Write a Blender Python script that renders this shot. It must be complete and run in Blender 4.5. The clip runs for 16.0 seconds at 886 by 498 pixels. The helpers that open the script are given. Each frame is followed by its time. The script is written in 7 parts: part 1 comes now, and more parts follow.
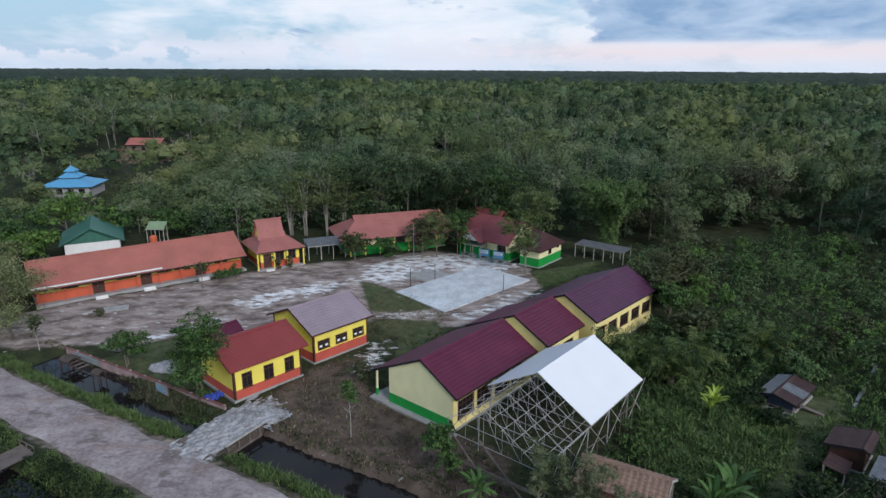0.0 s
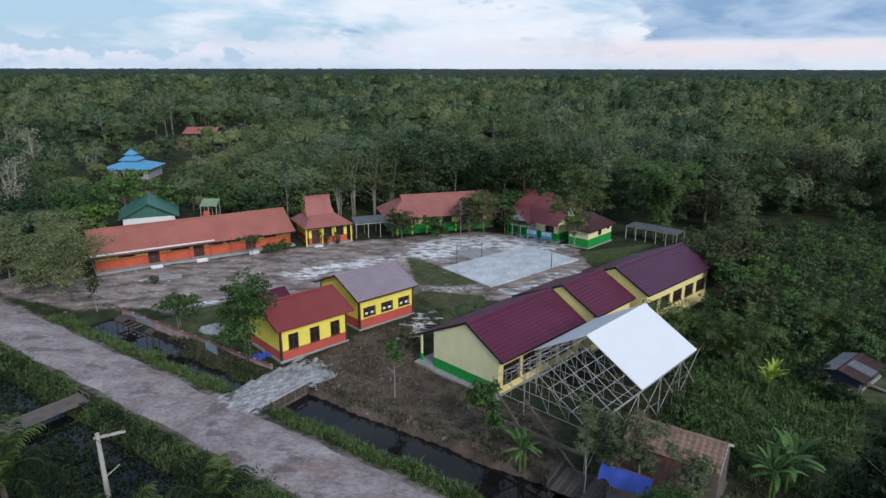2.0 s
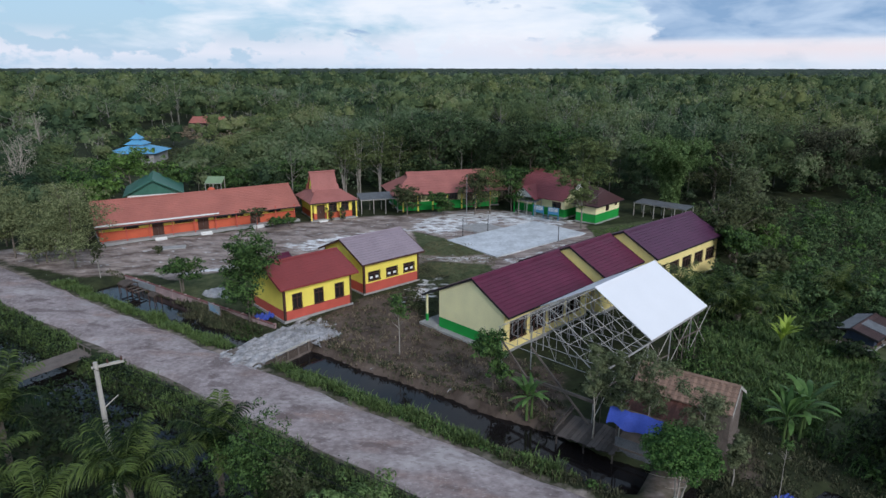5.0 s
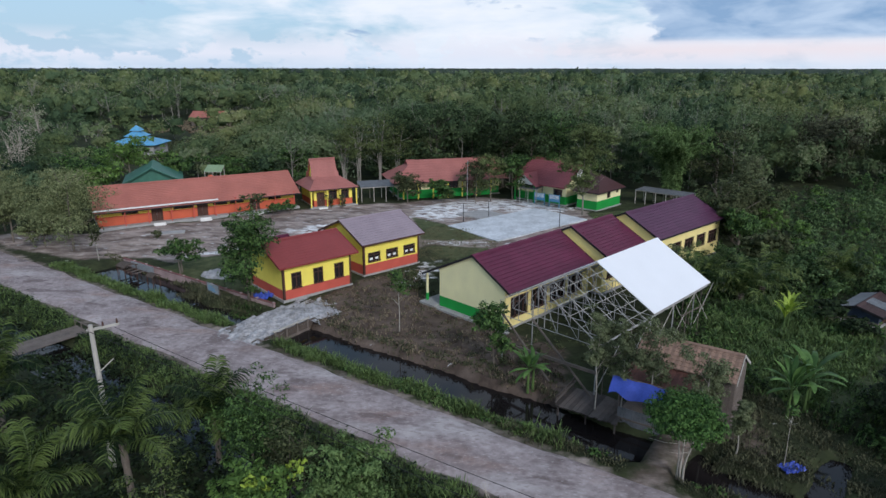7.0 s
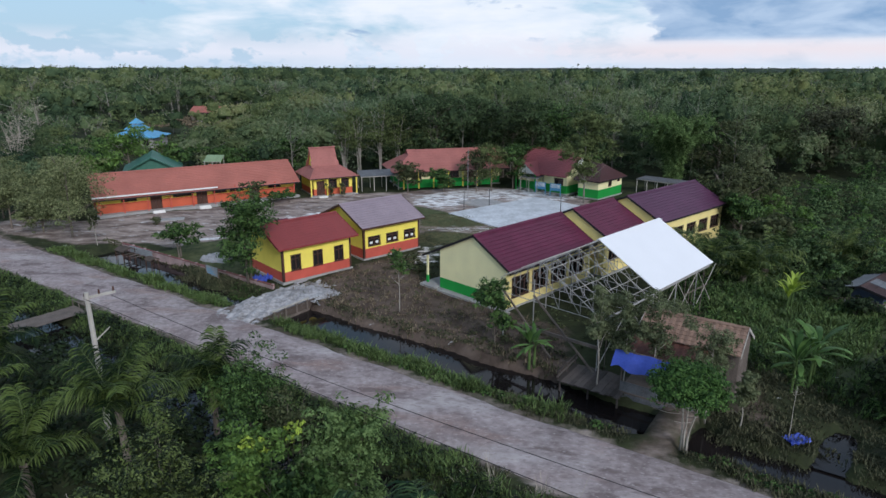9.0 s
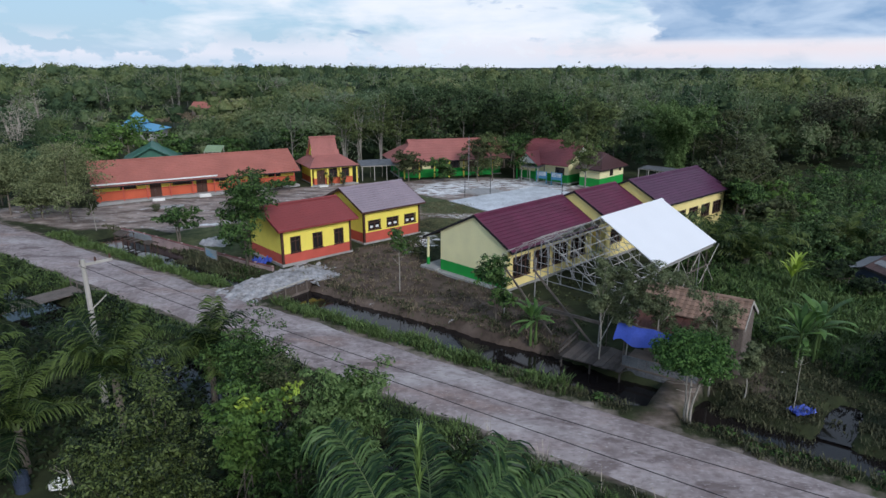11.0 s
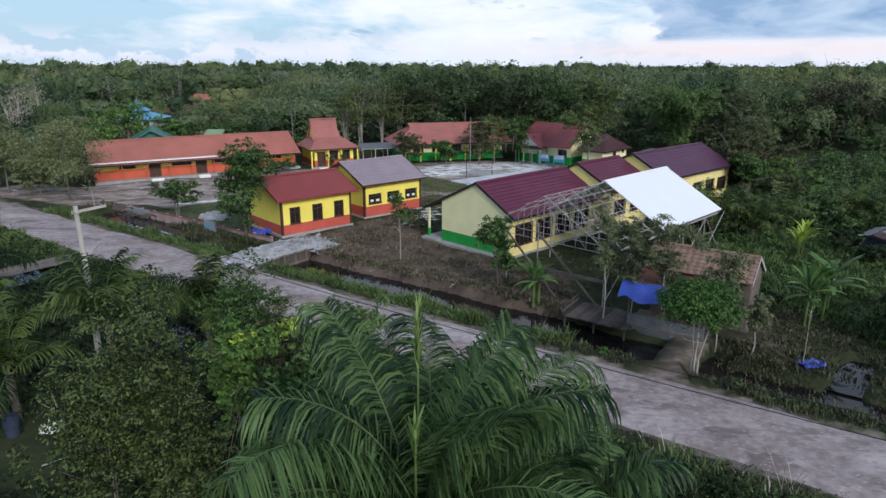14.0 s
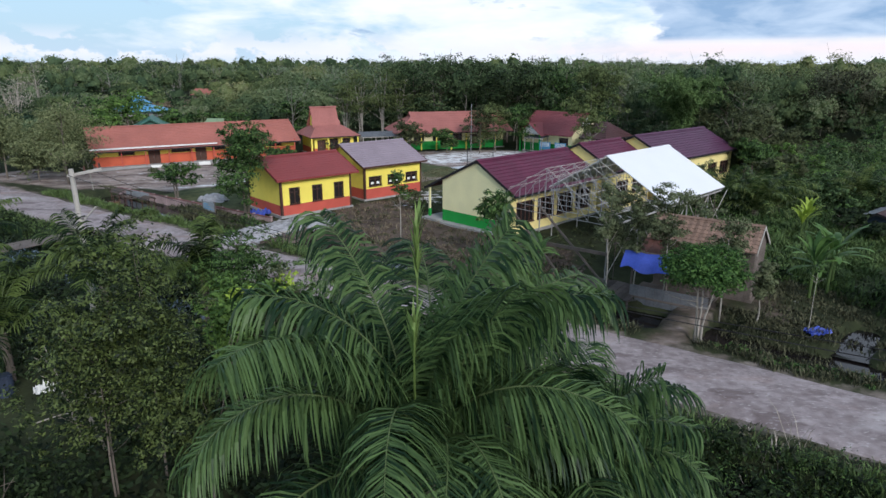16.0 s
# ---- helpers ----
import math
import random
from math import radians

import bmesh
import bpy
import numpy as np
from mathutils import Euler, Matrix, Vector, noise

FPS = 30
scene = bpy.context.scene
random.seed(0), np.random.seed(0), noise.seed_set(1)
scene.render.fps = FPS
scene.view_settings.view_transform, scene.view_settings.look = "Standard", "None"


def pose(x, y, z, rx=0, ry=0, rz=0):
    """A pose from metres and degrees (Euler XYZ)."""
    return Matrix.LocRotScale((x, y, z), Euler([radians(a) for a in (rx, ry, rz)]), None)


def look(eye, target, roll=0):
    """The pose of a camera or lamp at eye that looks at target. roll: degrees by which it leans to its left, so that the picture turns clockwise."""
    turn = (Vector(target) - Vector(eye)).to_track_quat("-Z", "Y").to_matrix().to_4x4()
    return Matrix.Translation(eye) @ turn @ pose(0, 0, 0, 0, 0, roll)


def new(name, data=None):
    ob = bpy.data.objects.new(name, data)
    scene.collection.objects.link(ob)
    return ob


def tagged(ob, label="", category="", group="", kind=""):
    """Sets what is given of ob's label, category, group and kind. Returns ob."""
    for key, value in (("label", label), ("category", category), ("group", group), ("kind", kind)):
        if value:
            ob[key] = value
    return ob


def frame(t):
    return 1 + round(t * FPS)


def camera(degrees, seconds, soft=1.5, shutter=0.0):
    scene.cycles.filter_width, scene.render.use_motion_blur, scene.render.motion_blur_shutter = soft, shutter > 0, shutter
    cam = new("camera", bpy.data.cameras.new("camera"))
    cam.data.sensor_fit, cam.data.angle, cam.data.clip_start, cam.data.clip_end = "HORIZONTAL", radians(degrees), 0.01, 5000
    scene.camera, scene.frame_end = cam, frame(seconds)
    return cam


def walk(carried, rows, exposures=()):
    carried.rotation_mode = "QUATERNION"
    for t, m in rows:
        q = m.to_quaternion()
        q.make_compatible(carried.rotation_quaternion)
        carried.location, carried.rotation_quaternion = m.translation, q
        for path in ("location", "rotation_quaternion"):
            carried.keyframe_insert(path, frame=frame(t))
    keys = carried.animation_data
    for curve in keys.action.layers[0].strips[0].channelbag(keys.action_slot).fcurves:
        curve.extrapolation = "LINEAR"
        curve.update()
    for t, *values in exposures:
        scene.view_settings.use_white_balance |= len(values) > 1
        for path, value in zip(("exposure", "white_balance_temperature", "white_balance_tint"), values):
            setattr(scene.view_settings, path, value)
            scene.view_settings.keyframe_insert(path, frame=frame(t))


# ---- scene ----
cam = camera(69.86, 16.0)
PATH = [
    (0.0, -0.01, 0.43, 29.84, 0.68, -15.94, 0.31),
    (0.5, 0.00, 0.38, 28.98, 0.78, -15.98, 0.28),
    (1.0, -0.05, 0.33, 28.13, 1.04, -15.98, 0.28),
    (1.5, -0.06, 0.31, 27.30, 2.33, -16.00, 0.22),
    (2.0, -0.06, 0.26, 26.53, 5.03, -16.00, 0.10),
    (2.5, -0.03, 0.21, 25.78, 5.55, -15.99, 0.04),
    (3.0, -0.04, 0.16, 25.09, 5.55, -15.98, 0.05),
    (3.5, -0.04, 0.12, 24.43, 5.55, -15.98, 0.05),
    (4.0, -0.03, 0.08, 23.82, 5.56, -15.98, 0.05),
    (6.5, 0.03, -0.05, 21.09, 5.64, -15.97, 0.05),
    (7.0, 0.03, -0.06, 20.63, 5.65, -15.96, 0.05),
    (7.5, 0.02, -0.07, 20.19, 5.65, -15.95, 0.05),
    (8.0, 0.03, -0.07, 19.77, 5.66, -15.95, 0.05),
    (8.5, 0.03, -0.09, 19.35, 5.66, -15.96, 0.05),
    (9.0, 0.03, -0.11, 18.93, 5.69, -15.97, 0.05),
    (11.5, 0.06, -0.18, 16.79, 5.79, -15.95, 0.04),
    (12.0, 0.06, -0.18, 16.32, 5.82, -15.96, 0.04),
    (12.5, 0.06, -0.20, 15.88, 5.84, -15.96, 0.03),
    (13.0, 0.08, -0.20, 15.45, 5.85, -15.97, 0.03),
    (13.5, 0.08, -0.18, 15.01, 5.88, -15.97, 0.03),
    (14.0, 0.08, -0.18, 14.59, 5.91, -15.98, 0.03),
    (14.5, 0.10, -0.18, 14.16, 5.94, -15.98, 0.03),
    (15.0, 0.09, -0.22, 13.72, 5.95, -15.99, 0.03),
    (15.5, 0.10, -0.22, 13.28, 5.97, -16.00, 0.03),
    (16.0, 0.10, -0.25, 12.84, 5.98, -16.00, 0.04),
]
walk(cam, [(t, pose(x, y, z, 90 + pitch, 0, yaw) @ pose(0, 0, 0, 0, 0, roll)) for t, x, y, z, yaw, pitch, roll in PATH], [(0.0, -0.02, 6080, 11), (9.0, 0.02, 6080, 11), (13.0, 0.08, 6120, 11), (16.0, 0.24, 6180, 11)])

# ---- light: a bright evening sky with cloud, one soft low sun ----
SUN_AZ, SUN_EL = radians(147), radians(30)  # azimuth clockwise from +y
world = bpy.data.worlds.new("sky")
scene.world = world
world.use_nodes = True


def build_world():
    nt = world.node_tree
    nt.nodes.clear()
    N, Lk = nt.nodes.new, nt.links.new
    out, bg = N("ShaderNodeOutputWorld"), N("ShaderNodeBackground")
    sky = N("ShaderNodeTexSky")
    sky.sky_type, sky.sun_disc = "NISHITA", False
    sky.sun_elevation, sky.sun_rotation = SUN_EL, SUN_AZ
    sky.air_density, sky.dust_density = 1.2, 1.5
    skys = N("ShaderNodeVectorMath")
    skys.operation = "SCALE"
    skys.inputs["Scale"].default_value = 0.10
    Lk(sky.outputs[0], skys.inputs[0])
    tc, sep = N("ShaderNodeTexCoord"), N("ShaderNodeSeparateXYZ")
    Lk(tc.outputs["Generated"], sep.inputs[0])

    def noise_tex(scale_xyz, scale, detail, off, dist=0.0):
        mp, nz = N("ShaderNodeMapping"), N("ShaderNodeTexNoise")
        mp.inputs["Scale"].default_value = scale_xyz
        mp.inputs["Location"].default_value = off
        nz.inputs["Scale"].default_value, nz.inputs["Detail"].default_value = scale, detail
        nz.inputs["Roughness"].default_value, nz.inputs["Distortion"].default_value = 0.55, dist
        Lk(tc.outputs["Generated"], mp.inputs[0])
        Lk(mp.outputs[0], nz.inputs[0])
        return nz.outputs["Fac"]

    def ramp(fac, *stops):
        r = N("ShaderNodeValToRGB")
        els = r.color_ramp.elements
        while len(els) < len(stops):
            els.new(0.5)
        for e, (p, c) in zip(els, stops):
            e.position, e.color = p, (c if len(c) == 4 else (*c, 1)) if hasattr(c, "__len__") else (c, c, c, 1)
        Lk(fac, r.inputs[0])
        return r.outputs[0]

    def mixc(fac, a, b):
        m = N("ShaderNodeMix")
        m.data_type = "RGBA"
        for sock, v in ((m.inputs[0], fac), (m.inputs[6], a), (m.inputs[7], b)):
            if hasattr(v, "is_output"):
                Lk(v, sock)
            else:
                sock.default_value = v if not hasattr(v, "__len__") else (*v, 1)
        return m.outputs[2]

    def maths(op, a, b=None):
        m = N("ShaderNodeMath")
        m.operation = op
        for sock, v in zip(m.inputs, (a, b)):
            if v is None:
                continue
            if hasattr(v, "is_output"):
                Lk(v, sock)
            else:
                sock.default_value = v
        return m.outputs[0]

    # white cloud over pale blue, denser towards the middle and the right
    base = mixc(0.75, skys.outputs[0], (0.44, 0.66, 0.86))
    bias = ramp(maths("MULTIPLY_ADD", sep.outputs[0], 0.5), (0.20, 0.42), (0.34, 0.44), (0.50, 0.60), (1.0, 0.55))
    sum1 = maths("ADD", noise_tex((1, 1, 3.6), 5.5, 8, (0.3, 1.7, 0.2), 0.3), bias)
    veil = ramp(maths("MULTIPLY", sum1, 0.5), (0.44, 0.0), (0.52, 0.85), (0.60, 1.0))
    white = ramp(noise_tex((1, 1, 4.0), 11.0, 5, (0.7, 0.2, 0.4)), (0.3, (0.78, 0.84, 0.91)), (0.6, (0.92, 0.93, 0.95)))
    sky1 = mixc(veil, base, white)
    # low heaped clouds near the horizon, faintly warm
    puff = ramp(noise_tex((1, 1, 1.6), 15.0, 7, (2.3, 0.9, 0.1), 0.15), (0.47, 0.0), (0.52, 1.0))
    low = ramp(sep.outputs[2], (0.0, 0.3), (0.02, 1.0), (0.055, 0.0))
    sky1 = mixc(maths("MULTIPLY", puff, low), sky1, (0.86, 0.84, 0.88))
    haze = ramp(sep.outputs[2], (0.0, 1.0), (0.045, 0.0))
    sky2 = mixc(maths("MULTIPLY", haze, 0.55), sky1, (0.66, 0.75, 0.86))
    # warm band low to the right of the view
    side = ramp(maths("MULTIPLY_ADD", sep.outputs[0], 0.5), (0.48, 0.0), (0.60, 1.0))
    warm = ramp(sep.outputs[2], (0.004, 0.1), (0.024, 1.0), (0.045, 0.0))
    sky3 = mixc(maths("MULTIPLY", maths("MULTIPLY", warm, side), 0.85), sky2, (0.88, 0.77, 0.77))
    # grey-blue cloud bank with a flat foot
    body = noise_tex((1, 1, 3.0), 8.0, 8, (1.9, 0.4, 0.9), 0.25)
    shape = maths("ADD", body, ramp(sep.outputs[0], (0.0, 0.0), (0.10, 0.0), (0.17, 0.12), (0.26, 0.40), (0.75, 0.40), (0.9, 0.0)))
    level = ramp(sep.outputs[2], (0.034, 0.0), (0.041, 1.0), (0.12, 1.0), (0.2, 0.3))
    bank = maths("MULTIPLY", ramp(shape, (0.62, 0.0), (0.69, 1.0)), level)
    tone = ramp(noise_tex((1, 1, 3.0), 12.0, 7, (0.2, 0.1, 0.6), 0.3), (0.36, (0.27, 0.41, 0.60)), (0.64, (0.50, 0.62, 0.77)))
    sky4 = mixc(bank, sky3, tone)
    # the dome darkens evenly from the bright horizon to the zenith
    dome = ramp(sep.outputs[2], (0.0, 1.0), (0.2, 1.0), (0.55, (0.56, 0.62, 0.69)), (1.0, (0.38, 0.45, 0.54)))
    deep = N("ShaderNodeVectorMath")
    deep.operation = "MULTIPLY"
    Lk(sky4, deep.inputs[0])
    Lk(dome, deep.inputs[1])
    Lk(deep.outputs[0], bg.inputs[0])
    bg.inputs[1].default_value = 1.0
    Lk(bg.outputs[0], out.inputs[0])


build_world()
sun = new("sun", bpy.data.lights.new("sun", "SUN"))
sun.data.energy, sun.data.angle, sun.data.color = 2.2, radians(20), (1.0, 0.97, 0.945)
sun.matrix_basis = look((0, 0, 60), (-math.sin(SUN_AZ) * math.cos(SUN_EL), -math.cos(SUN_AZ) * math.cos(SUN_EL), 60 - math.sin(SUN_EL)))


# ---- materials ----
def material(name, base, rough=0.8, metal=0.0, spread=0.25, scale=1.5, fine=12.0, bump=0.0, bump_scale=30.0, second=None, island=0.0, objvar=0.0, spec=0.3, translucent=0.0, stretch=(1, 1, 1)):
    """A surface with stains at a large scale, grain at a small one and a fine relief."""
    m = bpy.data.materials.new(name)
    m.use_nodes = True
    nt = m.node_tree
    N, Lk = nt.nodes.new, nt.links.new
    b = nt.nodes["Principled BSDF"]
    tc = N("ShaderNodeTexCoord")
    mp = N("ShaderNodeMapping")
    mp.inputs["Scale"].default_value = stretch
    geo = N("ShaderNodeNewGeometry")
    Lk(geo.outputs["Position"] if island else tc.outputs["Object"], mp.inputs[0])
    n1, n2 = N("ShaderNodeTexNoise"), N("ShaderNodeTexNoise")
    n1.inputs["Scale"].default_value, n1.inputs["Detail"].default_value = scale, 5
    n2.inputs["Scale"].default_value, n2.inputs["Detail"].default_value = fine, 4
    for n in (n1, n2):
        Lk(mp.outputs[0], n.inputs[0])
    dark = tuple(c * (1 - spread) for c in base)
    light = second or tuple(min(1, c * (1 + spread)) for c in base)
    r1 = N("ShaderNodeValToRGB")
    r1.color_ramp.elements[0].position, r1.color_ramp.elements[1].position = 0.32, 0.68
    r1.color_ramp.elements[0].color, r1.color_ramp.elements[1].color = (*dark, 1), (*light, 1)
    add = N("ShaderNodeMath")
    add.operation = "MULTIPLY_ADD"
    add.inputs[1].default_value = 0.45
    Lk(n2.outputs["Fac"], add.inputs[0])
    half = N("ShaderNodeMath")
    half.operation = "MULTIPLY"
    half.inputs[1].default_value = 0.55
    Lk(n1.outputs["Fac"], half.inputs[0])
    Lk(half.outputs[0], add.inputs[2])
    fac = add.outputs[0]
    for amount, src in ((island, geo.outputs["Random Per Island"]), (objvar, None)):
        if amount:
            if src is None:
                src = N("ShaderNodeObjectInfo").outputs["Random"]
            s = N("ShaderNodeMath")
            s.operation = "MULTIPLY_ADD"
            s.inputs[1].default_value, s.inputs[2].default_value = amount, -amount / 2
            Lk(src, s.inputs[0])
            a = N("ShaderNodeMath")
            a.operation = "ADD"
            Lk(fac, a.inputs[0])
            Lk(s.outputs[0], a.inputs[1])
            fac = a.outputs[0]
    Lk(fac, r1.inputs[0])
    Lk(r1.outputs[0], b.inputs["Base Color"])
    b.inputs["Roughness"].default_value, b.inputs["Metallic"].default_value = rough, metal
    b.inputs["Specular IOR Level"].default_value = spec
    if bump:
        bp, n3 = N("ShaderNodeBump"), N("ShaderNodeTexNoise")
        n3.inputs["Scale"].default_value, n3.inputs["Detail"].default_value = bump_scale, 4
        Lk(mp.outputs[0], n3.inputs[0])
        bp.inputs["Strength"].default_value, bp.inputs["Distance"].default_value = bump, 0.02
        Lk(n3.outputs["Fac"], bp.inputs["Height"])
        Lk(bp.outputs[0], b.inputs["Normal"])
    if translucent:
        tr, mx = N("ShaderNodeBsdfTranslucent"), N("ShaderNodeMixShader")
        Lk(r1.outputs[0], tr.inputs[0])
        mx.inputs[0].default_value = translucent
        Lk(b.outputs[0], mx.inputs[1])
        Lk(tr.outputs[0], mx.inputs[2])
        Lk(mx.outputs[0], nt.nodes["Material Output"].inputs[0])
    return m


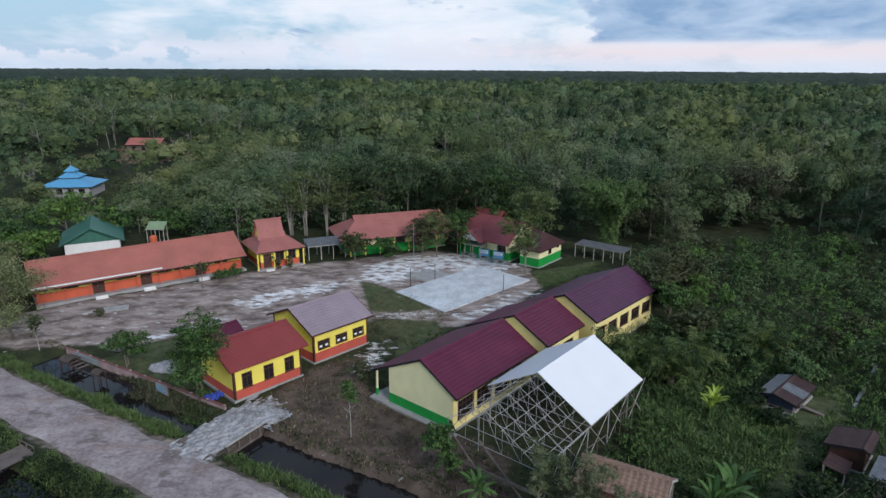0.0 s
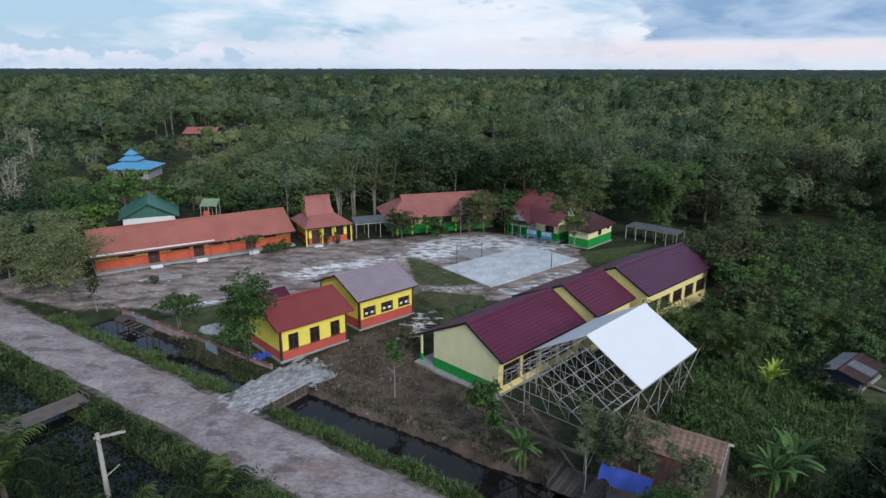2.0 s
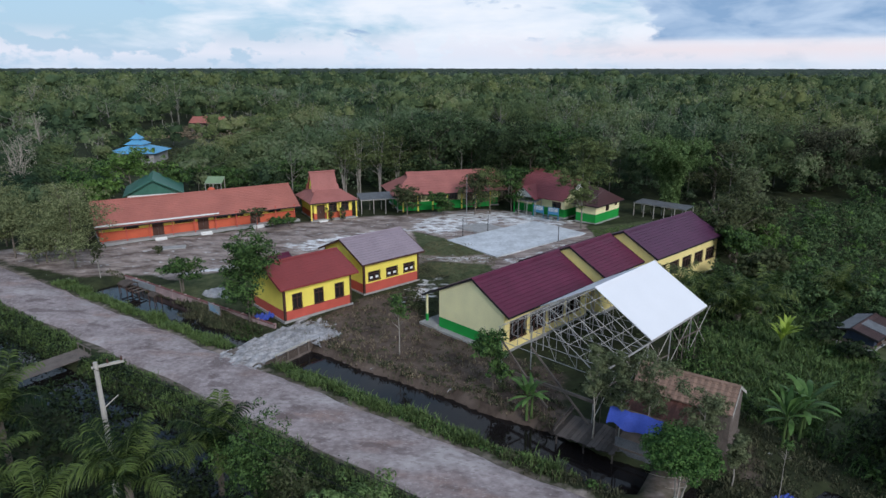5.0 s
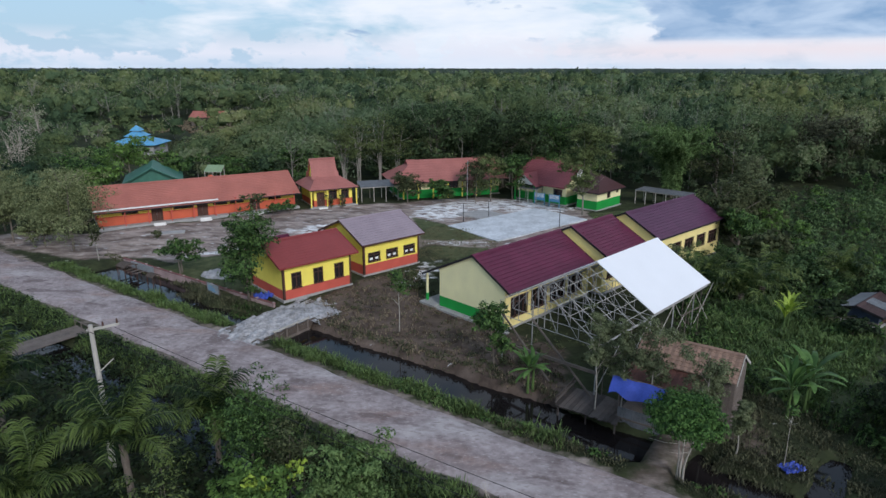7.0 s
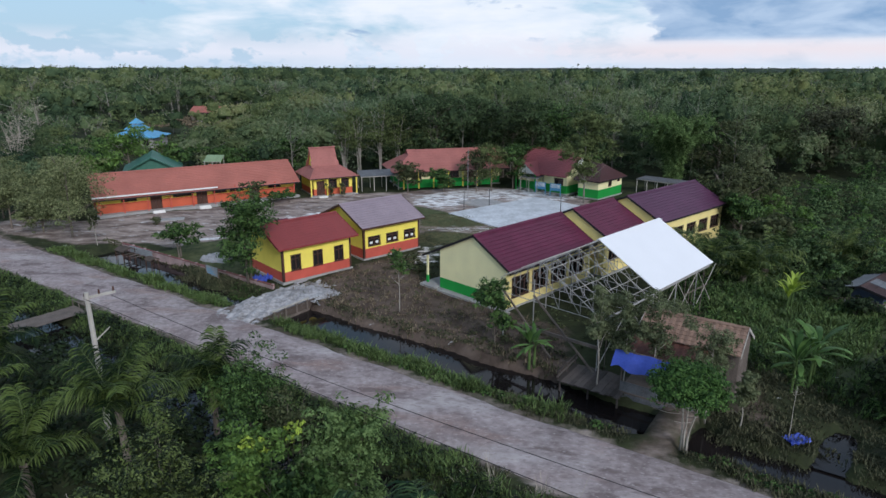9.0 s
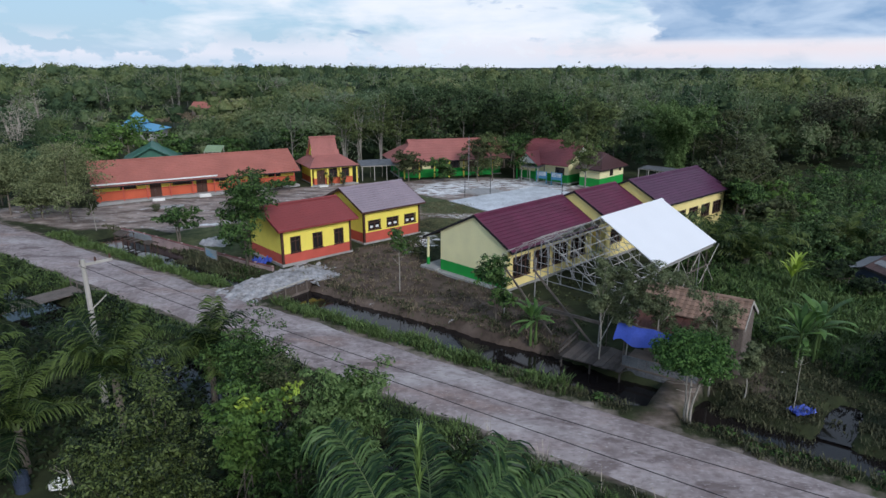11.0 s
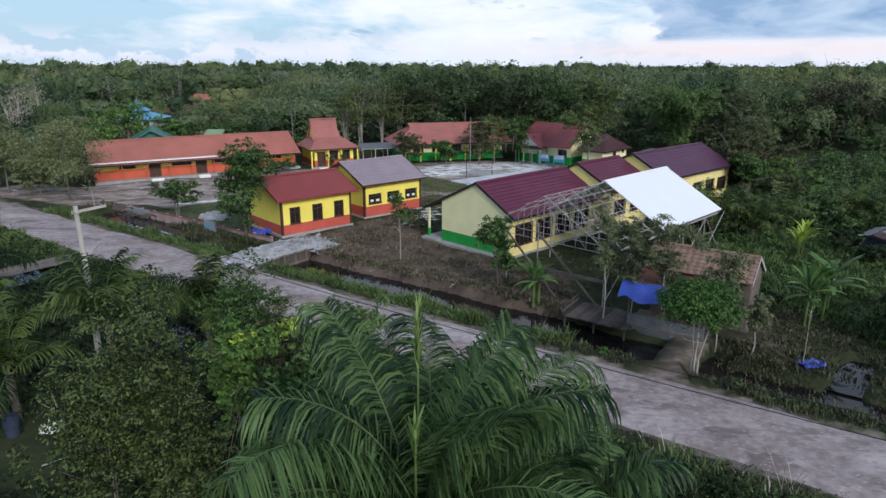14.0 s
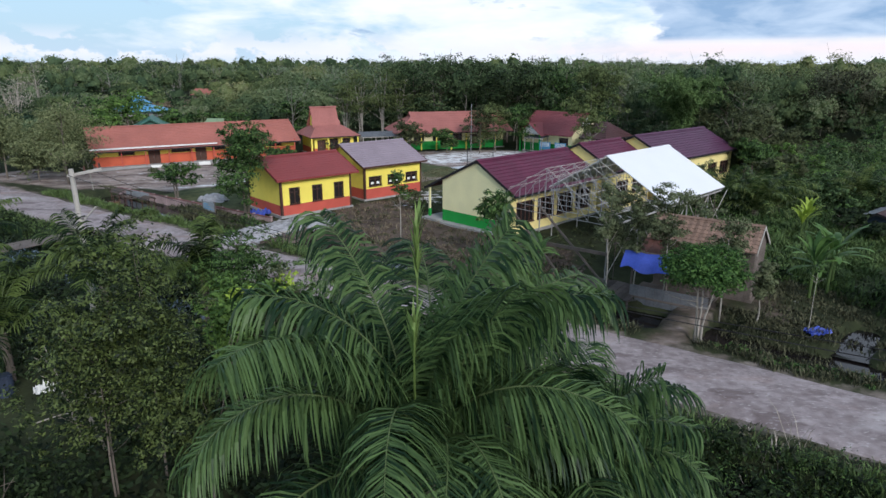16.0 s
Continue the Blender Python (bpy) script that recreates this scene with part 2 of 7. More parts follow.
M = {
    "yellow": material("yellow_wall_paint", (0.90, 0.745, 0.13), 0.7, spread=0.10, scale=0.7, bump=0.15),
    "cream": material("cream_wall_paint", (0.84, 0.78, 0.45), 0.75, spread=0.10, scale=0.6, bump=0.15),
    "warm_cream": material("warm_cream_wall_paint", (0.88, 0.735, 0.31), 0.75, spread=0.10, scale=0.6, bump=0.15),
    "red_dado": material("brick_red_paint", (0.52, 0.10, 0.07), 0.7, spread=0.15, scale=0.8, bump=0.15),
    "orange_dado": material("orange_red_paint", (0.56, 0.118, 0.058), 0.7, spread=0.12, scale=0.8, bump=0.15),
    "green_dado": material("green_paint", (0.02, 0.30, 0.05), 0.7, spread=0.12, scale=0.8, bump=0.15),
    "deck_wood": material("grey_brown_deck_planks", (0.092, 0.076, 0.068), 0.85, spread=0.4, scale=2, fine=25, bump=0.3, objvar=0.5),
    "dark_wood": material("dark_brown_wood", (0.075, 0.036, 0.026), 0.6, spread=0.3, fine=25, bump=0.2),
    "black": material("blackened_board", (0.02, 0.018, 0.02), 0.7, spread=0.3),
    "red_roof": material("red_metal_roof", (0.235, 0.042, 0.040), 0.5, spread=0.14, scale=0.5, fine=6, spec=0.4),
    "grey_roof": material("grey_mauve_metal_roof", (0.30, 0.24, 0.27), 0.55, spread=0.16, scale=0.5, fine=6),
    "maroon_roof": material("maroon_metal_roof", (0.108, 0.018, 0.044), 0.5, spread=0.26, scale=0.5, fine=5, spec=0.3),
    "plum_roof": material("plum_metal_roof", (0.085, 0.028, 0.062), 0.5, spread=0.26, scale=0.5, fine=5, spec=0.35),
    "orange_roof": material("orange_red_metal_roof", (0.40, 0.142, 0.108), 0.55, spread=0.18, scale=0.35, fine=5),
    "wine_roof": material("faded_wine_metal_roof", (0.27, 0.075, 0.08), 0.55, spread=0.2, scale=0.4, fine=5),
    "pink_roof": material("faded_red_metal_roof", (0.36, 0.135, 0.115), 0.55, spread=0.2, scale=0.4, fine=5),
    "brown_roof": material("dark_brown_metal_roof", (0.07, 0.03, 0.03), 0.5, spread=0.2, scale=0.4),
    "white_roof": material("new_white_metal_roof", (0.80, 0.80, 0.82), 0.4, spread=0.03, scale=0.4, spec=0.4),
    "steel": material("galvanised_steel", (0.38, 0.37, 0.37), 0.5, 0.4, spread=0.2),
    # paler copy of the steel: light on rafters and purlins, put into the colour
    "lit_steel": material("lit_steel_channel", (0.50, 0.47, 0.43), 0.5, 0.3, spread=0.2),
    "concrete": material("grey_concrete", (0.34, 0.33, 0.32), 0.9, spread=0.22, scale=1.0, bump=0.3),
    "pale_concrete": material("pale_worn_concrete", (0.56, 0.575, 0.595), 0.9, spread=0.28, scale=0.4, fine=3.0, bump=0.3),
    "white_paint": material("white_paint", (0.78, 0.77, 0.74), 0.6, spread=0.08),
    "blue_roof": material("blue_metal_roof", (0.12, 0.35, 0.56), 0.5, spread=0.12),
    "green_roof": material("green_metal_roof", (0.05, 0.15, 0.11), 0.5, spread=0.2),
    "wood": material("weathered_grey_wood", (0.15, 0.122, 0.105), 0.85, spread=0.35, fine=14, bump=0.4),
    "rust": material("rusty_metal_sheet", (0.14, 0.06, 0.045), 0.7, spread=0.4),
    "dark_rust": material("dark_rusty_sheet", (0.055, 0.030, 0.028), 0.7, spread=0.4),
    "pale_green": material("pale_green_sheet", (0.22, 0.30, 0.17), 0.6, spread=0.2),
    "zinc": material("grey_zinc_sheet", (0.36, 0.38, 0.40), 0.5, 0.3, spread=0.25),
    "old_zinc": material("weathered_dark_zinc_sheet", (0.17, 0.175, 0.185), 0.5, 0.3, spread=0.35),
    "terracotta": material("faded_brown_roof_tiles", (0.25, 0.160, 0.118), 0.8, spread=0.3, scale=0.8, fine=6, objvar=0.08),
    "blue_tarp": material("blue_plastic_tarpaulin", (0.05, 0.085, 0.40), 0.45, spread=0.2, bump=0.3, bump_scale=6),
    "water": None,
    "bark": material("grey_bark", (0.17, 0.14, 0.115), 0.9, spread=0.35, fine=20, bump=0.5),
    "pale_bark": material("pale_bark", (0.34, 0.31, 0.27), 0.9, spread=0.3, fine=20, bump=0.4),
    "grey_limb": material("dull_grey_limbs", (0.22, 0.205, 0.175), 0.9, spread=0.35, fine=20, bump=0.4),
    "pole": material("weathered_pale_pole", (0.42, 0.39, 0.35), 0.85, spread=0.2, fine=20),
    "leaf": material("green_foliage", (0.036, 0.081, 0.026), 0.55, spread=0.5, scale=0.3, fine=1.5, second=(0.107, 0.184, 0.053), island=0.6, spec=0.12, translucent=0.2),
    "dull_leaf": material("dull_olive_foliage", (0.066, 0.082, 0.037), 0.65, spread=0.5, scale=0.3, fine=1.5, second=(0.112, 0.129, 0.060), island=0.6, spec=0.10, translucent=0.2),
    "bright_leaf": material("bright_green_foliage", (0.081, 0.158, 0.040), 0.55, spread=0.4, scale=0.3, fine=1.5, second=(0.166, 0.275, 0.066), island=0.5, spec=0.12, translucent=0.25),
    "bamboo_leaf": material("fresh_bamboo_foliage", (0.105, 0.185, 0.060), 0.6, spread=0.45, scale=0.25, fine=1.2, second=(0.205, 0.300, 0.110), island=0.6, spec=0.10, translucent=0.35),
    "brown_leaf": material("dark_brownish_foliage", (0.051, 0.055, 0.032), 0.7, spread=0.45, scale=0.25, fine=1.2, second=(0.088, 0.092, 0.055), island=0.6, spec=0.07, translucent=0.15),
    "deep_leaf": material("deep_fresh_green_foliage", (0.040, 0.100, 0.026), 0.55, spread=0.45, scale=0.6, fine=3, second=(0.105, 0.200, 0.052), island=0.6, spec=0.12, translucent=0.25),
    "warm_leaf": material("olive_green_glossy_foliage", (0.023, 0.043, 0.014), 0.5, spread=0.5, scale=0.5, fine=2.5, second=(0.125, 0.163, 0.048), island=0.8, spec=0.2, translucent=0.2),
    "feather_leaf": material("pale_olive_feathery_foliage", (0.150, 0.180, 0.078), 0.7, spread=0.45, scale=0.25, fine=1.5, second=(0.265, 0.295, 0.140), island=0.6, spec=0.1, translucent=0.25),
    "spear_leaf": material("pale_unopened_palm_leaf", (0.17, 0.25, 0.07), 0.55, spread=0.35, scale=0.5, fine=2, island=0.5, translucent=0.25),
    "edge_leaf": material("deep_green_woodland_foliage", (0.036, 0.066, 0.030), 0.7, spread=0.5, scale=0.3, fine=1.5, second=(0.085, 0.128, 0.056), island=0.6, spec=0.1, translucent=0.2),
    "lime_leaf": material("lime_young_foliage", (0.303, 0.400, 0.057), 0.55, spread=0.4, scale=0.5, fine=2, island=0.5, translucent=0.25),
    "palm_leaf": material("palm_frond_green", (0.036, 0.088, 0.039), 0.42, spread=0.5, scale=0.6, fine=4, second=(0.120, 0.194, 0.068), island=0.75, objvar=0.45, spec=0.17, translucent=0.35),
    "dark_palm": material("dark_palm_frond_green", (0.020, 0.046, 0.017), 0.5, spread=0.5, scale=0.6, fine=4, second=(0.110, 0.155, 0.042), island=0.6, objvar=0.6, spec=0.12, translucent=0.2),
    # darkened for the shade between crowns, which the closed canopy sheet lacks
    "far_woods": material("shade_darkened_woodland", (0.034, 0.054, 0.040), 0.8, spread=0.5, scale=0.006, fine=0.12, second=(0.055, 0.078, 0.050), island=0.001, spec=0.1),
    "coping": material("faded_brown_red_paint", (0.20, 0.085, 0.08), 0.85, spread=0.35, scale=0.8),
    "thatch": material("dark_palm_thatch", (0.085, 0.066, 0.055), 0.95, spread=0.4, fine=18, bump=0.6),
    "scrub_leaf": material("fresh_scrub_foliage", (0.064, 0.124, 0.048), 0.6, spread=0.55, scale=0.14, fine=1.2, second=(0.150, 0.222, 0.088), island=0.6, spec=0.10, translucent=0.2),
    "light_palm": material("light_palm_frond_green", (0.044, 0.094, 0.027), 0.42, spread=0.5, scale=0.6, fine=4, second=(0.161, 0.205, 0.063), island=0.75, objvar=0.45, spec=0.17, translucent=0.2),
    "lawn": material("worn_yellow_green_lawn", (0.125, 0.122, 0.062), 0.85, spread=0.45, scale=0.3, fine=2, second=(0.20, 0.185, 0.105), island=0.6),
    "midrib": material("palm_midrib", (0.10, 0.135, 0.050), 0.6, spread=0.3, scale=1.0),
    "straw": material("bleached_dry_twigs", (0.33, 0.29, 0.24), 0.9, spread=0.3, island=0.4),
    "dull_blue": material("dull_blue_plastic", (0.034, 0.046, 0.075), 0.6, spread=0.3),
    "faded_pink": material("faded_pink_wall_paint", (0.36, 0.26, 0.25), 0.85, spread=0.35, scale=0.8),
    "olive_leaf": material("light_olive_foliage", (0.112, 0.144, 0.053), 0.65, spread=0.45, scale=0.3, fine=1.5, second=(0.171, 0.212, 0.082), island=0.6, spec=0.10, translucent=0.25),
    "dull_grass": material("dull_trodden_grass", (0.061, 0.066, 0.033), 0.85, spread=0.45, scale=0.3, fine=2, second=(0.108, 0.109, 0.059), island=0.6),
    "grass": material("rank_grass", (0.096, 0.150, 0.046), 0.7, spread=0.45, scale=0.25, fine=2, second=(0.158, 0.233, 0.073), island=0.6, translucent=0.2),
    "dry_grass": material("dry_brown_grass", (0.17, 0.125, 0.085), 0.85, spread=0.4, scale=0.3, fine=2, second=(0.25, 0.20, 0.13), island=0.6),
    # base darkened far below the other leaves to paint in the shade of low growth
    "dark_leaf": material("shade_dark_green_foliage", (0.015, 0.027, 0.012), 0.6, spread=0.5, scale=0.3, fine=1.5, second=(0.037, 0.059, 0.022), island=0.7, spec=0.12, translucent=0.15),
    # darker copy of the grass, with the shade over the plot in its colour
    "plot_grass": material("shade_dark_rank_grass", (0.054, 0.102, 0.032), 0.7, spread=0.5, scale=0.2, fine=2, second=(0.116, 0.185, 0.055), island=0.6, translucent=0.2),
    "banana_leaf": material("banana_leaf_green", (0.071, 0.155, 0.043), 0.45, spread=0.4, scale=0.6, fine=3, second=(0.161, 0.280, 0.076), objvar=0.3, spec=0.17, translucent=0.25),
    "grey_leaf": material("thin_grey_green_foliage", (0.121, 0.148, 0.076), 0.65, spread=0.45, scale=0.3, fine=1.5, second=(0.182, 0.210, 0.109), island=0.6, spec=0.10, translucent=0.25),
    "sand": material("pale_sand_heap", (0.30, 0.28, 0.275), 0.95, spread=0.5, scale=1.0, fine=5, bump=0.8, bump_scale=9, second=(0.50, 0.49, 0.50)),
}


def glass_and_water():
    m = bpy.data.materials.new("dark_peat_water")
    m.use_nodes = True
    nt = m.node_tree
    b = nt.nodes["Principled BSDF"]
    b.inputs["Base Color"].default_value = (0.012, 0.010, 0.010, 1)
    b.inputs["Roughness"].default_value = 0.06
    b.inputs["IOR"].default_value = 1.33
    bp, nz = nt.nodes.new("ShaderNodeBump"), nt.nodes.new("ShaderNodeTexNoise")
    nz.inputs["Scale"].default_value = 1.3
    bp.inputs["Strength"].default_value, bp.inputs["Distance"].default_value = 0.08, 0.05
    nt.links.new(nz.outputs["Fac"], bp.inputs["Height"])
    nt.links.new(bp.outputs[0], b.inputs["Normal"])
    M["water"] = m
    g = bpy.data.materials.new("dark_window_glass")
    g.use_nodes = True
    b = g.node_tree.nodes["Principled BSDF"]
    b.inputs["Base Color"].default_value = (0.022, 0.02, 0.02, 1)
    b.inputs["Roughness"].default_value = 0.12
    M["glass"] = g


glass_and_water()


# ---- mesh helpers ----
def mesh_ob(name, verts, faces, mat, parent=None, label="", smooth=False):
    me = bpy.data.meshes.new(name)
    me.from_pydata([tuple(v) for v in verts], [], [tuple(f) for f in faces])
    me.materials.append(mat)
    if smooth:
        me.polygons.foreach_set("use_smooth", [True] * len(me.polygons))
    ob = new(name, me)
    ob.parent = parent
    return tagged(ob, label)


def quads_ob(name, verts, quads, mat, parent=None, label="", smooth=False):
    """The same from arrays, for large meshes of faces with three or four sides."""
    me = bpy.data.meshes.new(name)
    quads = np.asarray(quads, np.int32)
    n, k = quads.shape
    me.vertices.add(len(verts))
    me.vertices.foreach_set("co", np.asarray(verts, np.float32).ravel())
    me.loops.add(k * n)
    me.loops.foreach_set("vertex_index", np.asarray(quads, np.int32).ravel())
    me.polygons.add(n)
    me.polygons.foreach_set("loop_start", np.arange(0, k * n, k, dtype=np.int32))
    if smooth:
        me.polygons.foreach_set("use_smooth", np.ones(n, bool))
    me.materials.append(mat)
    me.update(calc_edges=True)
    ob = new(name, me)
    ob.parent = parent
    return tagged(ob, label)


class Geo:
    """Vertices and faces of one mesh, gathered piece by piece."""

    def __init__(self):
        self.v, self.f = [], []

    def add(self, verts, faces):
        k = len(self.v)
        self.v += [tuple(p) for p in verts]
        self.f += [tuple(k + i for i in f) for f in faces]
        return self

    def box(self, x0, y0, z0, x1, y1, z1):
        return self.add([(x0, y0, z0), (x1, y0, z0), (x1, y1, z0), (x0, y1, z0), (x0, y0, z1), (x1, y0, z1), (x1, y1, z1), (x0, y1, z1)],
                        [(0, 3, 2, 1), (4, 5, 6, 7), (0, 1, 5, 4), (1, 2, 6, 5), (2, 3, 7, 6), (3, 0, 4, 7)])

    def bar(self, a, b, w, h=None, up=(0, 0, 1)):
        """A bar of section w by h from a to b."""
        h = h or w
        a, b = Vector(a), Vector(b)
        d = (b - a).normalized()
        s = d.cross(Vector(up))
        s = s.normalized() if s.length > 1e-4 else Vector((1, 0, 0))
        t = s.cross(d)
        pts = [p + s * (i * w / 2) + t * (j * h / 2) for p in (a, b) for i, j in ((-1, -1), (1, -1), (1, 1), (-1, 1))]
        return self.add(pts, [(0, 1, 2, 3), (7, 6, 5, 4), (0, 4, 5, 1), (1, 5, 6, 2), (2, 6, 7, 3), (3, 7, 4, 0)])

    def tube(self, pts, radii, sides=7):
        """A tapered tube along points."""
        k = len(self.v)
        pts = [Vector(p) for p in pts]
        for i, (p, r) in enumerate(zip(pts, radii)):
            d = (pts[min(i + 1, len(pts) - 1)] - pts[max(i - 1, 0)]).normalized()
            s = d.orthogonal().normalized() if abs(d.z) < 0.99 else Vector((1, 0, 0))
            t = d.cross(s)
            for j in range(sides):
                a = 2 * math.pi * j / sides
                self.v.append(tuple(p + s * (r * math.cos(a)) + t * (r * math.sin(a))))
        for i in range(len(pts) - 1):
            for j in range(sides):
                a, b = k + i * sides + j, k + i * sides + (j + 1) % sides
                self.f.append((a, b, b + sides, a + sides))
        self.f.append(tuple(k + (len(pts) - 1) * sides + j for j in range(sides)))
        self.f.append(tuple(k + j for j in reversed(range(sides))))
        return self

    def prism(self, outline, along, near, far):
        """An outline in the plane across the axis 'along' (x or y), drawn out from near to far."""
        n = len(outline)
        pts = [((c, p, q) if along == "x" else (p, c, q)) for c in (near, far) for p, q in outline]
        return self.add(pts, [tuple(range(n)), tuple(range(2 * n - 1, n - 1, -1))] + [(i, i + n, (i + 1) % n + n, (i + 1) % n) for i in range(n)])

    def done(self, name, mat, parent=None, label="", smooth=False):
        seen, remap, verts = {}, [], []
        for p in self.v:
            k = (round(p[0], 4), round(p[1], 4), round(p[2], 4))
            if k not in seen:
                seen[k] = len(verts)
                verts.append(p)
            remap.append(seen[k])
        faces = [tuple(remap[i] for i in f) for f in self.f]
        return mesh_ob(name, verts, [f for f in faces if len(set(f)) == len(f)], mat, parent, label, smooth)


def thing(name, m, label, category, group="", kind=""):
    ob = new(name)
    ob.empty_display_size = 0.2
    ob.matrix_basis = m
    return tagged(ob, label, category, group, kind)


def wall_cells(geo, x0, x1, z0, z1, y0, y1, openings):
    """A straight wall from x0 to x1 and z0 to z1 with holes (xa, za, xb, zb)."""
    holes = [(max(a, x0), max(b, z0), min(c, x1), min(d, z1)) for a, b, c, d in openings if a < x1 and c > x0 and b < z1 and d > z0]
    xs = sorted({x0, x1, *(h[0] for h in holes), *(h[2] for h in holes)})
    for xa, xb in zip(xs, xs[1:]):
        mid = (xa + xb) / 2
        spans = sorted((h[1], h[3]) for h in holes if h[0] <= mid <= h[2])
        z = z0
        for a, b in spans:
            if a > z + 1e-4:
                geo.box(xa, y0, z, xb, y1, a)
            z = max(z, b)
        if z < z1 - 1e-4:
            geo.box(xa, y0, z, xb, y1, z1)


def roof_slope(parent, xa, xb, y_low, z_low, y_high, z_high, mat, label="", course=0.38, step=0.03, name="roof_slope", rib=0.0):
    """One plane of a sheet roof with stepped courses, from its eave up to its ridge."""
    run, rise = y_high - y_low, z_high - z_low
    length = math.hypot(run, rise)
    n = max(2, round(length / course))
    up = Vector((0, -rise / length * math.copysign(1, run), abs(run) / length))
    prof = []
    for i in range(n):
        for s, lift in ((i / n, step), ((i + 1) / n, 0.0)):
            p = Vector((0, y_low + run * s, z_low + rise * s)) + up * lift
            prof.append((p.y, p.z))
    under = [(p[0] - up.y * 0.06, p[1] - up.z * 0.06) for p in (prof[-1], (y_low, z_low))]
    return Geo().prism(prof + under, "x", xa, xb).done(name, mat, parent, label)


def window(parent, x, z0, w, h, y, style="casement", curtain=False):
    """A window in a wall whose outer face is at y (outside is towards -y)."""
    fr = Geo()
    t = 0.07
    fr.box(x - t, y - 0.03, z0 - t, x + w + t, y + 0.10, z0)
    fr.box(x - t, y - 0.03, z0 + h, x + w + t, y + 0.10, z0 + h + t)
    fr.box(x - t, y - 0.03, z0, x, y + 0.10, z0 + h)
    fr.box(x + w, y - 0.03, z0, x + w + t, y + 0.10, z0 + h)
    n = max(2, round(w / 0.6))
    f = fr.done("window", M["dark_wood"], parent, "dark brown wooden window with glass panes")
    for i in range(1, n):
        Geo().box(x + w * i / n - 0.035, y - 0.02, z0, x + w * i / n + 0.035, y + 0.09, z0 + h).done("mullion", M["dark_wood"], f)
    if style == "casement":
        Geo().box(x, y - 0.018, z0 + h * 0.72, x + w, y + 0.086, z0 + h * 0.72 + 0.06).done("transom", M["dark_wood"], f)
    for i in range(n):
        a, b = x + w * i / n + 0.035, x + w * (i + 1) / n - 0.035
        Geo().box(a, y + 0.04, z0, b, y + 0.055, z0 + h).done("pane", M["glass"], f)
        if curtain:
            Geo().box(a + 0.14, y + 0.02, z0 + 0.12, b - 0.14, y + 0.03, z0 + h * 0.42).done("curtain", M["white_paint"], f, "small white curtain")
    Geo().box(x - 0.12, y - 0.09, z0 - t - 0.05, x + w + 0.12, y + 0.02, z0 - t).done("sill", M["dark_wood"], f)
    return f


def door(parent, x, z0, w, h, y):
    g = Geo()
    t = 0.08
    g.box(x - t, y - 0.03, z0, x, y + 0.10, z0 + h + t)
    g.box(x + w, y - 0.03, z0, x + w + t, y + 0.10, z0 + h + t)
    g.box(x, y - 0.03, z0 + h, x + w, y + 0.10, z0 + h + t)
    d = g.done("door", M["dark_wood"], parent, "dark brown double door")
    for a, b in ((x + 0.01, x + w / 2 - 0.01), (x + w / 2 + 0.01, x + w - 0.01)):
        leaf = Geo().box(a, y + 0.03, z0 + 0.02, b, y + 0.07, z0 + h - 0.02)
        for k in range(3):
            zz = z0 + 0.15 + k * (h - 0.2) / 3
            leaf.box(a + 0.08, y + 0.015, zz, b - 0.08, y + 0.03, zz + (h - 0.2) / 3 - 0.12)
        leaf.done("door_leaf", M["dark_wood"], d)
    Geo().box(x + w / 2 - 0.08, y + 0.0, z0 + 1.0, x + w / 2 - 0.05, y + 0.03, z0 + 1.15).done("handle", M["steel"], d, "metal door handle")
    return d


def gabled_house(name, label, at, ang, L, D, ze, zr, rd, o, ob, g, upper, lower, band, roof, zb=None, front=(), doors=(), back=(), left=(), corners=None,
                 floor=0.15, step=0.03, fascia="black", front_lower=None, front_upper=None, left_g=None, roof2=None, curtain=False):
    """A house with a gable roof. x runs along the front wall, y to the back. ze: eave in front, zb: at the back, zr: ridge, rd: ridge behind the front wall,
    o, ob, g: overhang in front, behind and at the gables."""
    h = thing(name, pose(at[0], at[1], 0, 0, 0, ang), label, "house")
    gl = g if left_g is None else left_g
    zb = ze if zb is None else zb
    kf, kb = (zr - ze) / (rd + o), (zr - zb) / (D - rd + ob)
    top_f, top_b = ze + kf * o - 0.09, zb + kb * ob - 0.09
    t = 0.15
    zfront = [(x, z, x + w, z + hh) for x, z, w, hh in front] + [(x, floor, x + w, floor + hh) for x, w, hh in doors]
    zback = [(x, z, x + w, z + hh) for x, z, w, hh in back]
    for nm, z0, z1, mat in (("dado", floor, band, lower), ("wall", band, None, upper)):
        a = Geo()
        wall_cells(a, 0, L, z0, z1 or top_f, 0, t, zfront)
        a.done(nm, M[(front_lower if nm == "dado" else front_upper) or mat], h, "front wall with window openings" if nm == "wall" else "")
        b = Geo()
        wall_cells(b, 0, L, z0, z1 or top_b, D - t, D, zback)
        b.done(nm, M[mat], h)
        for x0, x1 in ((0, t), (L - t, L)):
            if z1:
                c = Geo().box(x0, t, z0, x1, D - t, z1)
            else:
                c = Geo().prism([(t, z0), (D - t, z0), (D - t, top_b + kb * t), (rd, zr - 0.09), (t, top_f + kf * t)], "x", x0, x1)
            c.done(nm if z1 else "gable_wall", M[mat], h)
    Geo().box(-0.12, -0.12, -0.1, L + 0.12, D + 0.12, floor).done("plinth", M["concrete"], h, "grey concrete plinth")
    roof_slope(h, -gl, L + g, -o, ze, rd, zr, M[roof], "sheet roof slope in stepped courses", step=step)
    roof_slope(h, -gl, L + g, D + ob, zb, rd, zr, M[roof2 or roof])
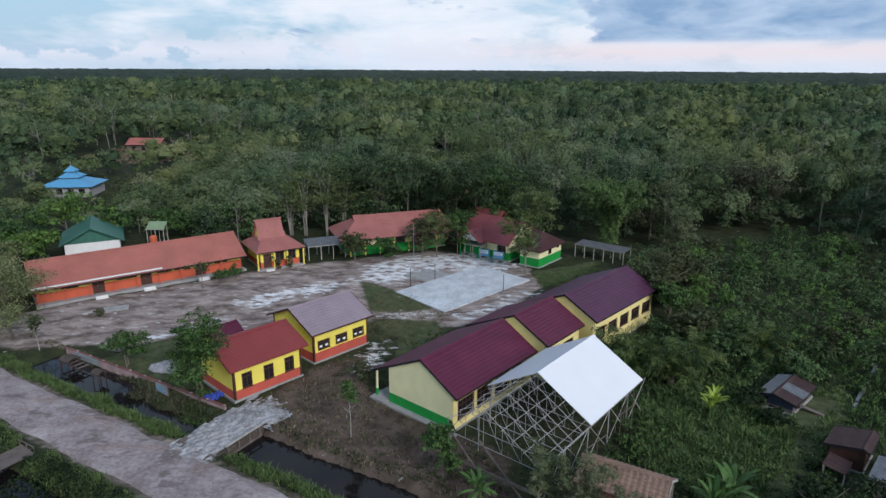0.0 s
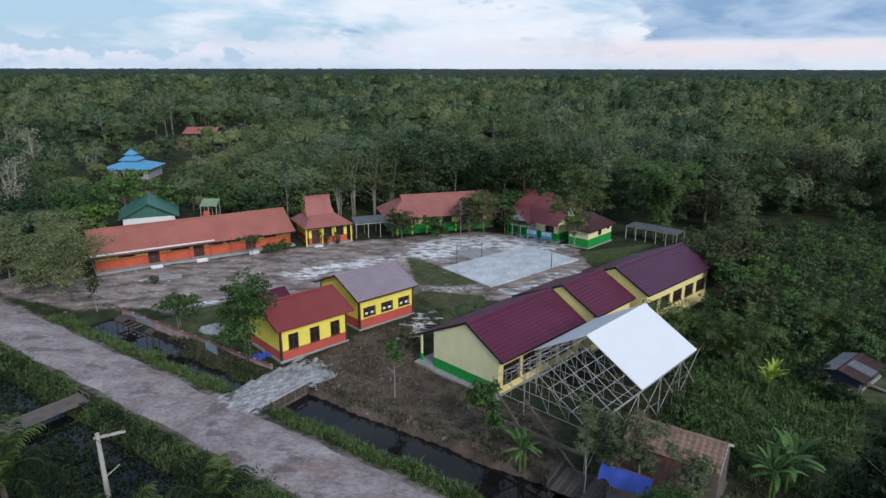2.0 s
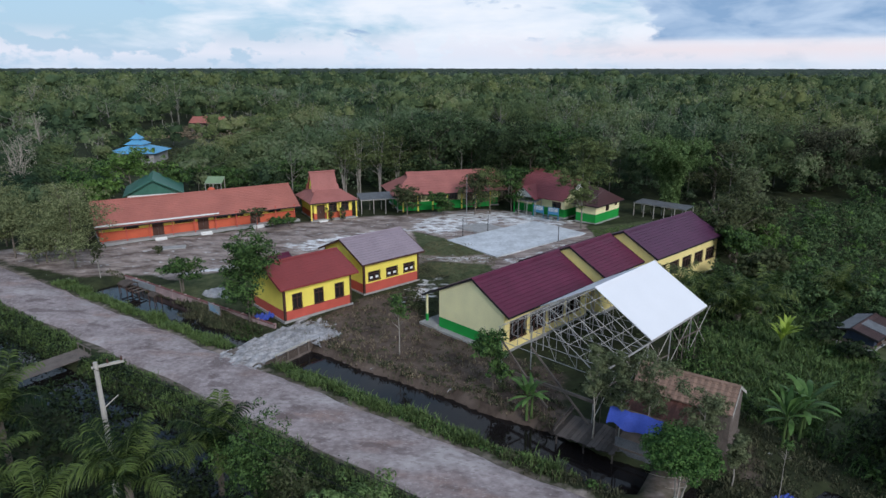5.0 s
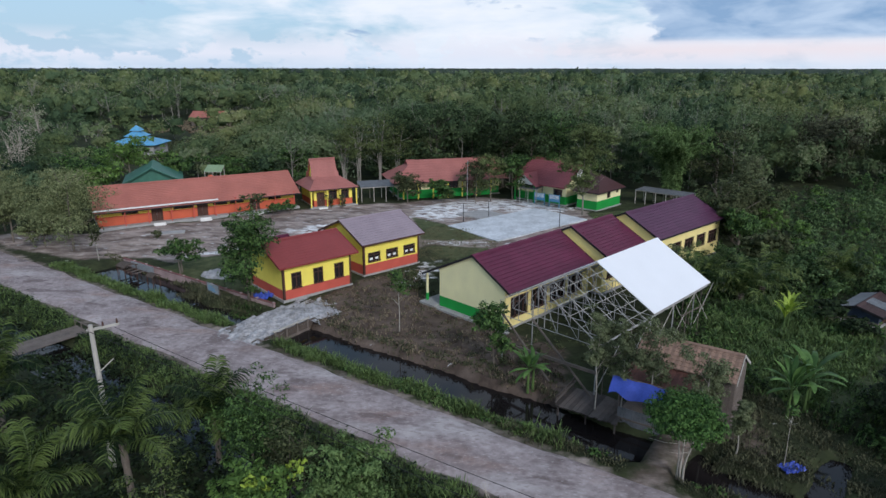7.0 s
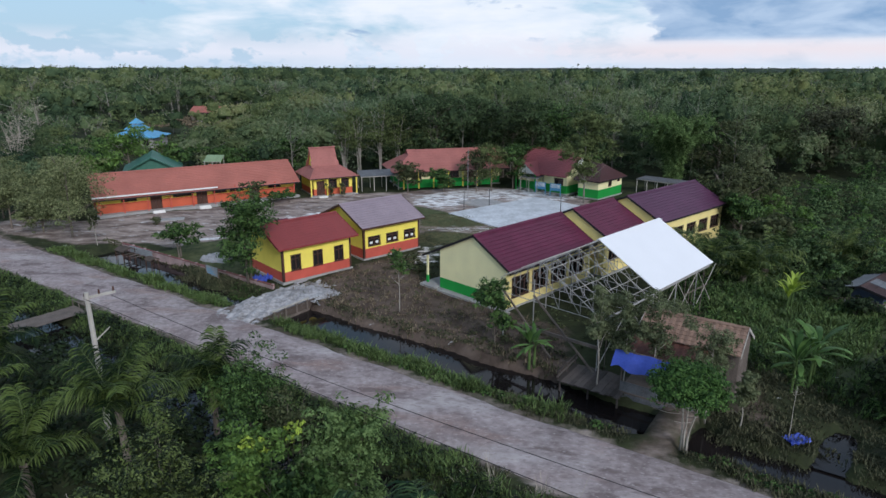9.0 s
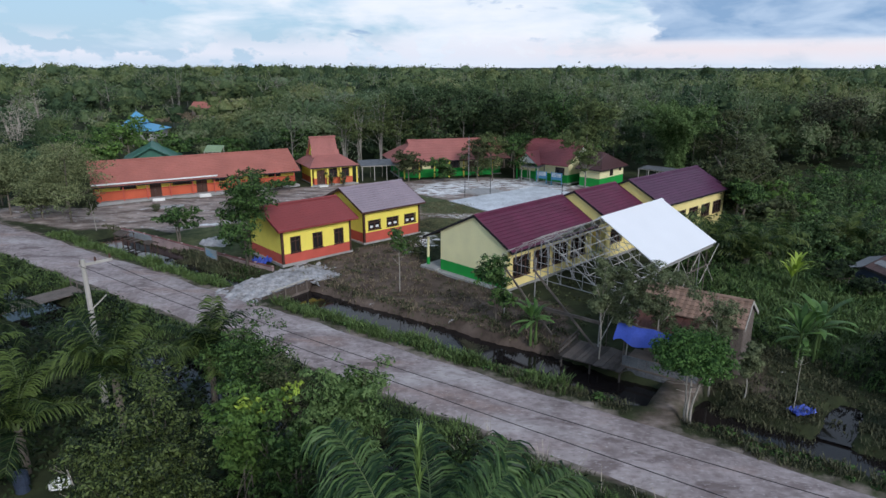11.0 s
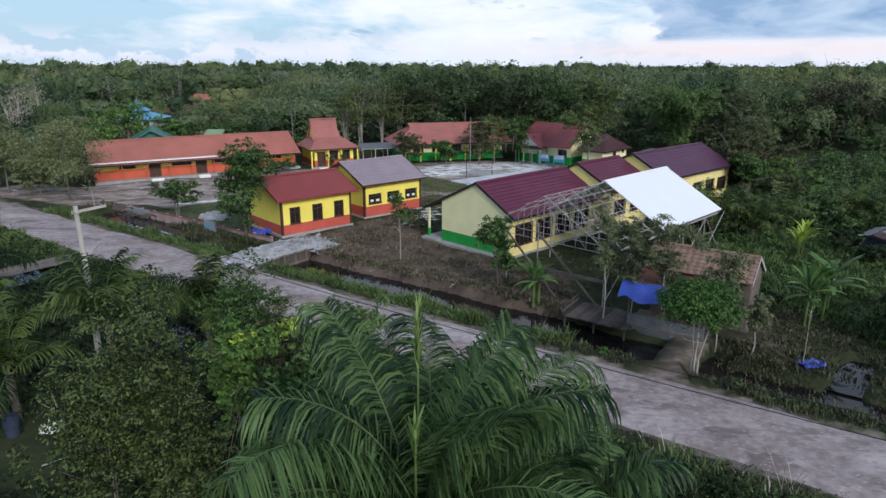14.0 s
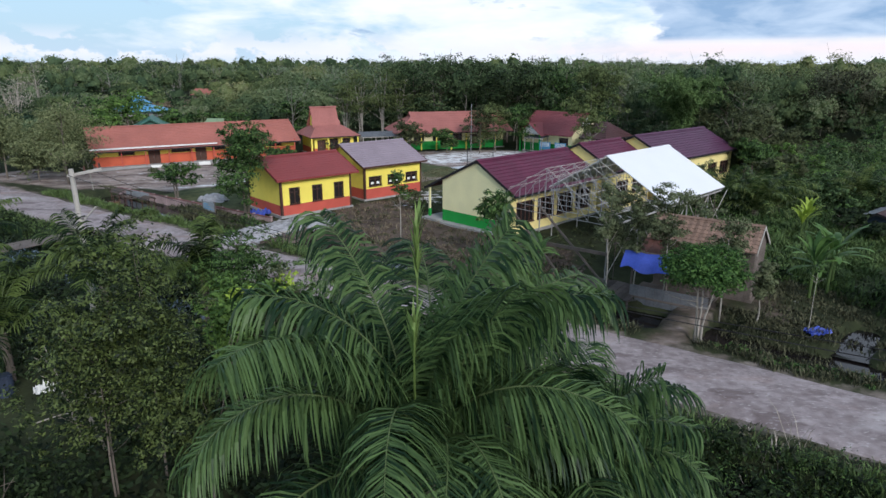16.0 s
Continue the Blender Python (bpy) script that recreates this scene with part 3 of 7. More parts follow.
    Geo().prism([(rd - 0.22, zr - 0.04), (rd, zr + 0.09), (rd + 0.22, zr - 0.04), (rd, zr + 0.03)], "x", -gl - 0.02, L + g + 0.02).done("ridge_cap", M[roof], h)
    for x in (-gl - 0.03, L + g):
        for ya, za, yb, zbb in ((-o - 0.02, ze, rd, zr), (rd, zr, D + ob + 0.02, zb)):
            Geo().prism([(ya, za - 0.17), (yb, zbb - 0.17), (yb, zbb + 0.045), (ya, za + 0.045)], "x", x, x + 0.03).done("barge_board", M[fascia], h, "dark barge board")
    Geo().box(-gl, -o - 0.03, ze - 0.15, L + g, -o - 0.005, ze + 0.01).done("fascia", M[fascia], h)
    if corners:
        for x, y in ((-0.03, -0.03), (L - 0.17, -0.03), (-0.03, D - 0.17), (L - 0.17, D - 0.17)):
            Geo().box(x, y, floor, x + 0.2, y + 0.2, (top_f if y < 1 else top_b) - 0.02).done("corner_post", M[corners], h, "dark corner post")
    for x, z, w, hh in front:
        window(h, x, z, w, hh, 0.0, curtain=curtain)
    for x, w, hh in doors:
        door(h, x, floor, w, hh, 0.0)
    # the dark inside, so that the panes show a room
    return h


# ---- plan: the road runs along (RU), away from it (RV) ----
RU, RV = np.array([0.873, -0.488]), np.array([0.488, 0.873])


def plan(u, v):
    """Place in the world of a point u metres along the road and v metres across it."""
    p = RU * u + RV * v
    return float(p[0]), float(p[1])


ROAD_NEAR, ROAD_FAR, WATER_Z = 23.8, 28.9, -0.6
rng = np.random.default_rng(7)


def vnoise(x, y, scale, seed=0):
    """Smooth noise in -1..1 over arrays."""
    r = np.random.default_rng(seed)
    out = 0
    for _ in range(5):
        a, ph, k = r.uniform(0, 6.28), r.uniform(0, 6.28), r.uniform(0.6, 1.6) * 6.28 / scale
        out = out + np.sin((x * np.cos(a) + y * np.sin(a)) * k + ph + 0.7 * np.sin((y * np.cos(a) - x * np.sin(a)) * k * 0.8 + ph * 2))
    return out / 3.2


def inside(x, y, poly, soft):
    """1 inside a polygon, 0 outside, with a soft edge."""
    d = np.full(np.shape(x), 1e9)
    ins = np.zeros(np.shape(x), bool)
    for (x1, y1), (x2, y2) in zip(poly, poly[1:] + poly[:1]):
        dx, dy = x2 - x1, y2 - y1
        t = np.clip(((x - x1) * dx + (y - y1) * dy) / (dx * dx + dy * dy), 0, 1)
        d = np.minimum(d, np.hypot(x - x1 - t * dx, y - y1 - t * dy))
        hit = ((y1 > y) != (y2 > y)) & (x < (x2 - x1) * (y - y1) / (y2 - y1 + 1e-12) + x1)
        ins ^= hit
    return np.clip(0.5 + np.where(ins, d, -d) / soft, 0, 1)


def ditch(x, y):
    """Depth of the canals at a place (0 to 1)."""
    u, v = x * RU[0] + y * RU[1], x * RV[0] + y * RV[1]
    wob = 0.25 * vnoise(u, v, 9, 3)
    mound = np.exp(-((u + 48.0) / 4.5) ** 4)
    shift = 0.35 * np.clip((-53 - u) / 4, 0, 1)
    main = 1 - np.clip((np.abs(v + wob - 32.45 - shift + 0.65 * mound) - 1.35 - shift + 0.65 * mound) / 0.7, 0, 1)
    slim = np.clip((u + 6.0) / 1.5, 0, 1)
    main = main * (1 - slim) + slim * (1 - np.clip((np.abs(v + wob - 32.1) - 0.75) / 0.6, 0, 1))
    main = main * np.clip((u + 69) / 2.5, 0, 1)
    main = main * np.clip((np.abs(u + 7.4) - 0.9) / 0.5, 0, 1)
    near = 1 - np.clip((np.abs(v + wob - 19.0) - 1.3) / 1.0, 0, 1)
    side = (1 - np.clip((np.abs(u - 0.25 - 0.10 * (v - 34) + 0.4 * wob) - 0.42) / 0.35, 0, 1)) * np.clip((v - 32) / 1, 0, 1) * np.clip((38.4 - v) / 2, 0, 1)
    return np.maximum(np.maximum(main, near), side)


def ground_z(x, y):
    far = np.hypot(x, y) > 150
    z = 0.10 * vnoise(x, y, 14, 1) + 0.05 * vnoise(x, y, 5, 2)
    v = x * RV[0] + y * RV[1]
    z = np.where(far, 0, z) * np.clip((np.abs(v - 26.3) - 3.2) / 2, 0, 1)
    z = z - 0.12 * np.clip((3.0 - np.abs(v - 26.3)) / 1.0, 0, 1)
    return z * (1 - ditch(x, y)) - 1.5 * ditch(x, y)


COURT = [(-66, 70.5), (-56, 66), (-47, 63.5), (-40, 65), (-33, 61.5), (-25, 63), (-18, 67.5), (-12, 71), (-7, 73), (-2, 70), (3, 72), (10, 80), (14, 88), (12, 95), (6, 100), (-4, 104), (-16, 98), (-22, 96), (-31, 91), (-54, 74), (-62, 76)]
DRY = [(-20, 49), (-13, 44), (-4, 36.5), (4, 36), (5, 45), (0, 48), (-8, 56), (-8, 64), (-14, 60), (-17, 54)]


# pale sandy stretches and worn turf of the yard
CHALK = [[(-29.5, 78.5), (-25.6, 83.0), (-19.3, 86.8), (-13.1, 89.6), (-15.4, 83.3), (-20.8, 79.8), (-26.2, 75.2)],
         [(-13.9, 95.2), (-7.2, 101.6), (3.2, 103.0), (12.0, 97.0), (6.2, 90.1), (-2.3, 92.6), (-7.9, 85.1), (-13.6, 85.8)],
         [(-10.1, 75.8), (-1.9, 77.2), (-1.8, 73.5), (-9.5, 73.0)], [(-6.2, 67.3), (-6.0, 61.5), (-8.8, 58.2), (-10.6, 59.4), (-9.3, 65.0)],
         [(0.3, 74.4), (4.0, 78.4), (12.3, 85.3), (12.7, 82.9), (5.3, 75.4), (1.0, 70.8)], [(-37.5, 65.6), (-31.4, 70.8), (-26.7, 74.8), (-25.9, 72.0), (-30.6, 68.1), (-35.4, 63.1)]]
TURF = [[(-12.9, 87.3), (-9.4, 85.6), (-2.3, 77.2), (-5.5, 75.7), (-10.2, 76.0)], [(12.0, 92.2), (18.0, 95.5), (24.0, 98.7), (21.1, 93.3), (15.9, 87.8), (13.0, 87.2)],
        [(-37.1, 60.8), (-34.7, 64.6), (-30.3, 67.9), (-28.0, 66.8), (-24.7, 55.0), (-27.3, 56.0), (-31.8, 58.3)], [(-9.5, 72.8), (-1.8, 73.0), (-0.4, 69.1), (-4.4, 60.2), (-5.5, 58.9), (-6.0, 67.3)],
        [(16, 47), (15.5, 42), (18, 39.5), (22, 38), (27.6, 43.5), (33, 48.5), (38, 53), (38.5, 57), (31, 56), (24, 59), (18, 53)]]


def axis(lo, hi, step, far, grow=1.28):
    mid = list(np.arange(lo, hi + step / 2, step))
    d, a, b = step, [], []
    x = hi
    while x < far:
        d *= grow
        x += d
        b.append(x)
    d, x = step, lo
    while x > -far:
        d *= grow
        x -= d
        a.append(x)
    return np.array(a[::-1] + mid + b)


def build_ground():
    xs, ys = axis(-75, 45, 0.6, 4600), axis(2, 112, 0.6, 4600)
    X, Y = np.meshgrid(xs, ys)
    Z = ground_z(X, Y)
    nx, ny = len(xs), len(ys)
    V = np.stack([X.ravel(), Y.ravel(), Z.ravel()], 1)
    i = np.arange(nx * ny).reshape(ny, nx)
    Q = np.stack([i[:-1, :-1], i[:-1, 1:], i[1:, 1:], i[1:, :-1]], -1).reshape(-1, 4)
    m = bpy.data.materials.new("ground_earth")
    m.use_nodes = True
    nt = m.node_tree
    N, Lk = nt.nodes.new, nt.links.new
    b = nt.nodes["Principled BSDF"]
    b.inputs["Roughness"].default_value, b.inputs["Specular IOR Level"].default_value = 0.95, 0.1
    att = N("ShaderNodeAttribute")
    att.attribute_name = "soil"
    sep = N("ShaderNodeSeparateColor")
    Lk(att.outputs["Color"], sep.inputs[0])
    geo = N("ShaderNodeNewGeometry")

    def nz(scale, detail=6, stretch=None):
        n = N("ShaderNodeTexNoise")
        n.inputs["Scale"].default_value, n.inputs["Detail"].default_value, n.inputs["Roughness"].default_value = scale, detail, 0.66
        if stretch:
            mp = N("ShaderNodeMapping")
            mp.inputs["Scale"].default_value, mp.inputs["Rotation"].default_value = stretch, (0, 0, radians(-36))
            Lk(geo.outputs["Position"], mp.inputs[0])
            Lk(mp.outputs[0], n.inputs[0])
        else:
            Lk(geo.outputs["Position"], n.inputs[0])
        return n.outputs["Fac"]

    def ramp(f, a, c0, b_, c1):
        r = N("ShaderNodeValToRGB")
        r.color_ramp.elements[0].position, r.color_ramp.elements[1].position = a, b_
        r.color_ramp.elements[0].color, r.color_ramp.elements[1].color = (*c0, 1), (*c1, 1)
        Lk(f, r.inputs[0])
        return r.outputs[0]

    def mix(f, a, c):
        x = N("ShaderNodeMix")
        x.data_type = "RGBA"
        Lk(f, x.inputs[0])
        Lk(a, x.inputs[6])
        Lk(c, x.inputs[7])
        return x.outputs[2]

    def edge(chan, noise_out, k=0.8):
        a = N("ShaderNodeMath")
        a.operation = "MULTIPLY_ADD"
        a.inputs[1].default_value, a.inputs[2].default_value = k, -k / 2
        Lk(noise_out, a.inputs[0])
        s = N("ShaderNodeMath")
        s.operation = "ADD"
        Lk(a.outputs[0], s.inputs[0])
        Lk(chan, s.inputs[1])
        r = N("ShaderNodeMapRange")
        r.inputs[1].default_value, r.inputs[2].default_value = 0.38, 0.62
        Lk(s.outputs[0], r.inputs[0])
        return r.outputs[0]

    green = ramp(nz(0.6), 0.3, (0.020, 0.024, 0.014), 0.7, (0.056, 0.066, 0.030))
    dry = ramp(nz(0.5, 10), 0.34, (0.055, 0.040, 0.032), 0.68, (0.165, 0.124, 0.100))
    earth = ramp(nz(0.30, 9, (1, 1.9, 1)), 0.38, (0.132, 0.097, 0.083), 0.64, (0.445, 0.365, 0.325))
    chalk = ramp(nz(0.8, 8), 0.35, (0.50, 0.485, 0.48), 0.58, (0.82, 0.81, 0.805))
    patch = nz(0.45, 8)
    c = mix(edge(sep.outputs[2], nz(0.5, 7)), green, dry)
    c = mix(edge(sep.outputs[0], patch), c, earth)
    sward = ramp(nz(0.9, 8), 0.32, (0.042, 0.056, 0.024), 0.68, (0.120, 0.132, 0.066))
    c = mix(edge(att.outputs["Alpha"], nz(0.6, 9), 1.3), c, sward)
    c = mix(edge(sep.outputs[1], nz(0.55, 11, (1, 2.0, 1)), 2.4), c, chalk)
    Lk(c, b.inputs["Base Color"])
    bp = N("ShaderNodeBump")
    bp.inputs["Strength"].default_value, bp.inputs["Distance"].default_value = 0.5, 0.06
    Lk(nz(3.0, 8), bp.inputs["Height"])
    Lk(bp.outputs[0], b.inputs["Normal"])
    g = tagged(quads_ob("ground", V, Q, m, smooth=True), "flat earth with bare yard, grass and canal banks", "ground", kind="structure")
    col = g.data.color_attributes.new("soil", "FLOAT_COLOR", "POINT")
    x, y = V[:, 0], V[:, 1]
    court = inside(x, y, COURT, 3.0)
    turf = np.zeros(len(x))
    for poly in TURF:
        turf = np.maximum(turf, inside(x, y, poly, 2.2))
    white = np.zeros(len(x))
    for poly in CHALK:
        white = np.maximum(white, inside(x, y, poly, 3.4))
    lawn = turf
    chalk = np.maximum(0.56 * white, 0.18 * court) * (1 - 0.9 * turf)
    dry = inside(x, y, DRY, 3.0)
    dry = np.maximum(dry, 0.5 * inside(x, y, [(8, 33.5), (16, 30), (17, 36), (14, 41), (9, 41)], 3))
    v, u = x * RV[0] + y * RV[1], x * RU[0] + y * RU[1]
    verge = np.clip((3.75 - np.abs(v - 26.35)) / 0.8, 0, 1) * 0.5
    crossing = np.clip((1.6 - np.abs(u + 7.4)) / 0.6, 0, 1) * np.clip((v - 28) / 1, 0, 1) * np.clip((37 - v) / 1, 0, 1)
    court = np.maximum(np.maximum(court, verge), 0.45 * crossing)
    dry = np.maximum(dry, 0.30 * inside(x, y, [(-6, 40), (2, 34), (16, 27), (24, 26), (24, 34), (18, 40), (10, 42)], 3))
    clearing = inside(x, y, [(-21, 20), (-18, 18), (-14, 15), (-13, 19), (-17, 23), (-20, 23)], 2)
    dry = np.maximum(dry, np.maximum(0.25 * clearing, 0.5 * crossing))
    data = np.stack([court * (1 - 0.85 * lawn), chalk, dry, turf], 1).astype(np.float32)
    col.data.foreach_set("color", data.ravel())


def strip(name, us, va, vb, z, mat, label, category, kind="structure", crown=0.06, wob=0.25, seed=0, across=8):
    """A strip along the road's direction with uneven edges."""
    V, Q = [], []
    for i, u in enumerate(us):
        a = va + wob * float(vnoise(u, 0.0, 7, seed + 1))
        b = vb + wob * float(vnoise(u, 5.0, 7, seed + 2))
        for j in range(across + 1):
            s = j / across
            x, y = plan(u, a + (b - a) * s)
            edge = min(s, 1 - s)
            zz = z + crown * (1 - (2 * s - 1) ** 2) + 0.02 * float(vnoise(x, y, 1.7, seed + 5)) - (0.22 if edge == 0 else 0)
            V.append((x, y, zz))
    n = across + 1
    for i in range(len(us) - 1):
        for j in range(across):
            k = i * n + j
            Q.append((k, k + n, k + n + 1, k + 1))
    return tagged(quads_ob(name, np.array(V), np.array(Q), mat, smooth=True), label, category, kind=kind)


def road_material():
    """Gravel with pale worn tracks, rusty patches and dark damp stains."""
    m = material("worn_gravel_road", (0.285, 0.222, 0.215), 0.95, spread=0.38, scale=0.5, fine=2.6, bump=0.9, bump_scale=9, second=(0.45, 0.38, 0.375))
    nt = m.node_tree
    N, Lk = nt.nodes.new, nt.links.new
    b = nt.nodes["Principled BSDF"]
    src = b.inputs["Base Color"].links[0].from_socket
    geo = N("ShaderNodeNewGeometry")

    def patches(scale, lo, hi, colour, amount, off):
        nonlocal src
        mp, nz, r, mx, k = N("ShaderNodeMapping"), N("ShaderNodeTexNoise"), N("ShaderNodeMapRange"), N("ShaderNodeMix"), N("ShaderNodeMath")
        mp.inputs["Location"].default_value = off
        mp.inputs["Rotation"].default_value, mp.inputs["Scale"].default_value = (0, 0, radians(29)), (0.6, 1.3, 1)
        nz.inputs["Scale"].default_value, nz.inputs["Detail"].default_value = scale, 6
        r.inputs[1].default_value, r.inputs[2].default_value = lo, hi
        Lk(geo.outputs["Position"], mp.inputs[0])
        Lk(mp.outputs[0], nz.inputs[0])
        Lk(nz.outputs["Fac"], r.inputs[0])
        k.operation = "MULTIPLY"
        k.inputs[1].default_value = amount
        Lk(r.outputs[0], k.inputs[0])
        mx.data_type = "RGBA"
        Lk(k.outputs[0], mx.inputs[0])
        Lk(src, mx.inputs[6])
        mx.inputs[7].default_value = (*colour, 1)
        src = mx.outputs[2]

    patches(0.22, 0.52, 0.66, (0.50, 0.45, 0.44), 0.65, (3, 1, 0))
    patches(0.30, 0.54, 0.68, (0.30, 0.19, 0.155), 0.6, (11, 4, 0))
    patches(0.5, 0.575, 0.63, (0.13, 0.095, 0.092), 0.7, (6, 9, 0))
    patches(7.0, 0.58, 0.68, (0.55, 0.50, 0.49), 0.5, (1, 7, 0))
    patches(4.5, 0.55, 0.66, (0.18, 0.145, 0.14), 0.5, (9, 3, 0))
    patches(1.6, 0.52, 0.68, (0.21, 0.17, 0.165), 0.5, (2, 5, 0))
    Lk(src, b.inputs["Base Color"])
    return m


build_ground()
M["road"] = road_material()
tagged(strip("road", np.arange(-140, 60, 1.0), ROAD_NEAR - 0.3, ROAD_FAR + 0.3, 0.05, M["road"], "worn grey gravel road between two ditches", "road"))
for nm, a, b in (("canal_water", 30.0, 35.2), ("ditch_water", 16.2, 21.8)):
    quads_ob(nm, [(*plan(u, v), WATER_Z) for u, v in ((-140, a), (60, a), (60, b), (-140, b))], [(0, 1, 2, 3)], M["water"])
    tagged(bpy.data.objects[nm], "still dark peat water in a ditch", "water", kind="structure")
quads_ob("side_water", [(*plan(u, v), WATER_Z + 0.1) for u, v in ((-0.9, 33.4), (1.3, 33.4), (1.6, 38.2), (-0.5, 38.2))], [(0, 1, 2, 3)], M["water"])
tagged(bpy.data.objects["side_water"], "narrow side ditch with still water", "water", kind="structure")

# ---- school houses ----
gabled_house("classroom_house", "yellow house with red dado and plain red sheet roof", (-19.75, 52.7), 47.5, 7.3, 6.4, 3.42, 5.03, 3.2, 0.6, 0.6, 0.55, "yellow", "red_dado", 1.05, "red_roof",
             front=((0.9, 1.15, 0.9, 1.35), (3.2, 1.15, 0.9, 1.35), (5.5, 1.15, 0.9, 1.35)), corners="dark_wood", fascia="red_roof", step=0.01)
gabled_house("classroom_house", "yellow house with red dado and grey-mauve ribbed roof", (-14.1, 60.7), 47.0, 7.2, 7.4, 3.43, 5.30, 3.7, 0.5, 0.7, 0.45, "yellow", "red_dado", 1.15, "grey_roof",
             front=((0.6, 1.45, 1.4, 0.85), (2.9, 1.45, 1.4, 0.85), (5.2, 1.45, 1.4, 0.85)), corners="dark_wood", curtain=True, fascia="dark_wood")
C_ANG = 50.5
gabled_house("long_classroom", "cream classroom with green dado and maroon ribbed roof", (0.35, 48.1), C_ANG, 12.1, 7.6, 3.33, 5.68, 3.6, 0.5, 2.1, 0.15, "cream", "green_dado", 1.1, "maroon_roof",
             front=((0.7, 1.0, 2.1, 1.6), (3.4, 1.0, 2.1, 1.6), (6.1, 1.0, 2.1, 1.6), (8.8, 1.0, 2.1, 1.6)), zb=2.75, front_lower="warm_cream", front_upper="warm_cream")
gabled_house("middle_classroom", "cream classroom with maroon ribbed roof", (9.3, 57.6), C_ANG, 7.0, 7.6, 3.85, 6.05, 3.6, 0.5, 2.1, 0.15, "warm_cream", "warm_cream", 1.1, "maroon_roof",
             front=((0.9, 1.5, 1.9, 1.25), (3.8, 1.5, 1.9, 1.25)), zb=3.3, front_lower="warm_cream", front_upper="warm_cream")
gabled_house("far_classroom", "cream classroom with plum-coloured ribbed roof", (15.2, 63.0), 48.0, 14.1, 7.6, 4.2, 6.3, 3.6, 0.5, 2.1, 0.15, "warm_cream", "warm_cream", 1.1, "plum_roof",
             front=((0.8, 1.75, 1.8, 1.2), (3.5, 1.75, 1.8, 1.2), (6.2, 1.75, 1.8, 1.2), (8.9, 1.75, 1.8, 1.2), (11.6, 1.75, 1.8, 1.2)), zb=3.6, front_lower="warm_cream", front_upper="warm_cream")
gabled_house("long_schoolhouse", "long yellow schoolhouse with orange-red dado and faded orange roof", (-53.2, 76.4), 37.6, 26.8, 7.4, 2.35, 5.08, 3.9, 1.3, 0.8, 0.5, "yellow", "orange_dado", 1.55, "orange_roof",
             front=((3.0, 1.75, 1.8, 0.45), (9.5, 1.75, 2.4, 0.45), (14.8, 1.75, 1.8, 0.45), (17.2, 1.75, 1.8, 0.45), (22.8, 1.75, 1.8, 0.45)), doors=((6.6, 1.3, 2.2), (12.6, 1.3, 2.2), (20.0, 1.3, 2.2)))


# ---- woods ----
def leaf_quads(centres, normals, size, r, jitter=0.45, sides=4):
    """Arrays of leaf-like four-sided faces at centres, facing about normals, with uneven outline."""
    n = len(centres)
    nn = normals + r.normal(0, jitter, (n, 3))
    nn /= np.linalg.norm(nn, axis=1, keepdims=True) + 1e-9
    ref = r.normal(0, 1, (n, 3))
    a = np.cross(nn, ref)
    a /= np.linalg.norm(a, axis=1, keepdims=True) + 1e-9
    b = np.cross(nn, a)
    s = (size * r.uniform(0.6, 1.4, n))[:, None]
    if sides == 3:
        k = r.uniform(0.6, 1.15, (n, 3, 1))
        V = centres[:, None] + np.stack([a * 1.1, -a * 0.5 + b * 0.62, -a * 0.5 - b * 0.62], 1) * k * s[:, None] * 0.8
        return V.reshape(-1, 3), np.arange(3 * n).reshape(-1, 3)
    k = r.uniform(0.35, 1.0, (n, 4, 1))
    corners = np.stack([a * 1.3, b * 0.62, -a * 1.3, -b * 0.62], 1) * k * s[:, None] * 0.8
    V = (centres[:, None] + corners).reshape(-1, 3)
    return V, np.arange(4 * n).reshape(-1, 4)


def set_tone(ob, values):
    """A shade for every vertex: trees of one wood differ by it, inner masses carry painted shade in it."""
    ob.data.attributes.new("tone", "FLOAT", "POINT").data.foreach_set("value", np.asarray(values, np.float32))


def crown_lobes(x, y, base, top, rad, r, lobes, tall=0.3, big=1.0):
    """Centres and radii of the lobes of one crown."""
    h = top - base
    lc = np.stack([x + r.normal(0, 0.40, lobes) * rad, y + r.normal(0, 0.40, lobes) * rad, base + h * (0.48 + tall * r.uniform(-1, 1, lobes))], 1)
    lr = rad * r.uniform(0.42, 0.72, lobes) * big
    lc[0], lr[0] = (x, y, base + h * 0.62), rad * 0.70
    rz = np.minimum(lr * min(0.5 * h / rad * 1.1, 1.3), (top - lc[:, 2]).clip(0.3) * 1.05)
    return lc, np.stack([lr, lr, rz], 1)


def crown_points(lc, lr, n, r, inner=0.66):
    """Points and outward directions over the lobes."""
    pick = r.integers(0, len(lc), n)
    d = r.normal(0, 1, (n, 3))
    d[:, 2] = np.abs(d[:, 2]) - 0.35
    d /= np.linalg.norm(d, axis=1, keepdims=True)
    return lc[pick] + d * lr[pick] * r.uniform(inner, 1.02, (n, 1)), d


def clump_points(lc, lr, n, r, per_lobe=9, spread=0.36, core=0.22):
    """Points and directions of leaves that stand in tufts at the ends of the twigs, over the lobes of a crown, with a few dark ones deep inside."""
    m = len(lc) * per_lobe
    pick = np.repeat(np.arange(len(lc)), per_lobe)
    d = r.normal(0, 1, (m, 3))
    d[:, 2] = np.abs(d[:, 2]) * 0.9 - 0.30
    d /= np.linalg.norm(d, axis=1, keepdims=True)
    cc = lc[pick] + d * lr[pick] * r.uniform(0.62, 1.0, (m, 1))
    cr = lr[pick].mean(1) * spread * r.uniform(0.6, 1.3, m)
    w = cr ** 1.6
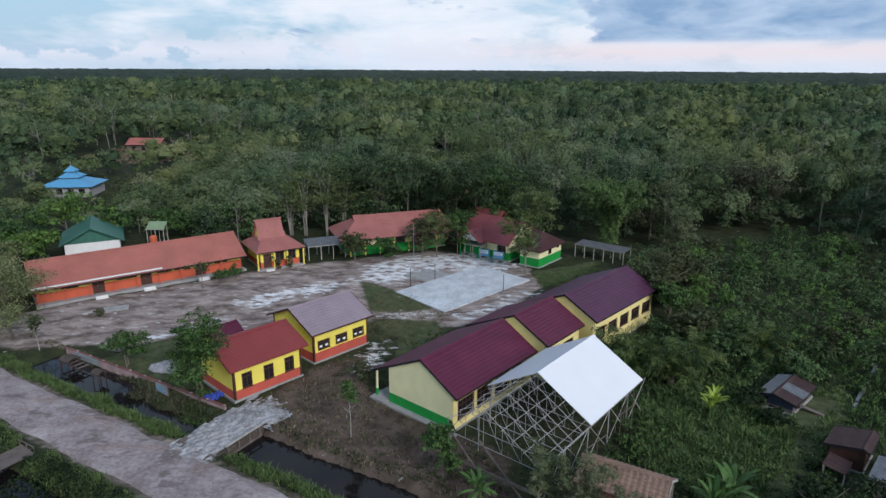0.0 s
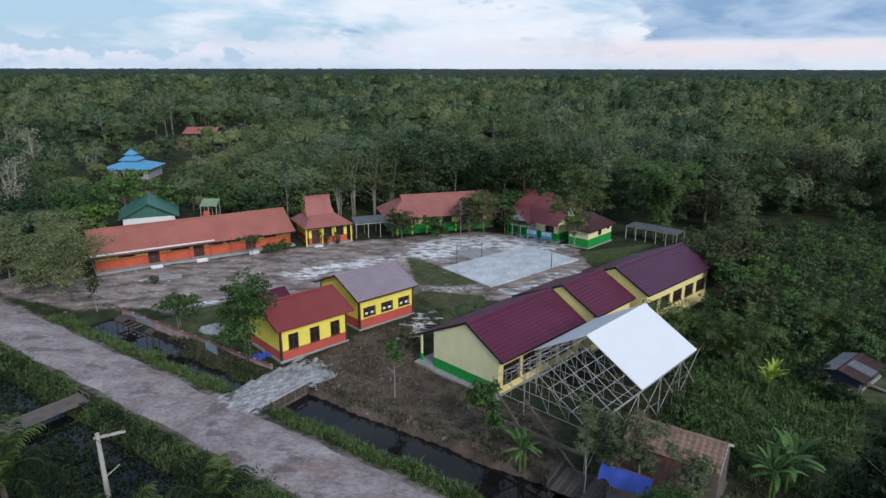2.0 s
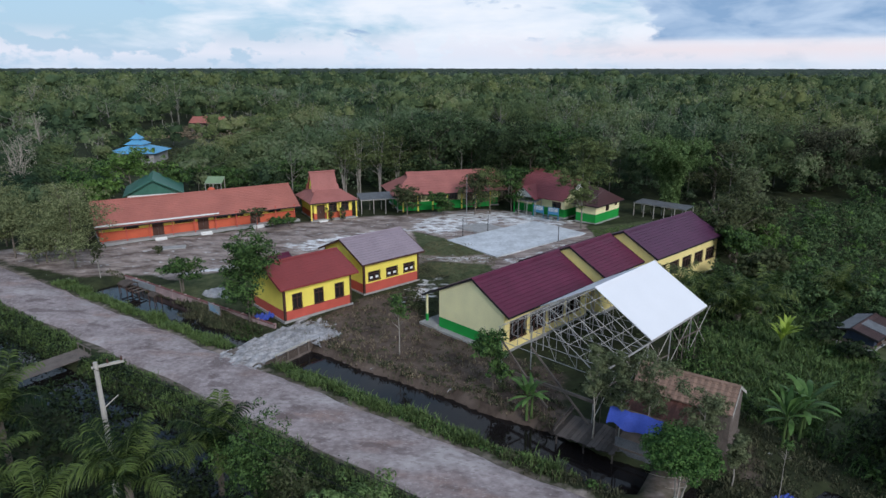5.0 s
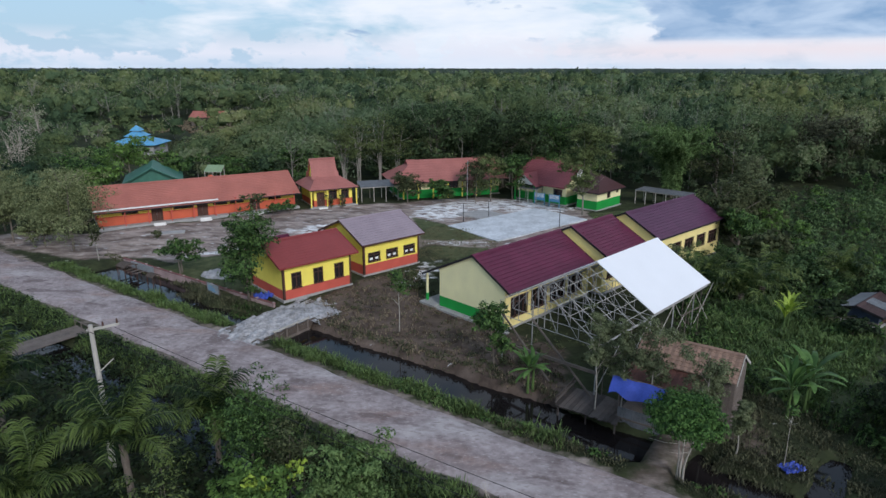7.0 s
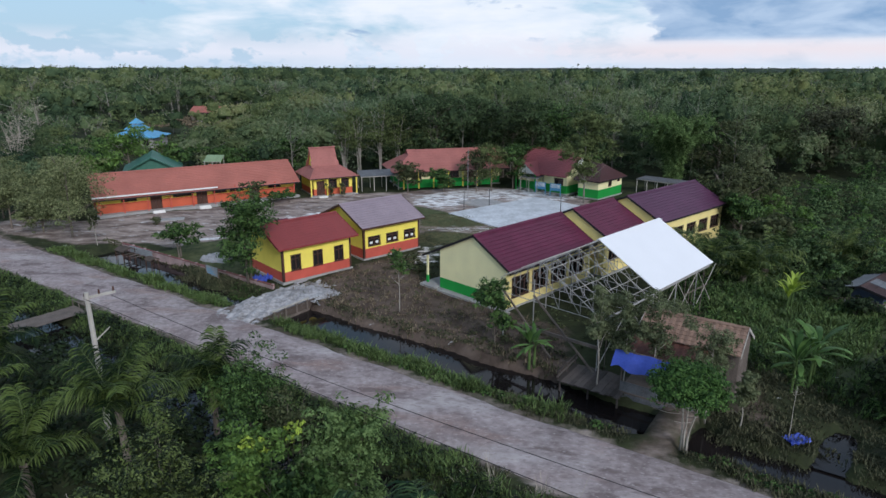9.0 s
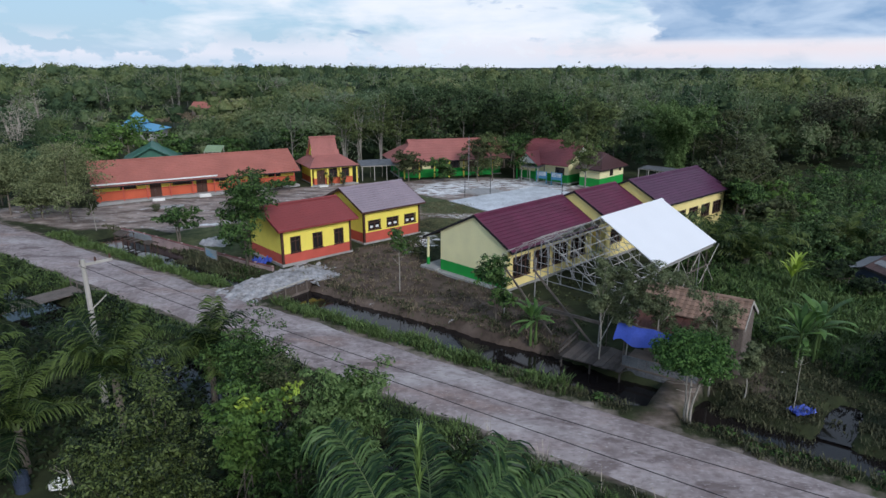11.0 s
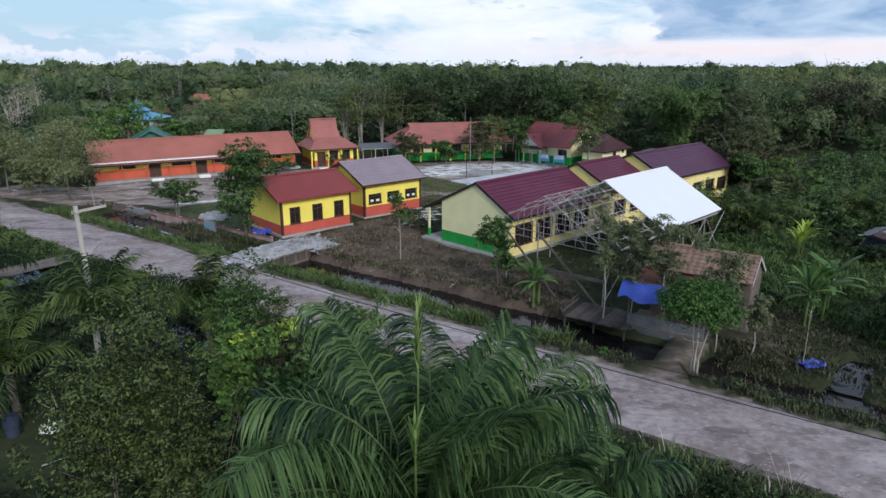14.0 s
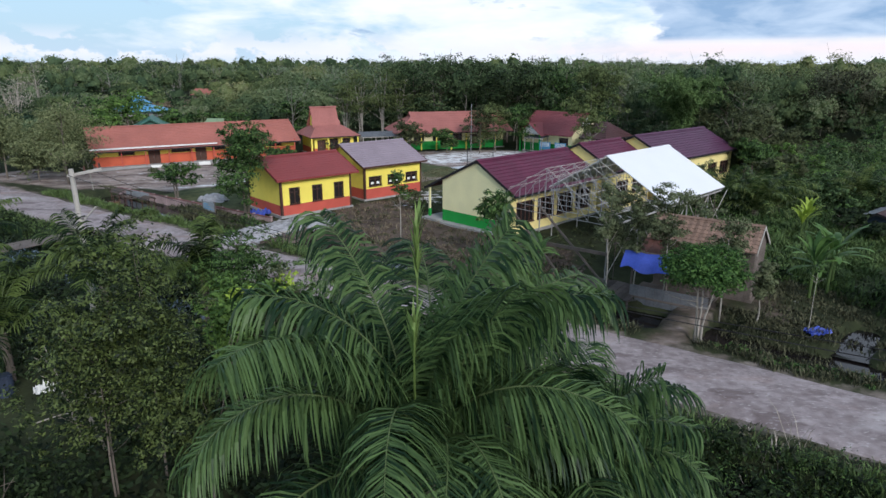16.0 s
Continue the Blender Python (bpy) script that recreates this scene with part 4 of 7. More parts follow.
    k = r.choice(m, int(n * (1 - core)), p=w / w.sum())
    e = r.normal(0, 1, (len(k), 3))
    e[:, 2] = np.abs(e[:, 2]) - 0.25
    e /= np.linalg.norm(e, axis=1, keepdims=True)
    p = cc[k] + e * cr[k, None] * r.uniform(0.25, 1.0, (len(k), 1)) ** 0.6 * np.array([1, 1, 0.75])
    q = e * 0.8 + d[k] * 0.5 + np.array([0, 0, 0.35])
    j = r.integers(0, len(lc), n - len(k))
    f = r.normal(0, 1, (len(j), 3))
    f /= np.linalg.norm(f, axis=1, keepdims=True)
    return np.concatenate([p, lc[j] + f * lr[j] * r.uniform(0.2, 0.6, (len(j), 1))]), np.concatenate([q, f])


def shells(lc, lr, r, rough=0.16, rings=(12, 48, 85, 125), part=0.60):
    """Uneven closed leaf masses, one for each lobe."""
    th, ph = np.radians(rings), np.radians(np.arange(0, 360, 60))
    T = np.array([[math.sin(a) * math.cos(p), math.sin(a) * math.sin(p), math.cos(a)] for a in th for p in ph])
    F = np.array([[i * 6 + j, (i + 1) * 6 + j, (i + 1) * 6 + (j + 1) % 6, i * 6 + (j + 1) % 6] for i in range(len(rings) - 1) for j in range(6)])
    m = len(lc)
    V = lc[:, None] + T[None] * lr[:, None] * (part + r.normal(0, rough, (m, len(T), 1))).clip(part - 0.25, part + 0.2)
    Q = F[None] + (np.arange(m) * len(T))[:, None, None]
    return V.reshape(-1, 3), Q.reshape(-1, 4)


def in_view(x, y, slack=6.0):
    """Whether a place can come into the camera's wide view from its fixed mast of air over the origin."""
    a = np.degrees(np.arctan2(-x, y))
    return (a > 3.4 - 39 - slack) & (a < 3.4 + 39 + slack) & (y > 0)


def wooded(x, y):
    """Where the tall woods stand."""
    left_back = (y > 98 + 0.06 * np.abs(x)) | ((x < -60) & (y > 78)) | (x < -72)
    right = (x > 20) & (y > 103 - 0.10 * (x - 20))
    ok = left_back | right | ((x > 62) & (y > 60))
    ok &= ~((x > -34) & (x < 24) & (y < 113))
    ok &= ~((x > 19) & (x < 33) & (y < 113))
    ok &= ~((x >= 33) & (x < 50) & (y < 109)) & ~((x >= 46) & (x < 70) & (y < 118))
    ok &= ~((x > -66) & (x < -40) & (y < 112) & (y > 70))
    ok &= ~((x > -98) & (x < -72) & (y < 172) & (y > 138))
    ok &= ~((x > -122) & (x < -96) & (y < 245) & (y > 186))
    u, v = x * RU[0] + y * RU[1], x * RV[0] + y * RV[1]
    return ok & (v > 38)


def stature(x, y):
    """How tall the growth is: scrub to the left and beside the plot, high woods behind the school."""
    az, d = np.degrees(np.arctan2(-x, y)), np.hypot(x, y)
    left = np.clip((az - 17) / 6, 0, 1) * np.clip((270 - d) / 40, 0, 1) * np.clip((d - 90) / 20, 0, 1)
    right = np.clip((-az - 15) / 8, 0, 1) * np.clip((125 - d) / 30, 0, 1)
    lane = np.clip((3.6 - np.abs(az - 30.4)) / 1.2, 0, 1) * (d < 172)
    return (1 - 0.5 * left) * (1 - 0.25 * right) * (1 - 0.6 * lane)


def woods(name, r0, r1, cell, n, size, mat, label, seed, hmin, hmax, trunks=0, lobes=4):
    rings = (12, 48, 85, 125) if r0 < 100 else (20, 62, 110)
    limb = 0.10 if r0 < 100 else 0.17
    r = np.random.default_rng(seed)
    P, D, T, LC, LR, TS, stems = [], [], [], [], [], [], Geo()
    xs = np.arange(-r1, r1, cell)
    X, Y = np.meshgrid(xs, np.arange(0, r1, cell))
    X = X.ravel() + r.uniform(-0.45, 0.45, X.size) * cell
    Y = Y.ravel() + r.uniform(-0.45, 0.45, Y.size) * cell
    d = np.hypot(X, Y)
    keep = (d > r0) & (d < r1) & in_view(X, Y) & wooded(X, Y)
    X, Y, d = X[keep], Y[keep], d[keep]
    H = hmin + (hmax - hmin) * np.clip(0.5 + 0.35 * vnoise(X, Y, 60, seed) + r.normal(0, 0.22, len(X)), 0, 1.5)
    if r1 > 800:
        H = H * np.where((r.random(len(X)) < 0.16) & (X < -0.12 * Y + 60 * vnoise(X, Y, 300, 4)), 1.38, 1.0) * np.where(r.random(len(X)) < 0.04, 1.4, 1.0)
    H = H * stature(X, Y) * np.where(r.random(len(X)) < 0.04, 1.1, 1.0)
    H = np.minimum(H, 21)
    for x, y, h in zip(X, Y, H):
        rad = min(cell * r.uniform(0.42, 0.95), 0.55 * h)
        thin = r.random() < 0.24
        k = int(n * r.uniform(0.8, 1.2) * (rad / (0.7 * cell)) ** 1.3 * (0.35 if thin else 1.0))
        lc, lr = crown_lobes(x, y, h * (r.uniform(0.10, 0.36) if trunks > 0.2 else r.uniform(0.1, 0.3)), h, rad, r, lobes, 0.36, 1.05)
        if thin and r0 < 100:
            p, q = clump_points(lc, lr, k, r, 7, 0.40, 0.12)
        else:
            p, q = crown_points(lc, lr, k, r, 0.55 if thin else 0.72)
        k = len(p)
        tone = np.clip(r.normal(0.47, 0.25) + (0.25 if thin else 0), 0, 1)
        T.append(np.full(3 * k, tone))
        if not thin:
            LC.append(lc)
            LR.append(lr)
            # tone cut to 0.6: the shade inside a crown, put into the colour
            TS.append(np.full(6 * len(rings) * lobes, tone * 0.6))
        P.append(p)
        D.append(q)
        if trunks and (thin or r.random() < trunks):
            lean = r.normal(0, 0.5, 2)
            stems.tube([(x, y, -0.2), (x + lean[0] * 0.5, y + lean[1] * 0.5, h * 0.5), (x + lean[0], y + lean[1], h * 0.95)], [1.1 * limb, 0.8 * limb, 0.2 * limb], 4)
            for _ in range(9 if thin else 4):
                a, z0 = r.uniform(0, 6.28), h * r.uniform(0.35, 0.8)
                k = r.uniform(0.3, 1.0) * rad
                o = (x + lean[0] * z0 / h, y + lean[1] * z0 / h, z0)
                e = (x + k * math.cos(a), y + k * math.sin(a), min(z0 + h * r.uniform(0.2, 0.42), h * 1.03))
                stems.tube([o, (o[0] * 0.35 + e[0] * 0.65, o[1] * 0.35 + e[1] * 0.65, o[2] * 0.6 + e[2] * 0.4), e], [0.5 * limb, 0.35 * limb, 0.14 * limb], 3)
    V, Q = leaf_quads(np.concatenate(P), np.concatenate(D) + np.array([0, 0, 0.2]), size, r, 0.46, 3)
    ob = thing(name, Matrix(), label, "woods", kind="stuff")
    set_tone(quads_ob("foliage", V, Q, mat, ob), np.concatenate(T))
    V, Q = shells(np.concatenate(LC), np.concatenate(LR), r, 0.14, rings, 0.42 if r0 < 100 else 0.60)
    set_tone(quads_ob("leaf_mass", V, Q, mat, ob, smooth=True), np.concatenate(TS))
    if stems.v:
        stems.done("trunks", M["grey_limb"], ob, "pale thin trunks and bare limbs")
    print(name, len(X), "trees", len(Q), "faces")
    return ob


def canopy(name, r0, r1, step0, grow, height, bumps, mat, label, seed):
    """The closed roof of the far woods as one rolling sheet of crowns, down to the ground at its rim."""
    rs = [r0]
    s = step0
    while rs[-1] < r1:
        rs.append(rs[-1] + s)
        s *= grow
    R = np.array(rs)
    A = np.radians(np.arange(3.4 - 46, 3.4 + 46.01, 0.23))
    RR, AA = np.meshgrid(R, A, indexing="ij")
    r = np.random.default_rng(seed)
    jit = r.uniform(-0.4, 0.4, RR.shape)
    RR = RR + jit * np.gradient(R)[:, None]
    X, Y = -np.sin(AA) * RR, np.cos(AA) * RR
    Z = height * (0.82 + 0.12 * vnoise(X, Y, 90, seed) + 0.10 * vnoise(X, Y, 37, seed + 1)) + r.uniform(-1, 1, X.shape) * bumps
    Z += np.where(r.random(X.shape) < 0.012, r.uniform(1.5, 5.0, X.shape), 0)
    Z[0] = -1
    n, m = X.shape
    i = np.arange(n * m).reshape(n, m)
    Q = np.stack([i[:-1, :-1], i[:-1, 1:], i[1:, 1:], i[1:, :-1]], -1).reshape(-1, 4)
    ob = tagged(quads_ob(name, np.stack([X.ravel(), Y.ravel(), Z.ravel()], 1), Q[:, ::-1], mat), label, "woods", kind="stuff")
    set_tone(ob, np.clip(r.normal(0.5, 0.22, X.size), 0, 1))
    return ob



def forest_material():
    """Leaves whose colour differs from tree to tree and from leaf to leaf; a lowered tone also paints inner shade."""
    m = bpy.data.materials.new("woodland_foliage")
    m.use_nodes = True
    nt = m.node_tree
    N, Lk = nt.nodes.new, nt.links.new
    b = nt.nodes["Principled BSDF"]
    b.inputs["Roughness"].default_value, b.inputs["Specular IOR Level"].default_value = 0.75, 0.07
    at, geo, nz = N("ShaderNodeAttribute"), N("ShaderNodeNewGeometry"), N("ShaderNodeTexNoise")
    at.attribute_name = "tone"
    nz.inputs["Scale"].default_value, nz.inputs["Detail"].default_value = 0.022, 3
    Lk(geo.outputs["Position"], nz.inputs[0])
    fac = at.outputs["Fac"]
    for src, k, off in ((geo.outputs["Random Per Island"], 0.35, -0.175), (nz.outputs["Fac"], 1.1, -0.55)):
        s, a = N("ShaderNodeMath"), N("ShaderNodeMath")
        s.operation, a.operation = "MULTIPLY_ADD", "ADD"
        s.inputs[1].default_value, s.inputs[2].default_value = k, off
        Lk(src, s.inputs[0])
        Lk(s.outputs[0], a.inputs[0])
        Lk(fac, a.inputs[1])
        fac = a.outputs[0]
    r = N("ShaderNodeValToRGB")
    els = r.color_ramp.elements
    for _ in range(3):
        els.new(0.5)
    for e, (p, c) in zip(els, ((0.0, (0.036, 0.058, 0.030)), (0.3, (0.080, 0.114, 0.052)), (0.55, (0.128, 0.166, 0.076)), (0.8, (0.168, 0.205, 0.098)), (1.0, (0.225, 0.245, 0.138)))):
        e.position, e.color = p, (*c, 1)
    warm = N("ShaderNodeTexNoise")
    warm.inputs["Scale"].default_value, warm.inputs["Detail"].default_value, warm.inputs["Roughness"].default_value = 0.016, 6, 0.7
    Lk(geo.outputs["Position"], warm.inputs[0])
    spread = N("ShaderNodeMapRange")
    spread.inputs[1].default_value, spread.inputs[2].default_value = 0.42, 0.62
    Lk(warm.outputs["Fac"], spread.inputs[0])
    tint, both = N("ShaderNodeMix"), N("ShaderNodeMix")
    tint.data_type = both.data_type = "RGBA"
    tint.inputs[6].default_value, tint.inputs[7].default_value = (0.86, 0.97, 1.08, 1), (1.20, 1.10, 0.90, 1)
    Lk(spread.outputs[0], tint.inputs[0])
    both.blend_type, both.inputs[0].default_value = "MULTIPLY", 1.0
    Lk(r.outputs[0], both.inputs[6])
    Lk(tint.outputs[2], both.inputs[7])
    for scale, k in ((1.3, 0.6), (5.0, 0.5)):
        q, s, a = N("ShaderNodeTexNoise"), N("ShaderNodeMath"), N("ShaderNodeMath")
        q.inputs["Scale"].default_value, q.inputs["Detail"].default_value = scale, 3
        Lk(geo.outputs["Position"], q.inputs[0])
        s.operation, a.operation = "MULTIPLY_ADD", "ADD"
        s.inputs[1].default_value, s.inputs[2].default_value = k, -k / 2
        Lk(q.outputs["Fac"], s.inputs[0])
        Lk(s.outputs[0], a.inputs[0])
        Lk(fac, a.inputs[1])
        fac = a.outputs[0]
    bp = N("ShaderNodeBump")
    bp.inputs["Strength"].default_value, bp.inputs["Distance"].default_value = 0.6, 0.4
    Lk(q.outputs["Fac"], bp.inputs["Height"])
    Lk(bp.outputs[0], b.inputs["Normal"])
    Lk(fac, r.inputs[0])
    Lk(both.outputs[2], b.inputs["Base Color"])
    tr, mx = N("ShaderNodeBsdfTranslucent"), N("ShaderNodeMixShader")
    Lk(both.outputs[2], tr.inputs[0])
    mx.inputs[0].default_value = 0.15
    Lk(b.outputs[0], mx.inputs[1])
    Lk(tr.outputs[0], mx.inputs[2])
    Lk(mx.outputs[0], nt.nodes["Material Output"].inputs[0])
    return m


M["woodland"] = forest_material()
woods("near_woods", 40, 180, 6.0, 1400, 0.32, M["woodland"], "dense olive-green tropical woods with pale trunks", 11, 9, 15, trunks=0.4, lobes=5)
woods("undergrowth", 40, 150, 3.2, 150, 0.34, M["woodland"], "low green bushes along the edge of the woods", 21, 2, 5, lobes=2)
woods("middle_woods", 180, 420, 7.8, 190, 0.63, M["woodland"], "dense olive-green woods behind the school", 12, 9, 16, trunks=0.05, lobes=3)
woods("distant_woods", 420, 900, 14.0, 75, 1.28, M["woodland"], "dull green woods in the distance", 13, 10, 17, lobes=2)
canopy("far_canopy", 860, 4550, 12, 1.018, 14, 4.5, M["far_woods"], "unbroken green canopy out to the horizon", 5)


# ---- the rest of the school ----
def hip_roof(parent, x0, y0, x1, y1, ze, ridge, zr, mat, name="roof"):
    """A hipped roof over a rectangle of eaves with a ridge ((xa, ya), (xb, yb)); stepped courses on every plane."""
    (xa, ya), (xb, yb) = ridge
    eave = [(x0, y0), (x1, y0), (x1, y1), (x0, y1)]
    top = [(xa, ya), (xb, ya), (xb, yb), (xa, yb)]
    n = 9
    for k in range(4):
        a, b, c, d = eave[k], eave[(k + 1) % 4], top[(k + 1) % 4], top[k]
        rows = []
        for i in range(n):
            for s, lift in ((i / n, 0.03), ((i + 1) / n, 0.0)):
                p = [a[q] + (d[q] - a[q]) * s for q in (0, 1)]
                e = [b[q] + (c[q] - b[q]) * s for q in (0, 1)]
                z = ze + (zr - ze) * s + lift
                rows.append(((*p, z), (*e, z)))
        rows += [((*d, zr - 0.07), (*c, zr - 0.07)), ((*a, ze - 0.06), (*b, ze - 0.06))]
        g = Geo().add([p for row in rows for p in row], [(2 * i, 2 * i + 1, (2 * i + 3) % (2 * len(rows)), (2 * i + 2) % (2 * len(rows))) for i in range(len(rows))])
        g.done(name + "_slope", mat, parent)


def hip_house(name, label, at, ang, L, D, wall_h, o, ridge, zr, ze, upper, lower, band, roof, front=(), right=(), doors=(), floor=0.15, posts=()):
    h = thing(name, pose(at[0], at[1], 0, 0, 0, ang), label, "house")
    t = 0.15
    for nm, z0, z1, mat in (("dado", floor, band, lower), ("wall", band, wall_h, upper)):
        a = Geo()
        wall_cells(a, 0, L, z0, z1, 0, t, [(x, z, x + w, z + q) for x, z, w, q in front] + [(x, floor, x + w, floor + q) for x, w, q in doors])
        a.done(nm, M[mat], h)
        Geo().box(0, D - t, z0, L, D, z1).done(nm, M[mat], h)
        Geo().box(0, t, z0, t, D - t, z1).done(nm, M[mat], h)
        Geo().box(L - t, t, z0, L, D - t, z1).done(nm, M[mat], h)
    Geo().box(-0.15, -0.15, -0.1, L + 0.15, D + 0.15, floor).done("plinth", M["concrete"], h)
    hip_roof(h, -o, -o, L + o, D + o, ze, ridge, zr, M[roof])
    Geo().box(-o, -o - 0.02, ze - 0.15, L + o, -o + 0.01, ze - 0.02).done("fascia", M["black"], h)
    Geo().box(L + o - 0.01, -o, ze - 0.15, L + o + 0.02, D + o, ze - 0.02).done("fascia", M["black"], h)
    for x, z, w, q in front:
        window(h, x, z, w, q, 0.0)
    for x, w, q in doors:
        door(h, x, floor, w, q, 0.0)
    for y, z, w, q in right:
        f = Geo().box(L + 0.004, y, z, L + 0.05, y + w, z + q).done("window", M["dark_wood"], h, "dark brown wooden window with glass panes")
        for k in range(2):
            Geo().box(L + 0.05, y + 0.07 + k * w / 2, z + 0.07, L + 0.058, y + (k + 1) * w / 2 - 0.04, z + q - 0.07).done("pane", M["glass"], f)
    for x, y in posts:
        Geo().box(x - 0.09, y - 0.09, 0, x + 0.09, y + 0.09, ze).done("post", M["yellow"], h, "square veranda post")
    return h


# tower-roofed library
T = hip_house("tower_roof_house", "yellow house with red dado and steep two-tier red roof", (-28.85, 92.45), 33.6, 6.1, 6.6, 2.95, 0.85, ((0.9, 1.9), (4.9, 4.9)), 4.30, 2.85, "yellow", "orange_dado", 1.1, "pink_roof",
              front=((2.4, 1.2, 1.2, 1.2), (4.4, 1.2, 1.1, 1.2)), doors=((0.5, 1.1, 2.1),), posts=((-0.6, -0.6), (1.9, -0.6), (4.0, -0.6), (6.6, -0.6)))
for front in (True, False):
    ys = (1.75, 2.35, 3.4) if front else (5.05, 4.45, 3.4)
    roof_slope(T, 0.35, 4.75, ys[0], 4.05, ys[1], 5.05, M["pink_roof"], "flared foot of the upper roof")
    roof_slope(T, 0.5, 4.6, ys[1], 5.05, ys[2], 6.95, M["pink_roof"], "steep upper roof")
for x in (0.75, 4.2):
    Geo().prism([(2.0, 4.1), (4.8, 4.1), (4.35, 5.0), (3.4, 6.75), (2.45, 5.0)], "x", x, x + 0.15).done("gable_wall", M["yellow"], T)
Geo().prism([(3.2, 6.92), (3.4, 7.08), (3.6, 6.92), (3.4, 6.99)], "x", 0.4, 4.7).done("ridge_cap", M["pink_roof"], T)
Geo().box(0.4, -1.35, -0.05, 1.7, -0.75, 0.18).done("step", M["white_paint"], T, "white painted step")
Geo().box(-0.75, -0.75, -0.05, 6.8, -0.15, 0.14).done("terrace", M["concrete"], T)

# the long far block with a hipped end and a veranda
Dh = hip_house("far_schoolhouse", "cream and green schoolhouse with faded red hipped roof", (-17.1, 100.8), 22.0, 17.3, 7.4, 3.0, 1.3, ((3.2, 3.69), (17.7, 3.71)), 5.75, 2.75, "cream", "green_dado", 1.3, "pink_roof",
               front=((2.0, 1.45, 1.6, 0.9), (5.2, 1.45, 1.6, 0.9), (8.4, 1.45, 1.6, 0.9), (14.4, 1.45, 1.6, 0.9)), doors=((11.5, 1.2, 2.1),),
               posts=[(x, -1.2) for x in (0.4, 2.9, 5.4, 7.9, 10.4, 12.9, 15.4)])
for s in (-1, 1):
    roof_slope(Dh, 2.0, 3.5, 3.7 + s * 1.15, 4.98, 3.7, 5.80, M["pink_roof"], "small gablet roof at the ridge end")
Geo().prism([(2.7, 4.9), (4.7, 4.9), (3.7, 5.7)], "x", 2.2, 2.3).done("gablet_wall", M["dark_wood"], Dh)
for i in range(6):
    Geo().box(0.55 + 2.5 * i, -1.24, 0.15, 2.75 + 2.5 * i, -1.18, 0.85).done("veranda_panel", M["green_dado"], Dh, "green veranda panel")

# office and its dark-roofed end
OF = gabled_house("office_house", "green and cream office with faded red roof", (2.1, 103.4), -38.0, 9.2, 7.6, 2.95, 6.0, 3.8, 0.9, 0.9, 0.4, "cream", "green_dado", 1.4, "wine_roof",
                  front=((7.0, 1.5, 1.5, 0.9),), fascia="wine_roof")
Geo().prism([(2.0, 4.1), (5.6, 4.1), (3.8, 5.45)], "x", 9.22, 9.27).done("gable_panel", M["white_paint"], OF, "white gable panel")
roof_slope(OF, -4.6, 1.5, 7.2, 3.0, 10.2, 5.45, M["wine_roof"], "roof slope of the rear wing")
roof_slope(OF, -4.6, 1.5, 13.2, 3.0, 10.2, 5.45, M["wine_roof"])
Geo().box(-4.2, 7.62, 0, 1.3, 12.8, 3.1).done("rear_wall", M["cream"], OF)
Geo().prism([(0.6, 2.9), (2.6, 4.4), (4.6, 2.9)], "y", -1.75, -1.65).done("porch_gable", M["white_paint"], OF, "white porch gable")
for s in (-1, 1):
    g = Geo()
    g.add([(2.6 + s * 2.4, -2.1, 2.72), (2.6, -2.1, 4.55), (2.6, 2.6, 4.55), (2.6 + s * 2.4, 2.6, 2.72), (2.6 + s * 2.4, -2.1, 2.66), (2.6, -2.1, 4.49), (2.6, 2.6, 4.49), (2.6 + s * 2.4, 2.6, 2.66)],
          [(0, 1, 2, 3), (7, 6, 5, 4), (0, 4, 5, 1), (1, 5, 6, 2), (2, 6, 7, 3), (3, 7, 4, 0)])
    g.done("porch_roof", M["wine_roof"], OF)
for x in (0.7, 4.4):
    Geo().box(x, -1.8, 0, x + 0.2, -1.6, 2.9).done("porch_post", M["green_dado"], OF)
hip_house("end_house", "cream and bright green house with dark brown roof", (11.0, 96.5), -38.0, 3.4, 7.0, 2.9, 0.55, ((0.0, 3.4), (1.7, 3.6)), 5.0, 2.8, "cream", "green_dado", 1.45, "brown_roof", right=((2.9, 1.6, 0.9, 0.95), (5.6, 2.1, 0.6, 0.5)))


def flat_shelter(name, label, at, ang, L, D, z, mat, drop=0.25, posts=4):
    """An open shelter with a low sheet roof on posts."""
    h = thing(name, pose(at[0], at[1], 0, 0, 0, ang), label, "shelter")
    g = Geo()
    n = max(4, round(L / 0.45))
    for i in range(n):
        a, b = L * i / n, L * (i + 1) / n
        g.add([(a, 0, z - drop), ((a + b) / 2, 0, z - drop + 0.05), (b, 0, z - drop), (a, D, z), ((a + b) / 2, D, z + 0.05), (b, D, z)], [(0, 1, 4, 3), (1, 2, 5, 4)])
    g.done("sheet_roof", M[mat], h)
    for i in range(posts):
        for y in (0.1, D - 0.1):
            x = 0.15 + (L - 0.3) * i / (posts - 1)
            Geo().box(x - 0.05, y - 0.05, -0.1, x + 0.05, y + 0.05, z - drop * (1 - y / D) - 0.02).done("post", M["pole"], h)
    for y in (0.1, D - 0.1):
        zz = z - drop * (1 - y / D)
        Geo().box(0, y - 0.04, zz - 0.13, L, y + 0.04, zz - 0.02).done("beam", M["pole"], h)
    return h


flat_shelter("parking_shelter", "open parking shelter with grey zinc roof", (-22.6, 96.9), 24, 6.2, 3.4, 2.9, "old_zinc", 0.5)
flat_shelter("bicycle_shed", "long open shed with grey sheet roof on pale posts", (20.4, 101.2), -38, 8.6, 3.0, 2.3, "old_zinc", 0.15, 6)
flat_shelter("porch_shelter", "small grey sheet shelter before the office", (2.2, 99.9), -30, 3.2, 2.2, 2.6, "old_zinc", 0.2, 3)


